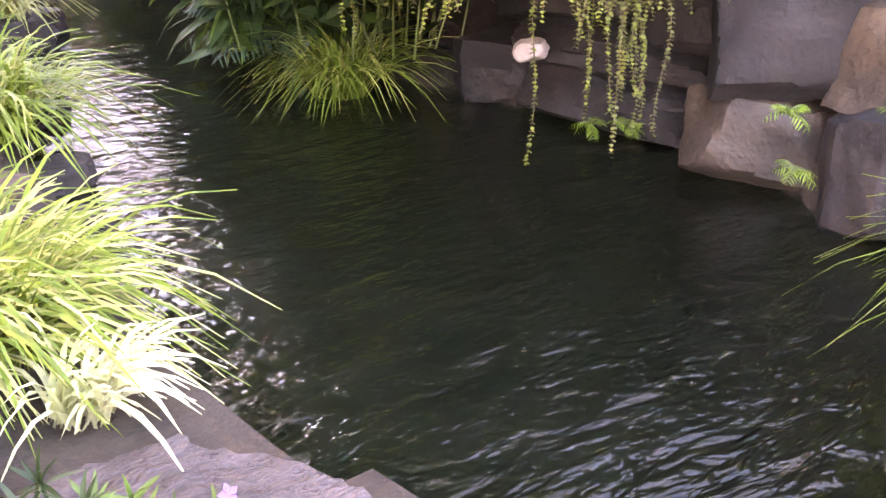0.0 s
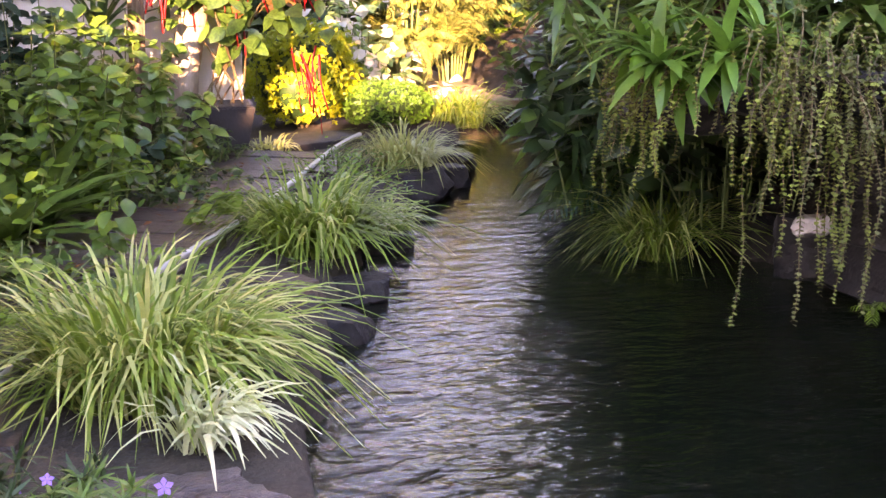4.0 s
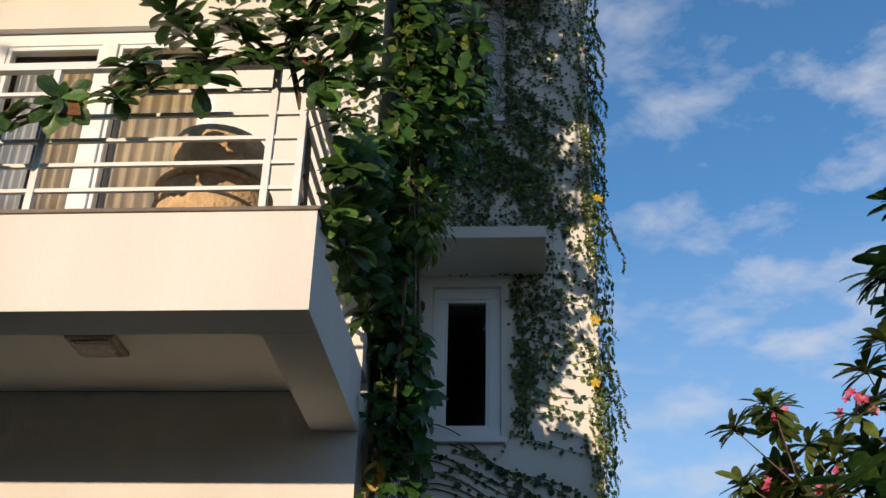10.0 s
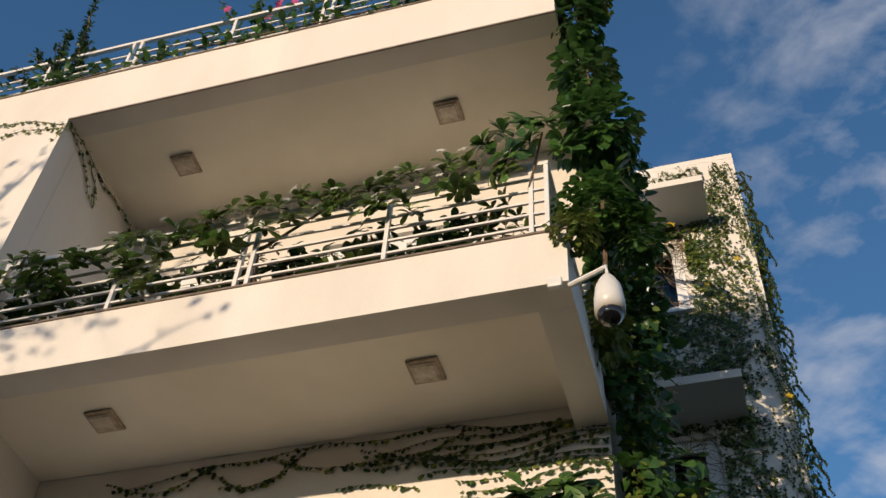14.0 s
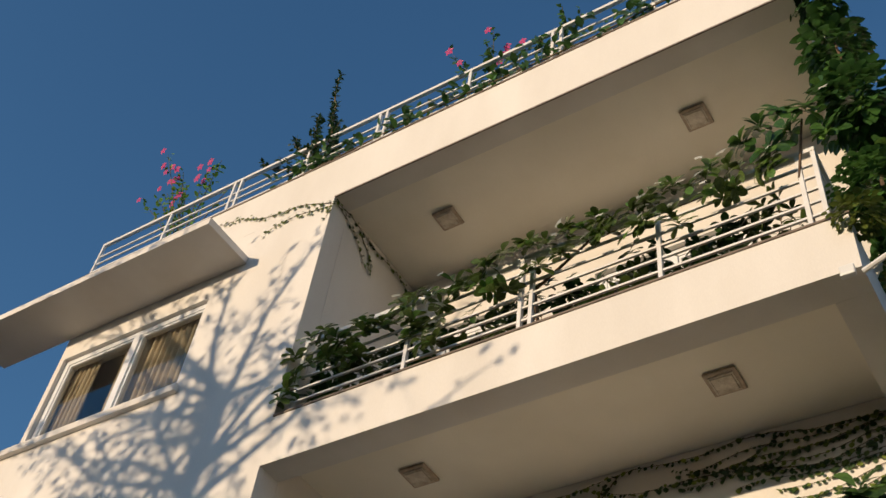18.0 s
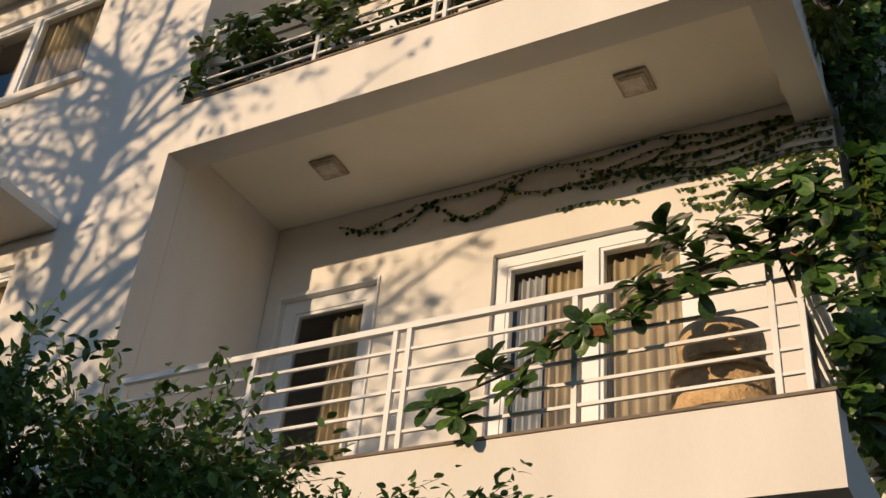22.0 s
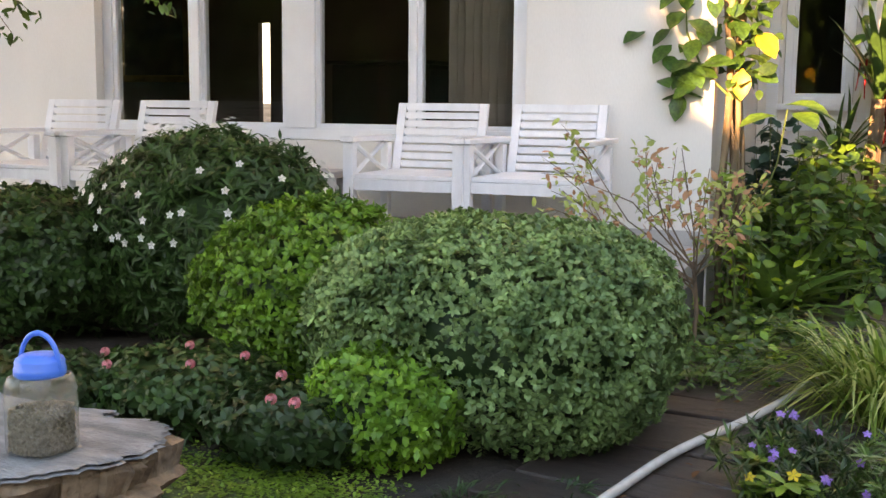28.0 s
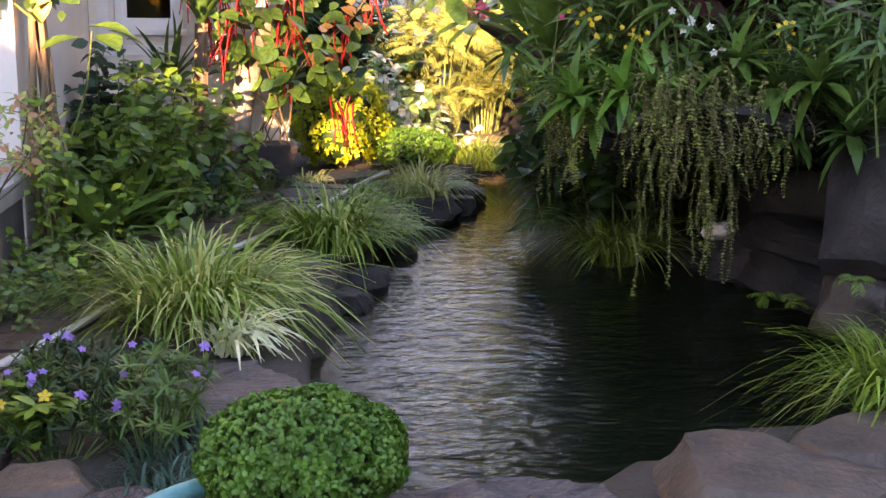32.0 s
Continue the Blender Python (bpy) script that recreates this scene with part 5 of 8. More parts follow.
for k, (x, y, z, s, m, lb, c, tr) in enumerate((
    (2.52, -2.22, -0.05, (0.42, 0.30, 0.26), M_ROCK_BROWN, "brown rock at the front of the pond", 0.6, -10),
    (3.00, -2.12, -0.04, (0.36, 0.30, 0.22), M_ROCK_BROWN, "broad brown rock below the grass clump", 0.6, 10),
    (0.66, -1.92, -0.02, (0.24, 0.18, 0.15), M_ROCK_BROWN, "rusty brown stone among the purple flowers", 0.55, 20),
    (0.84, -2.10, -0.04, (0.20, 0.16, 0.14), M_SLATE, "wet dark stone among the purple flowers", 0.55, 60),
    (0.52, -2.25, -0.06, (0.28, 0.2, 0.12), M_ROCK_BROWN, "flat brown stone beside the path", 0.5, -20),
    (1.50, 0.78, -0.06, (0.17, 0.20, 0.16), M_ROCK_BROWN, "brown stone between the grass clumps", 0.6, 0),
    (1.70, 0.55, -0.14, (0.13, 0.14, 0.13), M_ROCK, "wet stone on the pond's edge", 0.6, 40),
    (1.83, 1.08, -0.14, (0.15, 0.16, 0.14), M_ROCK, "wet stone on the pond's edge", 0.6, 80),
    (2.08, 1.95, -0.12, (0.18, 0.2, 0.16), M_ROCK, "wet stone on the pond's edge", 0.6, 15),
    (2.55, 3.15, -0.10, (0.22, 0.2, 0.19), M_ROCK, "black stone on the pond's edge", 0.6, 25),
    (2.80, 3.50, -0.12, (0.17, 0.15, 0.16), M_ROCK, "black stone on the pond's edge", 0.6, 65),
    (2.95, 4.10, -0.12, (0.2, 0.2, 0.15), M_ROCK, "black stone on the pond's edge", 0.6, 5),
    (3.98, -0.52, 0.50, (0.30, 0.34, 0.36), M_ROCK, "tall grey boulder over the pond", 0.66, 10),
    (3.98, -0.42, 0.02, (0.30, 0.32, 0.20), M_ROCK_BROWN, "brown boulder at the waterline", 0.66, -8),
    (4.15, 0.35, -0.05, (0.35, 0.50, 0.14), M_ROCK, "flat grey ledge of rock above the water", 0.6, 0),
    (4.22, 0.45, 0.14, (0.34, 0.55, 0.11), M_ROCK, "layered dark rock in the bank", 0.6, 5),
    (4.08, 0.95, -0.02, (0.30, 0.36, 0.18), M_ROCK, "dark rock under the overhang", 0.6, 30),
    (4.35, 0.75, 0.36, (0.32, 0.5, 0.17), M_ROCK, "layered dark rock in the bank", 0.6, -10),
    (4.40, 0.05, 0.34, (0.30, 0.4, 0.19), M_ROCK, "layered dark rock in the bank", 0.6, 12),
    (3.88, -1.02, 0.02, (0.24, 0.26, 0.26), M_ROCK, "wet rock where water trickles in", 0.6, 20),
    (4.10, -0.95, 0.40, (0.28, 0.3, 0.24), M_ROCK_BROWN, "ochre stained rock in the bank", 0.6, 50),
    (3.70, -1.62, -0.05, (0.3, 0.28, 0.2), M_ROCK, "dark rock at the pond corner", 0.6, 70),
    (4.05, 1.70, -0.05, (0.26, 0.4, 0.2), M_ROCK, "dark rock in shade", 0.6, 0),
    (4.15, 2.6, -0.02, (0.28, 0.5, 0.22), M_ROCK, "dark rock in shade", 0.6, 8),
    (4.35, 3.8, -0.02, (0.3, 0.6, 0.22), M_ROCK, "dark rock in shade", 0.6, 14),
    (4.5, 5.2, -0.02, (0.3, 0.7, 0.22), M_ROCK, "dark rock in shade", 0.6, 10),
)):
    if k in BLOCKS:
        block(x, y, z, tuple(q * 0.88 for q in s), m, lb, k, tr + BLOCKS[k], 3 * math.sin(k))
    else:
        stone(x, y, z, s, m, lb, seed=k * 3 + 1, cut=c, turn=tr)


def slab(name, label, outline, z0, z1, mat, seed, group="pond rocks", parent=None, ridge=1.0, jag=0.02):
    """A flat natural slab: an irregular outline, a ridged top and a layered broken edge."""
    rng = np.random.default_rng(seed)
    o = np.array(outline, float)
    c = o.mean(0)
    ring = []
    for a, b in zip(o, np.roll(o, -1, 0)):
        for t in np.linspace(0, 1, 9)[:-1]:
            ring.append(a + (b - a) * t + rng.normal(0, 0.008, 2))
    ring = np.array(ring)
    bm = bmesh.new()
    rows = []
    levels = [(0.0, 0.88), (0.25, 0.98), (0.32, 0.93), (0.55, 1.02), (0.62, 0.96), (0.9, 1.0), (1.0, 0.965)] + [(1.0, k) for k in (0.85, 0.7, 0.55, 0.4, 0.25, 0.1)]
    for h, k in levels:
        row = []
        for p in ring:
            q = c + (p - c) * (k + (jag * noise.noise(Vector((p[0] * 9, p[1] * 9, h * 7 + seed))) if h < 1 else 0))
            zz = z0 + (z1 - z0) * h
            if h >= 1:
                w = Vector((q[0] * 7.0 + q[1] * 6.0 + seed, q[1] * 5.0 - q[0] * 3.0, 0.0))
                zz += ridge * (0.022 * noise.noise(w) + 0.010 * noise.noise(w * 3.3) - 0.02 * (q[1] - c[1]))
            row.append(bm.verts.new((q[0], q[1], zz)))
        rows.append(row)
    m = len(ring)
    for a, b in zip(rows, rows[1:]):
        for i in range(m):
            bm.faces.new((a[i], a[(i + 1) % m], b[(i + 1) % m], b[i]))
    bm.faces.new(rows[-1])
    bm.normal_update()
    for e in bm.edges:
        e.smooth = e.calc_face_angle(0.0) < radians(30)
    if parent is not None:
        return part(name, bm, mat, parent, label, True)
    return tagged(part(name, bm, mat, smooth=True), label, "rock", group)


slab("slate_slab", "flat purplish slate slab at the water's edge", [(0.80, -1.00), (1.00, -0.88), (1.22, -0.93), (1.34, -1.10), (1.42, -1.35), (1.50, -1.62), (1.28, -1.72), (1.00, -1.55), (0.84, -1.30)], -0.16, 0.045, M_SLATE, 3)
slab("front_slab", "long flat grey slab along the front of the pond", [(1.55, -2.12), (1.95, -2.06), (2.12, -2.16), (2.10, -2.42), (1.70, -2.50), (1.50, -2.35)], -0.2, 0.035, M_SLATE, 5)
stone(3.54, 0.38, 0.235, (0.11, 0.07, 0.055), material("pale_stone", (0.55, 0.46, 0.40), 0.7, (0.42, 0.34, 0.29), 8, 50, 0.4), "pale rounded stone lying on the ledge", 77, 0.7, 30)

# ---- the pond side: grasses and flowers ----
tuft(0.98, -0.20, 0.0, 0.60, 0.60, 1000, L_GRASS, "large clump of arching variegated grass over the water", 0.40, 1, 0.40, None, 0.0068)
tuft(1.14, -0.68, 0.02, 0.24, 0.32, 110, L_STRIPED, "small clump of white striped grass by the slate slab", 0.0, 2, 0.28, -0.35, 0.008, 0.7)
tuft(1.68, 1.42, 0.0, 0.50, 0.56, 560, L_GRASS, "clump of fresh green grass on the pond bank", 0.12, 3, 0.40, None, 0.007)
tuft(2.50, 3.42, 0.0, 0.50, 0.46, 360, L_GRASS_PALE, "clump of pale dry striped grass on the bank", 0.0, 4, 0.35)
tuft(3.42, 5.75, -0.05, 0.55, 0.55, 460, L_GRASS, "sunlit yellow-green grass at the water", 0.1, 5, 0.45)
tuft(2.05, 1.75, 0.0, 0.34, 0.26, 150, L_GRASS, "small grass tuft on the bank", 0.2, 6)
tuft(3.36, 1.42, -0.12, 0.46, 0.56, 440, L_GRASS, "clump of grass on the shaded bank beneath trailing plants", 0.25, 7, 0.30, math.pi, 0.0055)
tuft(3.24, -1.72, 0.02, 0.36, 0.48, 460, L_GRASS, "bright green grass clump behind the front rocks", 0.1, 8, 0.36, math.pi, 0.0055)
tuft(2.60, 6.3, 0.0, 0.4, 0.3, 160, L_GRASS_PALE, "pale grass at the foot of the yellow shrub", 0.0, 9)
tuft(1.72, 4.25, 0.0, 0.36, 0.2, 110, L_GRASS_PALE, "white striped ground cover by the pot", 0.0, 10)
tuft(1.05, 3.3, 0.0, 0.4, 0.2, 130, L_GRASS_PALE, "white striped ground cover beside the path", 0.0, 12)
shrub("box_ball", "clipped bright green box ball by the pond", (1.33, -2.18, 0.03), (0.25, 0.25, 0.15), 5200, 0.013, L_BOX, ROUND, 6, 3, 0.08, category="shrub", spray=0.8)
shrub("round_shrub", "low round green shrub beside the path", (2.74, 5.35, 0.0), (0.36, 0.32, 0.19), 900, 0.03, L_BOX, DIAMOND, 6, 4, 0.1)
tuft(1.10, -1.78, 0.0, 0.30, 0.17, 420, L_BLUE, "dark fine-leaved mondo grass beside the stones", 0.0, 14, 0.8, None, 0.003)
tuft(1.00, -2.05, 0.0, 0.22, 0.15, 260, L_BLUE, "dark fine-leaved mondo grass tuft", 0.0, 15, 0.8, None, 0.003)
for k, (x, y, s) in enumerate(((0.55, -1.40, 0.16), (0.75, -1.22, 0.18), (0.92, -1.62, 0.17), (0.66, -1.66, 0.15), (0.90, -1.32, 0.15), (0.58, -1.10, 0.12))):
    rng = np.random.default_rng(200 + k)
    g = thing("purple_flower_plant", "low plant with narrow leaves and violet flowers", "flower", (x, y, 0.0), "violet flowers")
    c = np.stack([rng.normal(0, s * 0.5, 34), rng.normal(0, s * 0.5, 34), rng.uniform(0.05, 0.19, 34)], -1)
    P, W, U = rosettes(c, rng.normal(0, 0.3, (34, 3)) + (0, 0, 1), 15, 0.05, rng, 0.35, 0.5)
    leaf_mesh("leaves", SWORD, P, W, U, rng.uniform(0.04, 0.075, len(P)), L_DARK if k % 2 else L_MID, g, widths=np.full(len(P), 1.7))
    bm = bmesh.new()
    for q in c:
        rod(bm, [(q[0] * 0.4, q[1] * 0.4, -0.02), tuple(q)], 0.003, 4, 0.002)
    tagged(part("stem", bm, M_GREENSTEM, g), kind="stuff")
    blossoms(g, c[:7] + (0, 0, 0.06), np.tile((0.15, -0.6, 0.75), (7, 1)) + rng.normal(0, 0.25, (7, 3)), P_PURPLE, 3 if k != 3 else 6, 0.017, rng)
yl = thing("yellow_flower_plant", "small plant with yellow and cream flowers", "flower", (0.60, -1.62, 0.0))
rng = np.random.default_rng(5)
c = np.stack([rng.normal(0, 0.06, 12), rng.normal(0, 0.06, 12), rng.uniform(0.06, 0.18, 12)], -1)
P, W, U = rosettes(c, np.tile((0, 0, 1.0), (12, 1)), 8, 0.05, rng, 0.3)
leaf_mesh("leaves", OVAL, P, W, U, rng.uniform(0.05, 0.08, len(P)), L_LIGHT, yl)
blossoms(yl, c + (0, -0.02, 0.06), np.tile((0, -0.7, 0.7), (12, 1)), P_YELLOW, 2, 0.019, rng)

# ---- shrubs before the terrace ----
shrub("grey_green_shrub", "large clipped grey-green shrub with small rounded leaves", (-0.47, -0.93, 0.0), (0.68, 0.60, 0.41), 11500, 0.0255, L_GREY, OVAL, 6, 21, 0.05, squash=0.74, spray=0.6)
shrub("light_green_shrub", "rounded light green shrub of soft leaves", (-1.42, -0.55, 0.0), (0.54, 0.42, 0.405), 3400, 0.036, L_FRESH, DIAMOND, 7, 22, 0.16)
shrub("low_lime_shrub", "small yellow-green shrub at the foot of the big one", (-0.70, -1.50, 0.0), (0.28, 0.20, 0.20), 1300, 0.034, L_FRESH, DIAMOND, 6, 23, 0.2)
shrub("white_flower_shrub", "dark shrub dotted with small white flowers", (-2.28, 0.0, 0.0), (0.76, 0.46, 0.55), 3600, 0.062, L_SHRUB, NARROW, 7, 24, 0.10, flowers=(P_WHITE, 120, 0.024))
shrub("dark_shrub", "dense dark green shrub below the terrace", (-3.25, -0.35, 0.0), (0.62, 0.50, 0.41), 2600, 0.040, L_SHRUB, OVAL, 6, 25, 0.16)
shrub("dark_shrub", "dense dark green shrub at the end of the terrace", (-4.3, -0.35, 0.0), (0.65, 0.5, 0.40), 1100, 0.045, L_DARK, OVAL, 6, 26, 0.16)
shrub("dark_shrub", "dense dark green shrub further along the terrace", (-5.5, -0.4, 0.0), (0.7, 0.5, 0.42), 900, 0.05, L_DARK, OVAL, 6, 27, 0.16)
shrub("rose_shrub", "low dark shrub with pink flowers", (-1.55, -1.35, 0.0), (0.42, 0.30, 0.15), 900, 0.038, L_SHRUB, OVAL, 6, 28, 0.2)
shrub("rose_shrub", "low dark shrub with two pink roses", (-0.98, -1.62, 0.0), (0.30, 0.22, 0.14), 480, 0.038, L_DARK, OVAL, 6, 29, 0.2)
shrub("rose_shrub", "low dark shrub by the stone table", (-2.15, -1.5, 0.0), (0.40, 0.30, 0.13), 500, 0.04, L_DARK, OVAL, 6, 30, 0.2)
ms = core("moss_patch", (-1.0, -1.95, -0.01), (0.36, 0.24, 0.03), M_MOSS, None, 5, 0.3)
tagged(ms, "flat bright moss on the ground by the stone table", "moss", kind="stuff")
for k, (x, y) in enumerate(((-1.45, -1.75), (-1.3, -1.95), (-0.3, -1.75), (-0.05, -1.62))):
    tuft(x, y, 0.0, 0.16, 0.12, 90, L_DARK, "small dark grass tuft on the soil", 0.0, 40 + k, 0.7, None, 0.004)

# stone table with the feed jar
table = thing("stone_table", "low table of one pale slate slab with a rough brown edge", "table", (-1.15, -2.95, 0.0))
outline = [(0.11, -0.29), (0.23, -0.26), (0.35, -0.11), (0.43, 0.0), (0.47, 0.09), (0.45, 0.20), (0.39, 0.30), (0.35, 0.31), (0.25, 0.28), (0.21, 0.31), (0.20, 0.35), (0.12, 0.34), (-0.13, 0.36), (-0.28, 0.40), (-0.44, 0.41), (-0.50, 0.46), (-0.65, 0.46), (-0.85, 0.36), (-0.86, -0.25), (-0.40, -0.44)]
slab("top", "", outline, 0.425, 0.447, M_TABLE, 11, parent=table, ridge=0.22, jag=0.006)
slab("rough_edge", "rough broken brown edge", [(x * 0.985, y * 0.97) for x, y in outline], 0.22, 0.432, M_TABLE_EDGE, 12, parent=table, ridge=0.1, jag=0.16)
for lx in (-0.5, 0.12):
    ob = part("foot", boxes((lx - 0.12, lx + 0.12, -0.18, 0.18, -0.03, 0.26), bevel=0.03), M_ROCK_BROWN, table)
back = stone(-2.05, -2.35, 0.25, (0.35, 0.25, 0.30), M_ROCK, "grey boulder behind the stone table", 91, 0.6, 10)

jar = thing("feed_jar", "clear plastic jar half full of fish feed with a blue lid", "jar", (-0.885, -2.93, 0.447))


def lathe(profile, sides=36, square=0.0):
    """A turned shape; square above zero flattens four sides of it."""
    bm = bmesh.new()
    rings = []
    for r, z in profile:
        ring = []
        for k in range(sides):
            c, d = math.cos(2 * math.pi * k / sides), math.sin(2 * math.pi * k / sides)
            f = (1 - square) + square / (abs(c) ** 5 + abs(d) ** 5) ** 0.2
            ring.append(bm.verts.new((r * c * f, r * d * f, z)))
        rings.append(ring)
    for a, b in zip(rings, rings[1:]):
        for k in range(sides):
            bm.faces.new((a[k], a[(k + 1) % sides], b[(k + 1) % sides], b[k]))
    bm.faces.new(rings[0][::-1])
    bm.faces.new(rings[-1])
    return bm


part("body", lathe([(0.058, 0.0), (0.064, 0.005), (0.0655, 0.02), (0.0655, 0.105), (0.063, 0.11), (0.0655, 0.115), (0.0645, 0.132), (0.058, 0.146), (0.052, 0.152)], 48, 0.8), M_JAR, jar, "clear squarish body", True).visible_shadow = False
feed_rng = np.random.default_rng(31)
fa, fz = feed_rng.uniform(0, 2 * math.pi, 900), np.sqrt(feed_rng.uniform(0, 1, 900))
fc, fs = np.cos(fa), np.sin(fa)
fr = np.where(np.arange(900) < 620, 0.0575, 0.0575 * fz) * (0.2 + 0.8 / (np.abs(fc) ** 5 + np.abs(fs) ** 5) ** 0.2)
fh = np.where(np.arange(900) < 620, feed_rng.uniform(0.006, 0.078, 900), 0.080 + 0.012 * (1 - fz ** 2) + 0.004 * np.sin(fa * 2))
ball = bmesh.new()
bmesh.ops.create_icosphere(ball, subdivisions=1, radius=1)
pellet = (np.array([tuple(v.co) for v in ball.verts]), [tuple(v.index for v in f.verts) for f in ball.faces])
ball.free()
tagged(leaf_mesh("feed_pellet", pellet, np.stack([fr * fc, fr * fs, fh], -1), np.tile((0, 1.0, 0), (900, 1)), np.tile((0, 0, 1.0), (900, 1)), feed_rng.uniform(0.0032, 0.0042, 900), M_PELLETS, jar), kind="stuff")
part("feed", lathe([(0.053, 0.004), (0.0555, 0.008), (0.0555, 0.076), (0.03, 0.084), (0.01, 0.086)], 48, 0.8), M_PELLETS, jar, "brown feed pellets", True)
lid = part("lid", lathe([(0.053, 0.148), (0.0555, 0.150), (0.0555, 0.163), (0.053, 0.166), (0.053, 0.176), (0.050, 0.181), (0.044, 0.182), (0.042, 0.187), (0.02, 0.189)]), M_PLASTIC_BLUE, jar, "blue screw lid", True)
part("handle", rod(bmesh.new(), [(0.052 * math.cos(a), 0.0, 0.166 + 0.062 * math.sin(a)) for a in np.linspace(-0.1, math.pi + 0.1, 19)], 0.0055, 8), M_PLASTIC_BLUE, lid, "blue carrying loop")


jar.scale = (1.0, 1.0, 1.16)


def flower_heads(g, centers, r, mat):
    """Round heads of many small flowers, one mesh shared by all of them."""
    rng = np.random.default_rng(61)
    d = rand_dirs(26, rng)
    d = d[d[:, 2] > -0.3]
    ang = np.arange(5) * 2 * math.pi / 5
    V, F = [], []
    for q in d:
        a = unit(np.cross(q, np.array((0.3, 0.2, 0.93))))
        b = np.cross(q, a)
        for t in ang:
            y = math.cos(t) * a + math.sin(t) * b + 0.15 * q
            x = np.cross(y, q)
            o = len(V)
            V += [tuple(0.72 * q + 0.42 * (v[0] * x + v[1] * y + v[2] * q)) for v in PETAL[0]]
            F += [tuple(i + o for i in f) for f in PETAL[1]]
    big_leaves(g, (np.array(V), F), np.array(centers), np.tile((0, 1.0, 0.2), (len(centers), 1)), np.tile((0, -0.3, 1.0), (len(centers), 1)), r, mat, "flower_head")


roses = bpy.data.objects["rose_shrub"]
flower_heads(roses, np.array([(-1.80, -1.52, 0.29), (-1.67, -1.68, 0.29), (-1.50, -1.42, 0.32), (-1.38, -1.60, 0.30), (-1.25, -1.45, 0.31)]) - np.array(roses.location), 0.021, P_ROSE)
roses = bpy.data.objects["rose_shrub.001"]
flower_heads(roses, np.array([(-1.01, -1.62, 0.30), (-0.95, -1.80, 0.27), (-0.86, -1.81, 0.27)]) - np.array(roses.location), 0.023, P_ROSE)
moss_rng = np.random.default_rng(71)
mx, my = moss_rng.normal(0, 1, 4200), moss_rng.normal(0, 1, 4200)
mp_ = np.stack([-0.92 + 0.24 * mx, -1.86 + 0.13 * my - 0.1 * mx * 0.24, np.full(4200, 0.015) + 0.02 * moss_rng.uniform(0, 1, 4200)], -1)
mk = (np.abs(mx) < 1.9) & (np.abs(my) < 1.9)
ml = leaf_mesh("ground_moss", ROUND, mp_[mk], moss_rng.normal(0, 1, (mk.sum(), 3)) * (1, 1, 0.3), np.tile((0, 0, 1.0), (mk.sum(), 1)), moss_rng.uniform(0.008, 0.018, mk.sum()), L_LIGHT)
tagged(ml, "carpet of tiny bright green leaves on the soil", "moss", kind="stuff")
fl_rng = np.random.default_rng(72)
fp = np.stack([fl_rng.uniform(-0.3, 1.7, 90), np.zeros(90), np.full(90, 0.036)], -1)
fp[:, 1] = np.interp(fp[:, 0], cl[:, 0], cl[:, 1]) + fl_rng.normal(0, 0.25, 90)
fl = leaf_mesh("fallen_leaf", OVAL, fp, fl_rng.normal(0, 1, (90, 3)) * (1, 1, 0.1), np.tile((0, 0, 1.0), (90, 1)) + fl_rng.normal(0, 0.2, (90, 3)), fl_rng.uniform(0.02, 0.05, 90), L_BROWN)
tagged(fl, "small dry brown leaves scattered over the path", "leaves", kind="stuff")

# ---- driftwood bonsai on the terrace ----
bon = thing("bonsai", "black twisted driftwood bonsai with small clouds of leaves", "bonsai", (-4.2, 0.35, 0.41))
bm = bmesh.new()
rod(bm, [(0.06, 0, -0.02), (0.05, 0, 0.19), (0.0, 0.02, 0.36), (-0.08, 0, 0.50), (-0.22, 0, 0.62), (-0.34, 0, 0.67)], 0.07, 9, 0.045)
rod(bm, [(-0.50, 0, 0.69), (-0.40, 0, 0.675), (-0.25, 0, 0.665), (-0.08, 0.0, 0.67), (0.04, 0, 0.71)], 0.045, 9, 0.03)
rod(bm, [(-0.16, 0, 0.66), (-0.05, 0, 0.76), (-0.02, 0, 0.84), (-0.08, 0, 0.90), (-0.16, 0, 0.97)], 0.03, 7, 0.010)
rod(bm, [(-0.20, 0, 0.70), (-0.35, 0, 0.74), (-0.44, 0, 0.90), (-0.36, 0, 1.02), (-0.50, 0, 1.10), (-0.54, 0, 1.22)], 0.016, 6, 0.006)
part("trunk", bm, M_DARKWOOD, bon, "black twisted trunk", True)
for q, (x, z, r) in enumerate(((-0.18, 1.0, 0.10), (-0.08, 0.98, 0.08), (-0.34, 0.86, 0.09), (-0.37, 1.04, 0.08), (-0.53, 1.17, 0.10), (-0.40, 0.82, 0.06))):
    rng = np.random.default_rng(300 + q)
    d = rand_dirs(180, rng)
    leaf_mesh("leaf_cloud", DIAMOND, np.array((x, 0, z)) + d * r * np.array((1.1, 1, 0.6)) * rng.uniform(0.5, 1, (180, 1)), d + 0.5 * rand_dirs(180, rng), d, 0.03, L_DARK, bon)

# ---- plants along the house ----
rng = np.random.default_rng(60)
vine = thing("climbing_vine", "broad-leaved climber with a woody stem at the house corner", "vine", (0.10, 1.66, 0.0))
bm = bmesh.new()
for k in range(5):
    a = k * 1.3
    pts = [(0.05 * math.cos(a + z * 1.1) + 0.02 * math.sin(z * 5 + k), 0.05 * math.sin(a + z * 1.1), z) for z in np.linspace(-0.05, 3.6, 22)]
    rod(bm, pts, 0.026 - 0.003 * k, 7, 0.016)
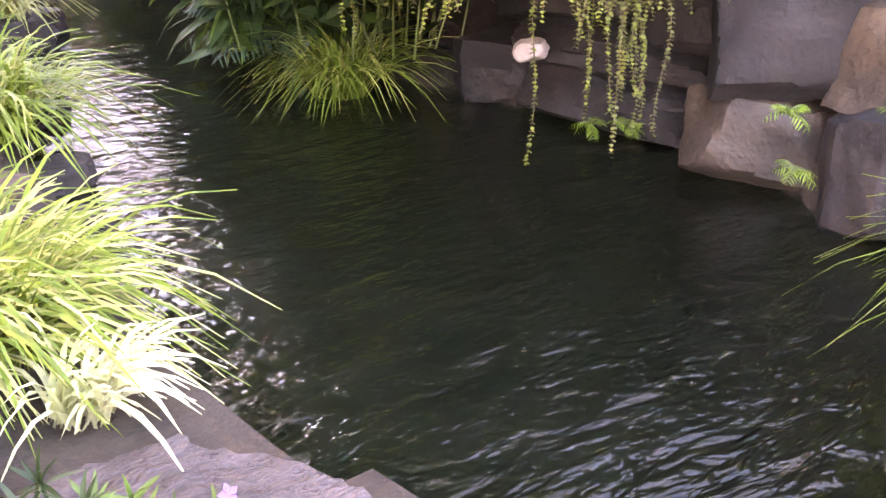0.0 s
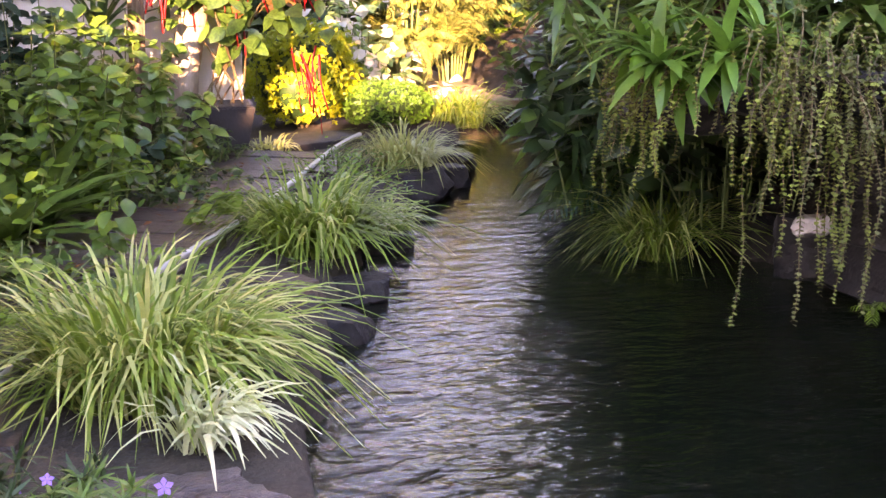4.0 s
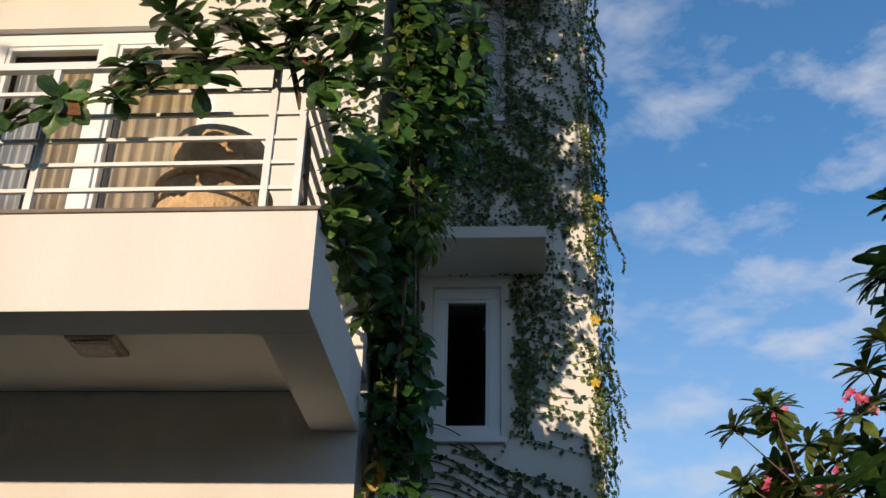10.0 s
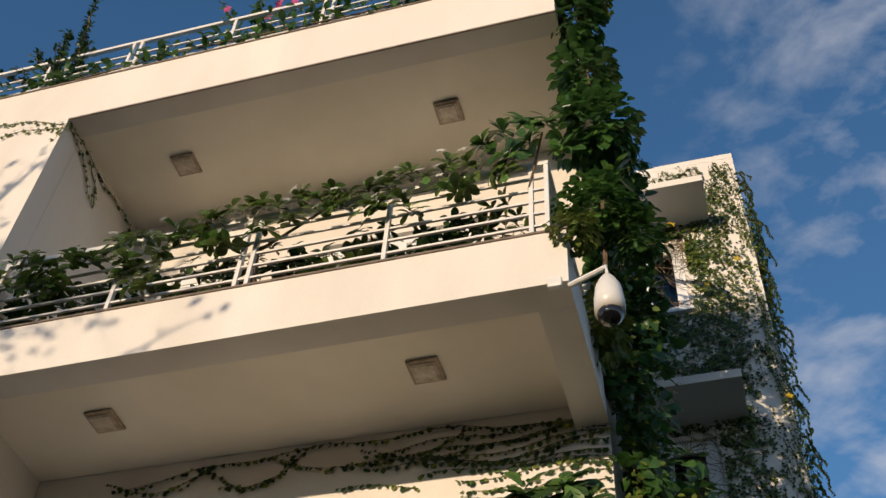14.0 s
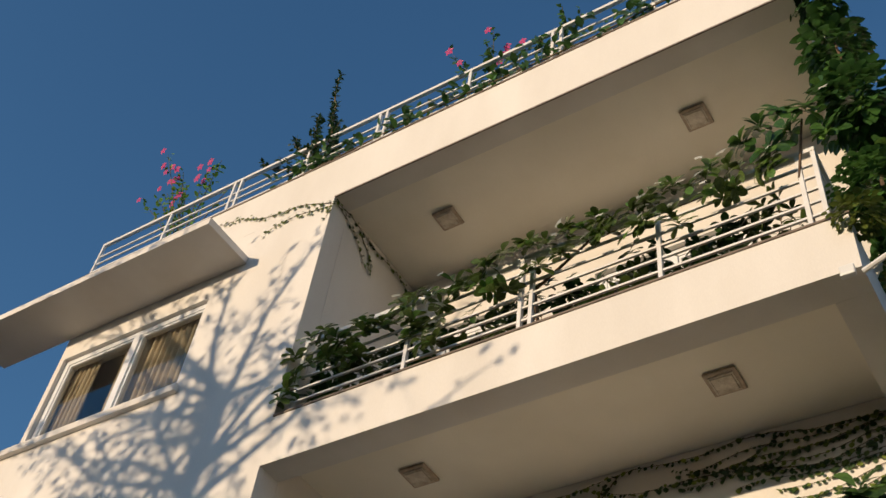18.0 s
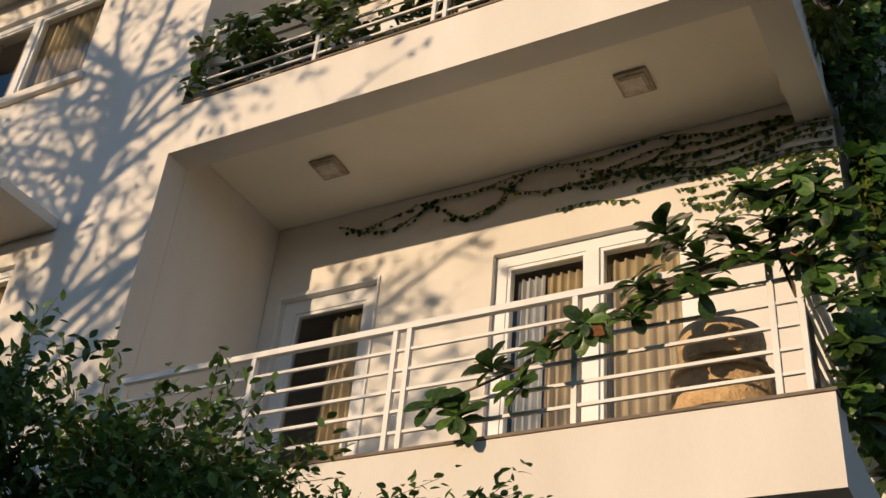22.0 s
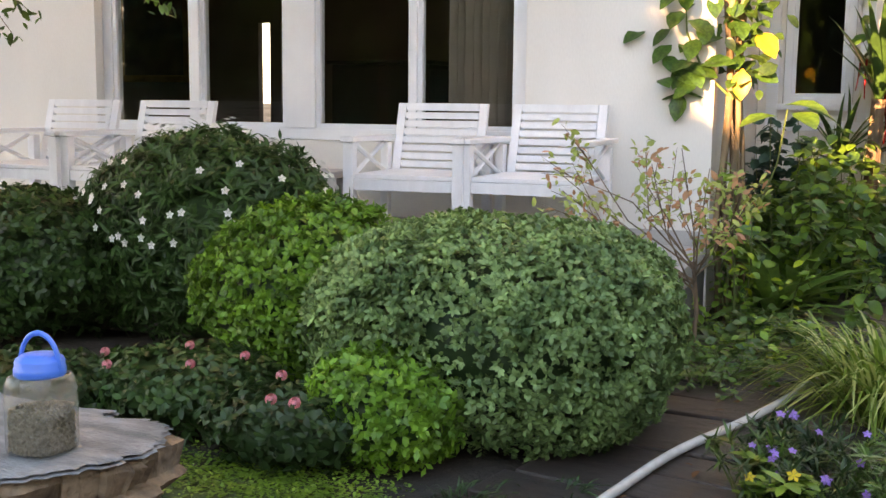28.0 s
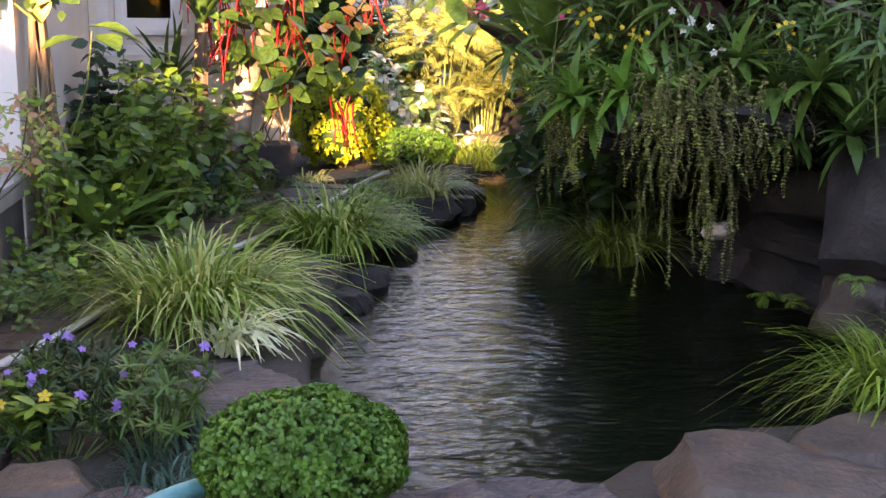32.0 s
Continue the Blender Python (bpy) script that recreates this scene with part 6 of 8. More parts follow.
for k in range(6):
    a = k
    rod(bm, [(0.04 * math.cos(a), 0.04 * math.sin(a), 0.9 + 0.1 * k), (0.10 + 0.03 * math.sin(k), -0.05, 0.55), (0.06 + 0.05 * k * 0.3, -0.02 * k, 0.02)], 0.007, 5, 0.005)
part("woody_stem", bm, M_VINE, vine, "brown fibrous intertwined stems", True)
for cnt, lo_z, hi_z, size, m in ((100, 1.4, 3.75, (0.08, 0.16), L_BIG), (110, 1.3, 3.7, (0.07, 0.13), L_RAIL), (40, 2.2, 3.7, (0.07, 0.12), L_MID)):
    p = np.stack([rng.normal(0.07, 0.085, cnt), rng.normal(-0.06, 0.05, cnt), rng.uniform(lo_z, hi_z, cnt)], -1)
    w = np.stack([rng.normal(0.25, 0.75, cnt), rng.normal(-0.5, 0.5, cnt), rng.uniform(-0.7, 0.25, cnt)], -1)
    big_leaves(vine, BROAD, p, w, np.tile((0.05, -0.4, 0.9), (cnt, 1)) + rng.normal(0, 0.3, (cnt, 3)), rng.uniform(*size, cnt), m)
side = np.stack([rng.normal(-0.27, 0.09, 30), rng.normal(-0.12, 0.04, 30), rng.uniform(1.25, 1.88, 30)], -1)
big_leaves(vine, BROAD, side, np.stack([rng.normal(-0.1, 0.8, 30), rng.normal(-0.5, 0.3, 30), rng.uniform(-0.7, 0.1, 30)], -1), np.tile((0.0, -0.6, 0.8), (30, 1)), rng.uniform(0.13, 0.19, 30), L_BIG)
part("side_shoot", rod(bmesh.new(), [(0, -0.04, 1.25), (-0.16, -0.1, 1.40), (-0.26, -0.12, 1.62), (-0.28, -0.12, 1.9)], 0.009, 6, 0.004), M_GREENSTEM, vine)
big_leaves(vine, BROAD, [(0.12, -0.08, 1.62), (0.05, -0.1, 1.42), (0.02, -0.08, 3.42)], [(0.5, -0.5, -0.5), (0.0, -0.4, -0.9), (-0.1, -0.3, -0.9)], [(0, -0.6, 0.8)] * 3, [0.19, 0.17, 0.19], L_YELLOW, "yellow_leaf")
lowl = np.array([(0.28, -0.1, 1.22), (0.34, -0.12, 1.18), (0.25, -0.15, 1.16), (0.38, -0.05, 1.20)])
big_leaves(vine, BROAD, lowl, [(0.8, -0.3, 0.1), (0.5, -0.8, -0.1), (-0.8, -0.5, 0.0), (0.9, 0.2, -0.1)], [(0, -0.2, 1)] * 4, [0.24, 0.22, 0.22, 0.2], L_BIG_LIGHT)
part("low_shoot", rod(bmesh.new(), [(0.15, -0.05, 0.6), (0.26, -0.1, 0.9), (0.30, -0.1, 1.2)], 0.007, 5, 0.004), M_GREENSTEM, vine)

# the dark creeper above, from the first balcony to the roof
crp = thing("corner_creeper", "dense dark creeper hanging down the house corner", "vine", (0.15, 1.9, 3.6))
n = 8200
z = rng.uniform(0.0, 7.7, n)
wid = np.clip((z + 0.6) / 3.0, 0.45, 1.0) * (0.16 + 0.13 * np.sin(z * 1.4 + 1) ** 2 + 0.18 * np.clip((z - 2.0) / 3, 0, 1) * np.clip((7.9 - z) / 1.0, 0.2, 1))
x = np.abs(rng.normal(0, 1, n)).clip(0, 1.9) * wid * np.where(z > 3.2, 0.62, 0.95) - 0.20 * np.clip(z / 1.2, 0.3, 1) * np.where((z > 1.9) & (z < 3.7), 0.45, 1.0)
y = np.where(x < -0.13, rng.uniform(-0.48, -0.36, n), rng.uniform(-0.45, 0.9, n) * np.clip((z + 0.8) / 3.0, 0.35, 1.0))
p = np.stack([x, y, z], -1)
w = np.stack([rng.normal(0.4, 0.6, n), rng.normal(-0.3, 0.6, n), rng.uniform(-1.0, 0.2, n)], -1)
u = np.tile((0.4, -0.6, 0.5), (n, 1)) + rng.normal(0, 0.35, (n, 3))
leaf_mesh("leaves", BROAD, p[:4600], w[:4600], u[:4600], rng.uniform(0.08, 0.17, 4600), L_BIG, crp)
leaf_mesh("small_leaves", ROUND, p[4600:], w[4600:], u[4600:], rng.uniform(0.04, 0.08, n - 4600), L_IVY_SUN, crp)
for k in range(3):
    part("stem", rod(bmesh.new(), [(0.02 + 0.05 * k + 0.04 * math.sin(q * 1.3 + k), -0.2 + 0.14 * k, q) for q in np.linspace(-0.3, 7.6, 24)], 0.013, 5, 0.006), M_STEM, crp)
for q, (cx, cy, cz, r, cnt) in enumerate(((0.10, 0.1, 7.55, 0.26, 420), (0.30, 0.5, 8.35, 0.26, 420), (0.20, 0.7, 10.75, 0.26, 420), (0.25, 0.3, 9.6, 0.25, 380), (0.05, 0.02, 11.35, 0.26, 320), (0.30, 0.6, 6.3, 0.28, 420), (0.30, 0.4, 5.0, 0.24, 300))):
    d = rand_dirs(cnt, rng)
    leaf_mesh("leaf_mass", ROUND if q % 2 else OVAL, np.array((cx - 0.15, cy - 1.0 if q in (0, 4) else cy - 0.6, cz - 3.6)) + d * r * rng.uniform(0.3, 1, (cnt, 1)) * np.array((0.8, 1, 1.3)), d + np.array((0, 0, -0.6)), d + np.array((0, -0.3, 0.6)), rng.uniform(0.05, 0.09, cnt), (L_IVY_SUN, L_BIG, L_IVY_SUN, L_DARK)[q % 4], crp)


def wall_creeper(name, label, to_world, runs, rng, mats, leaf, gap, offset=0.03, clear=(), stem=0.004, bare=0.0, stray=0.022):
    """Ivy on a wall: thin stems that wander over it, leaves lying along them. runs: lists of (u, v) points on the wall."""
    g = thing(name, label, "ivy", to_world(*runs[0][0], 0.0))
    o = np.array(g.location)
    bm, P, W, U, S = bmesh.new(), [], [], [], []
    for r in runs:
        r = np.array(r, float)
        t = np.concatenate([[0], np.cumsum(np.linalg.norm(np.diff(r, axis=0), axis=1))])
        m = max(3, int(t[-1] / gap))
        q = np.linspace(0, t[-1], m)
        uv = np.stack([np.interp(q, t, r[:, 0]), np.interp(q, t, r[:, 1])], -1)
        uv[:, 1] += 0.03 * np.sin(q * 6 + r[0, 0] * 9)
        line = [Vector(to_world(a, b, 0.008)) - Vector(o) for a, b in uv[:: max(1, m // 14)]]
        if len(line) > 1:
            rod(bm, line, stem, 4, stem * 0.5)
        sparse = 0.8 if rng.uniform() < bare else 0.0
        for a, b in uv + rng.normal(0, stray, uv.shape):
            if rng.uniform() < sparse or any(h[0] - 0.06 < a < h[1] + 0.05 and h[2] - 0.06 < b < h[3] + 0.08 for h in clear):
                continue
            P.append(np.array(to_world(a, b, offset * rng.uniform(0.4, 1.5))) - o)
            W.append(np.array(to_world(a + rng.normal(0, 0.5), b - rng.uniform(0.2, 1.0), offset + 0.1)) - o - P[-1])
            U.append(np.array(to_world(a + rng.normal(0, 0.3), b + 0.6 + rng.normal(0, 0.3), 1.0)) - np.array(to_world(a, b, 0.0)))
            S.append(leaf * rng.uniform(0.55, 1.25))
    P, W, U, S = (np.array(v) for v in (P, W, U, S))
    pick = rng.integers(0, len(mats), len(P))
    for i, m in enumerate(mats):
        leaf_mesh("leaves" if i == 0 else "young_leaves", ROUND, P[pick == i], W[pick == i], U[pick == i], S[pick == i], m, g)
    tagged(part("stem", bm, M_STEM, g), kind="stuff")
    return g


def front(y):
    return lambda u, v, d: (u, y - d, v)


runs = []
for k in range(360):
    z = rng.uniform(6.3, 13.6)
    x = rng.uniform(0.05, 1.0)
    pts = [(x, z)]
    for q in range(int(rng.integers(4, 10))):
        x, z = x + rng.uniform(-0.08, 0.24), z + rng.uniform(-0.26, 0.14)
        if not 0.03 < x < 1.54 - 0.45 * rng.uniform() ** 2 or z > 13.65 or z < 6.0:
            break
        pts.append((x, z))
    if len(pts) > 1:
        runs.append(pts)
for k in range(46):
    x, z = 0.80 + abs(rng.normal(0, 0.13)), rng.uniform(4.75, 6.1)
    runs.append([(x, z), (x + 0.05, z - 0.15), (x + rng.normal(0.04, 0.06), z - 0.34)])
for k in range(15):
    x, z = rng.uniform(0.85, 1.1), 6.05 - 0.11 * k
    runs.append([(x, z), (x + 0.25, z - 0.03 + rng.normal(0, 0.03)), (min(1.53, x + rng.uniform(0.4, 0.7)), z - 0.10 + rng.normal(0, 0.04))])
wall_creeper("tower_ivy", "ivy in thick patches over the tower wall and beside its window", front(4.49), runs, rng, (L_IVY, L_IVY_SUN), 0.043, 0.034, clear=TWIN)
runs = []
for k in range(17):
    z = 4.66 - 0.085 * k + rng.normal(0, 0.03)
    fall, end = rng.uniform(0.45, 0.85), rng.uniform(1.10, 1.50)
    runs.append([(0.03 + q * end, z - fall * (0.35 * q + 0.65 * q * q) + 0.03 * math.sin(5 * q + k)) for q in np.linspace(0, 1, 8)])
wall_creeper("tower_runners", "bare and leafy ivy stems running slantwise below the tower window", front(4.49), runs, rng, (L_IVY, L_IVY, L_IVY_SUN), 0.050, 0.030, 0.02, TWIN, 0.007, 0.5)
runs = []
for k in range(60):
    x, z = rng.uniform(1.42, 1.56), rng.uniform(4.2, 13.6)
    runs.append([(x, z), (min(1.57, x + 0.04), z - 0.25), (min(1.58, x + 0.06), z - rng.uniform(0.4, 0.9))])
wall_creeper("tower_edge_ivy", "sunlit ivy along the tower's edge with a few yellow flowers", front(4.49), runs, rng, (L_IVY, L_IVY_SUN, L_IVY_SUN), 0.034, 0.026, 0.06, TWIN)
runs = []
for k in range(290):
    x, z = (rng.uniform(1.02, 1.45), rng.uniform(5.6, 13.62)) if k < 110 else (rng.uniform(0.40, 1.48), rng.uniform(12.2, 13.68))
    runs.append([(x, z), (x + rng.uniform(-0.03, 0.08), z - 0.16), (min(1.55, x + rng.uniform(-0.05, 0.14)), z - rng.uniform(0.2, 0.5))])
# sunny side of the tower: half these leaves carry sunlight in their colour
wall_creeper("tower_fine_ivy", "fine ivy thinly over the sunlit side of the tower front, sunlight in its leaf colour", front(4.49), runs, rng, (L_IVY_SUN, L_IVY), 0.034, 0.032, 0.015, TWIN, 0.003)
runs = [[(y, z), (y + rng.uniform(-0.2, 0.4), z - 0.4), (y + rng.uniform(-0.2, 0.5), z - 1.0)] for y, z in zip(rng.uniform(4.5, 6.0, 110), rng.uniform(3.5, 13.5, 110))]
wall_creeper("tower_side_ivy", "ivy hanging on the tower's side", lambda u, v, d: (1.56 + d, u, v), runs, rng, (L_IVY, L_IVY_SUN), 0.06, 0.026, 0.10)
hang = []
for k in range(60):
    hang.append((1.50 + rng.uniform(0, 0.14), 4.46 + rng.uniform(-0.05, 0.4), rng.uniform(4.6, 13.5)))
strands("tower_trailers", "thin trailing shoots off the tower's edge", (0, 0, 0), hang, rng, rng.uniform(0.12, 0.55, 60), np.tile((1.0, -0.2, 0), (60, 1)) + rng.normal(0, 0.3, (60, 3)), (L_IVY_SUN, L_IVY_SUN), 0.024)
yf = thing("yellow_creeper_flowers", "scattered yellow flowers in the tower creeper", "flower", (1.52, 4.4, 5.0))
c = np.array([(0.06, -0.03, 1.72), (0.08, -0.05, 1.70), (-0.02, -0.02, -0.05), (-0.6, -0.05, 6.2), (-0.2, 0.0, 6.6), (-0.9, -0.1, 7.3), (0.02, 0, 4.4), (0.0, -0.05, 0.5)])
blossoms(yf, c, np.tile((0.2, -0.9, 0.1), (len(c), 1)), P_YELLOW, len(c), 0.05, rng)
# ivy on the side wall and the first floor
runs = [[(y, z), (y + rng.uniform(-0.3, 0.3), z + 0.5), (y + rng.uniform(-0.3, 0.3), z + 1.0)] for y, z in zip(rng.uniform(1.9, 4.4, 60), rng.uniform(2.9, 10.3, 60))]
wall_creeper("side_wall_ivy", "dark ivy over the shaded side wall", lambda u, v, d: (0.0 + d, u, v), runs, rng, (L_IVY,), 0.10, 0.035, 0.08)
runs = []
# one main vine under the slab, garlands that sag from it, and close rows fanning out from the house corner
runs.append([(-0.02, 7.05), (-0.5, 7.16), (-1.2, 7.24), (-2.0, 7.24), (-2.9, 7.22), (-3.5, 7.16), (-4.2, 7.08)])
for x0, x1, z0, sag in ((-0.3, -2.0, 7.16, 0.16), (-1.1, -2.7, 7.20, 0.20), (-0.05, -1.5, 7.02, 0.12), (-2.5, -3.4, 7.20, 0.26), (-3.3, -4.3, 7.16, 0.12)):
    runs.append([(x0 + (x1 - x0) * q, z0 - sag * math.sin(math.pi * q) - 0.04 * q) for q in np.linspace(0, 1, 9)])
for k in range(26):
    z = 7.12 - 0.062 * k
    reach = max(0.30, 2.05 - 0.115 * k + rng.normal(0, 0.12))
    runs.append([(-0.02 - reach * q, z + 0.035 * math.sin(4 * q + k) - 0.05 * q * (1 - q) - 0.02 * k * q * 0.3) for q in np.linspace(0, 1, 7)])
runs += [[(-2.6, 7.16), (-2.7, 7.0), (-2.95, 6.96), (-3.2, 6.97)], [(-3.4, 7.14), (-3.55, 6.98)], [(-1.5, 6.72), (-1.8, 6.75), (-2.15, 6.78)]]
wall_creeper("balcony_ivy", "ivy creeping in rows over the wall under the upper balcony", front(WALL_Y), runs, rng, (L_IVY, L_IVY, L_IVY_SUN), 0.050, 0.036, 0.015, stray=0.007)
wall_creeper("recess_ivy", "thin ivy along the top of the recess", lambda u, v, d: (-5.01 + d, u, v), [[(0.02, 10.58), (0.5, 10.6), (1.0, 10.58), (1.5, 10.5)], [(0.05, 10.55), (0.4, 10.45), (0.7, 10.2)], [(0.5, 10.58), (0.7, 10.4), (0.75, 10.15)]], rng, (L_IVY, L_IVY_SUN), 0.05, 0.03, 0.02)
wall_creeper("bay_ivy", "two thin runners of ivy across the bay wall", front(0.0), [[(-5.02, 10.56), (-5.5, 10.72), (-6.1, 10.88), (-6.9, 11.15)], [(-5.05, 10.52), (-5.5, 10.56), (-5.95, 10.55)], [(-5.03, 10.55), (-5.05, 10.3)]], rng, (L_IVY_SUN,), 0.045, 0.025, 0.015)

# plants on the balconies
OBOVATE = blade_shape(((0, 0.02), (0.25, 0.12), (0.5, 0.23), (0.75, 0.27), (0.92, 0.17), (1, 0.02)), 0.30, 0.2)


def balcony_plant(label, at, line, clusters, per, size, mat, rng, flowers=None, extra=()):
    """A broad-leaved plant trained along a railing: one bent stem and rosettes of leaves."""
    g = thing("balcony_plant", label, "plant", at)
    line = [Vector(p) - Vector(at) for p in line]
    part("stem", rod(bmesh.new(), line, 0.02, 6, 0.008), M_BARK, g)
    c = np.array(clusters) - np.array(at)
    ax = np.tile((-0.15, -0.75, 0.65), (len(c), 1)) + rng.normal(0, 0.3, (len(c), 3))
    P, W, U = rosettes(c, ax, per, size, rng, 0.25, 0.35)
    W = W + np.array((0, 0, 0.25)) * (rng.uniform(size=(len(P), 1)) < 0.6)
    pale = rng.uniform(size=len(P)) < 0.22
    for m, pick in ((mat, ~pale), (L_BIG_LIGHT, pale)):
        big_leaves(g, OBOVATE, P[pick], W[pick], U[pick], rng.uniform(0.6, 1.2, pick.sum()) * size, m)
    for m, cnt in extra:
        k = rng.choice(len(P), cnt, replace=False)
        big_leaves(g, BROAD, P[k], W[k] + np.array((0, -0.2, -0.5)), U[k], size * 0.9, m, "dead_leaf")
    if flowers:
        blossoms(g, c + rng.normal(0, 0.04, c.shape) + (0, -0.06, 0.0), ax, *flowers, rng)
    return g


rng = np.random.default_rng(90)
line = [(-0.12, 0.25, 4.0), (-0.10, 0.12, 4.5), (-0.22, -0.02, 5.0), (-0.5, -0.05, 4.9), (-1.0, -0.06, 4.75), (-1.5, -0.05, 4.5), (-2.2, -0.05, 4.3)]
clus = [(-0.22, -0.06, 5.22), (0.02, -0.05, 5.22), (-0.42, -0.08, 4.98), (-0.15, -0.08, 4.95), (-0.70, -0.08, 5.02), (-0.95, -0.1, 4.82), (-0.98, -0.1, 4.62), (-1.25, -0.1, 4.62), (-1.5, -0.1, 4.52), (-1.82, -0.1, 4.45), (-1.65, -0.08, 4.32), (-2.18, -0.1, 4.28), (-2.02, -0.08, 4.18), (-0.02, -0.02, 4.75), (0.08, 0.1, 5.05), (-0.6, -0.08, 4.75)]
balcony_plant("broad-leaved plant trained along the lower railing", (-0.12, 0.25, 3.96), line, clus + [(c[0] + 0.10, c[1] + 0.02, c[2] - 0.11) for c in clus[:6]] + [(c[0] - 0.08, c[1] - 0.03, c[2] + 0.10) for c in clus[:5]] + [(0.15, 0.2, 4.9), (0.05, 0.05, 4.6), (0.12, 0.3, 4.5), (-0.05, 0.0, 5.4)] + [(0.04 + 0.03 * math.sin(k * 2.0), 0.16 + 0.085 * k, 4.12 + 0.5 * (k * 0.618 % 1.0)) for k in range(15)], 17, 0.160, L_RAIL, rng, extra=((L_BROWN, 7),))
clus = []
for x in np.arange(-4.95, -0.35, 0.105):
    lean = 0.5 + 0.5 * math.sin(x * 4.3)
    if x < -3.2:
        clus += [(x + rng.normal(0, 0.05), -0.05, rng.uniform(7.72, 8.46)), (x + rng.normal(0, 0.05), 0.02, rng.uniform(7.95, 8.50))]
    else:
        clus.append((x + rng.normal(0, 0.04), -0.03, 8.44 + 0.09 * lean + rng.normal(0, 0.04)))
        if rng.uniform() < 0.75:
            clus.append((x + rng.normal(0, 0.05), -0.05, 8.30 - 0.30 * rng.uniform() * lean))
balcony_plant("flowering broad-leaved climber along the upper railing", (-2.5, 0.25, 7.45), [(-2.5, 0.25, 7.45), (-2.5, 0.10, 8.1), (-2.0, 0.09, 8.44), (-0.7, 0.09, 8.46)], clus, 11, 0.135, L_OLIVE, rng, flowers=(P_WHITE, 34, 0.05))
clus = [(-0.6, -0.05, 8.72), (0.2, 0.1, 8.7), (0.3, 0.2, 9.0), (0.05, 0.05, 9.15), (-0.3, 0.0, 9.0), (0.35, 0.3, 8.5), (-0.46, -0.06, 8.82), (-0.42, -0.06, 8.50), (-0.1, -0.05, 8.85), (-0.25, -0.05, 8.65), (0.0, 0.05, 8.6), (0.08, 0.0, 8.95)]
balcony_plant("broad-leaved plant at the corner of the upper balcony", (-0.25, 0.2, 7.45), [(-0.25, 0.2, 7.45), (-0.27, 0.05, 8.2), (-0.15, 0.0, 8.8)], clus, 18, 0.16, L_BIG, rng, flowers=(P_WHITE, 2, 0.05))
for x in (-3.1, -3.7, -2.2, -1.5):
    pt = thing("planter_box", "white planter box behind the upper railing", "planter", (x, 0.62, 7.44), "upper planters")
    part("box", boxes((-0.25, 0.25, -0.1, 0.1, 0.0, 0.42), bevel=0.01), M_WHITE, pt)
    part("soil", boxes((-0.23, 0.23, -0.08, 0.08, 0.42, 0.425)), M_SOIL, pt)
up_rng = np.random.default_rng(97)
for k, x in enumerate(np.arange(-4.75, -0.4, 0.42)):
    g = thing("balcony_shrub", "leafy potted shrub behind the upper railing", "plant", (x, 0.36, 7.44), "upper balcony shrubs")
    c = np.stack([up_rng.normal(0, 0.15, 26), up_rng.normal(0, 0.06, 26), up_rng.uniform(0.28, 0.92, 26)], -1)
    P, W, U = rosettes(c, up_rng.normal(0, 0.4, (26, 3)) + (0, -0.4, 0.8), 7, 0.08, up_rng, 0.3, 0.4)
    leaf_mesh("leaves", OBOVATE, P, W, U, up_rng.uniform(0.07, 0.14, len(P)), (L_BIG, L_OLIVE, L_DARK)[k % 3], g)
    bm = bmesh.new()
    for q in c[::3]:
        rod(bm, [(0, 0, 0.25), tuple(q)], 0.006, 4, 0.003)
    tagged(part("stem", bm, M_BARK, g), kind="stuff")
    part("pot", lathe([(0.10, 0.0), (0.13, 0.16), (0.14, 0.27), (0.12, 0.275)], 16), M_TERRACOTTA, g)
urn = thing("ochre_urn", "large textured ochre urn on the lower balcony", "urn", (-0.72, 0.72, 3.95))
part("body", lathe([(0.20, 0.0), (0.26, 0.08), (0.31, 0.30), (0.315, 0.48), (0.29, 0.60), (0.25, 0.66), (0.235, 0.69)]), M_URN, urn, "", True)
part("neck", lathe([(0.225, 0.69), (0.23, 0.72), (0.25, 0.78), (0.26, 0.86), (0.25, 0.93), (0.22, 0.935), (0.20, 0.88)]), M_URN, urn, "", True)
for zb, rb in ((0.60, 0.295), (0.69, 0.243)):
    part("band", lathe([(rb, zb), (rb + 0.018, zb + 0.008), (rb + 0.018, zb + 0.028), (rb - 0.01, zb + 0.036)]), M_URN, urn)
ccp = thing("corner_foliage", "mass of broad and small leaves round the upper balcony corner", "vine", (0.2, 0.3, 7.6))
part("stem", rod(bmesh.new(), [(0.0, 0.1, -0.3), (0.05, 0.05, 1.2), (0.0, 0.1, 2.6), (-0.1, 0.0, 4.2)], 0.018, 6, 0.008), M_BARK, ccp)
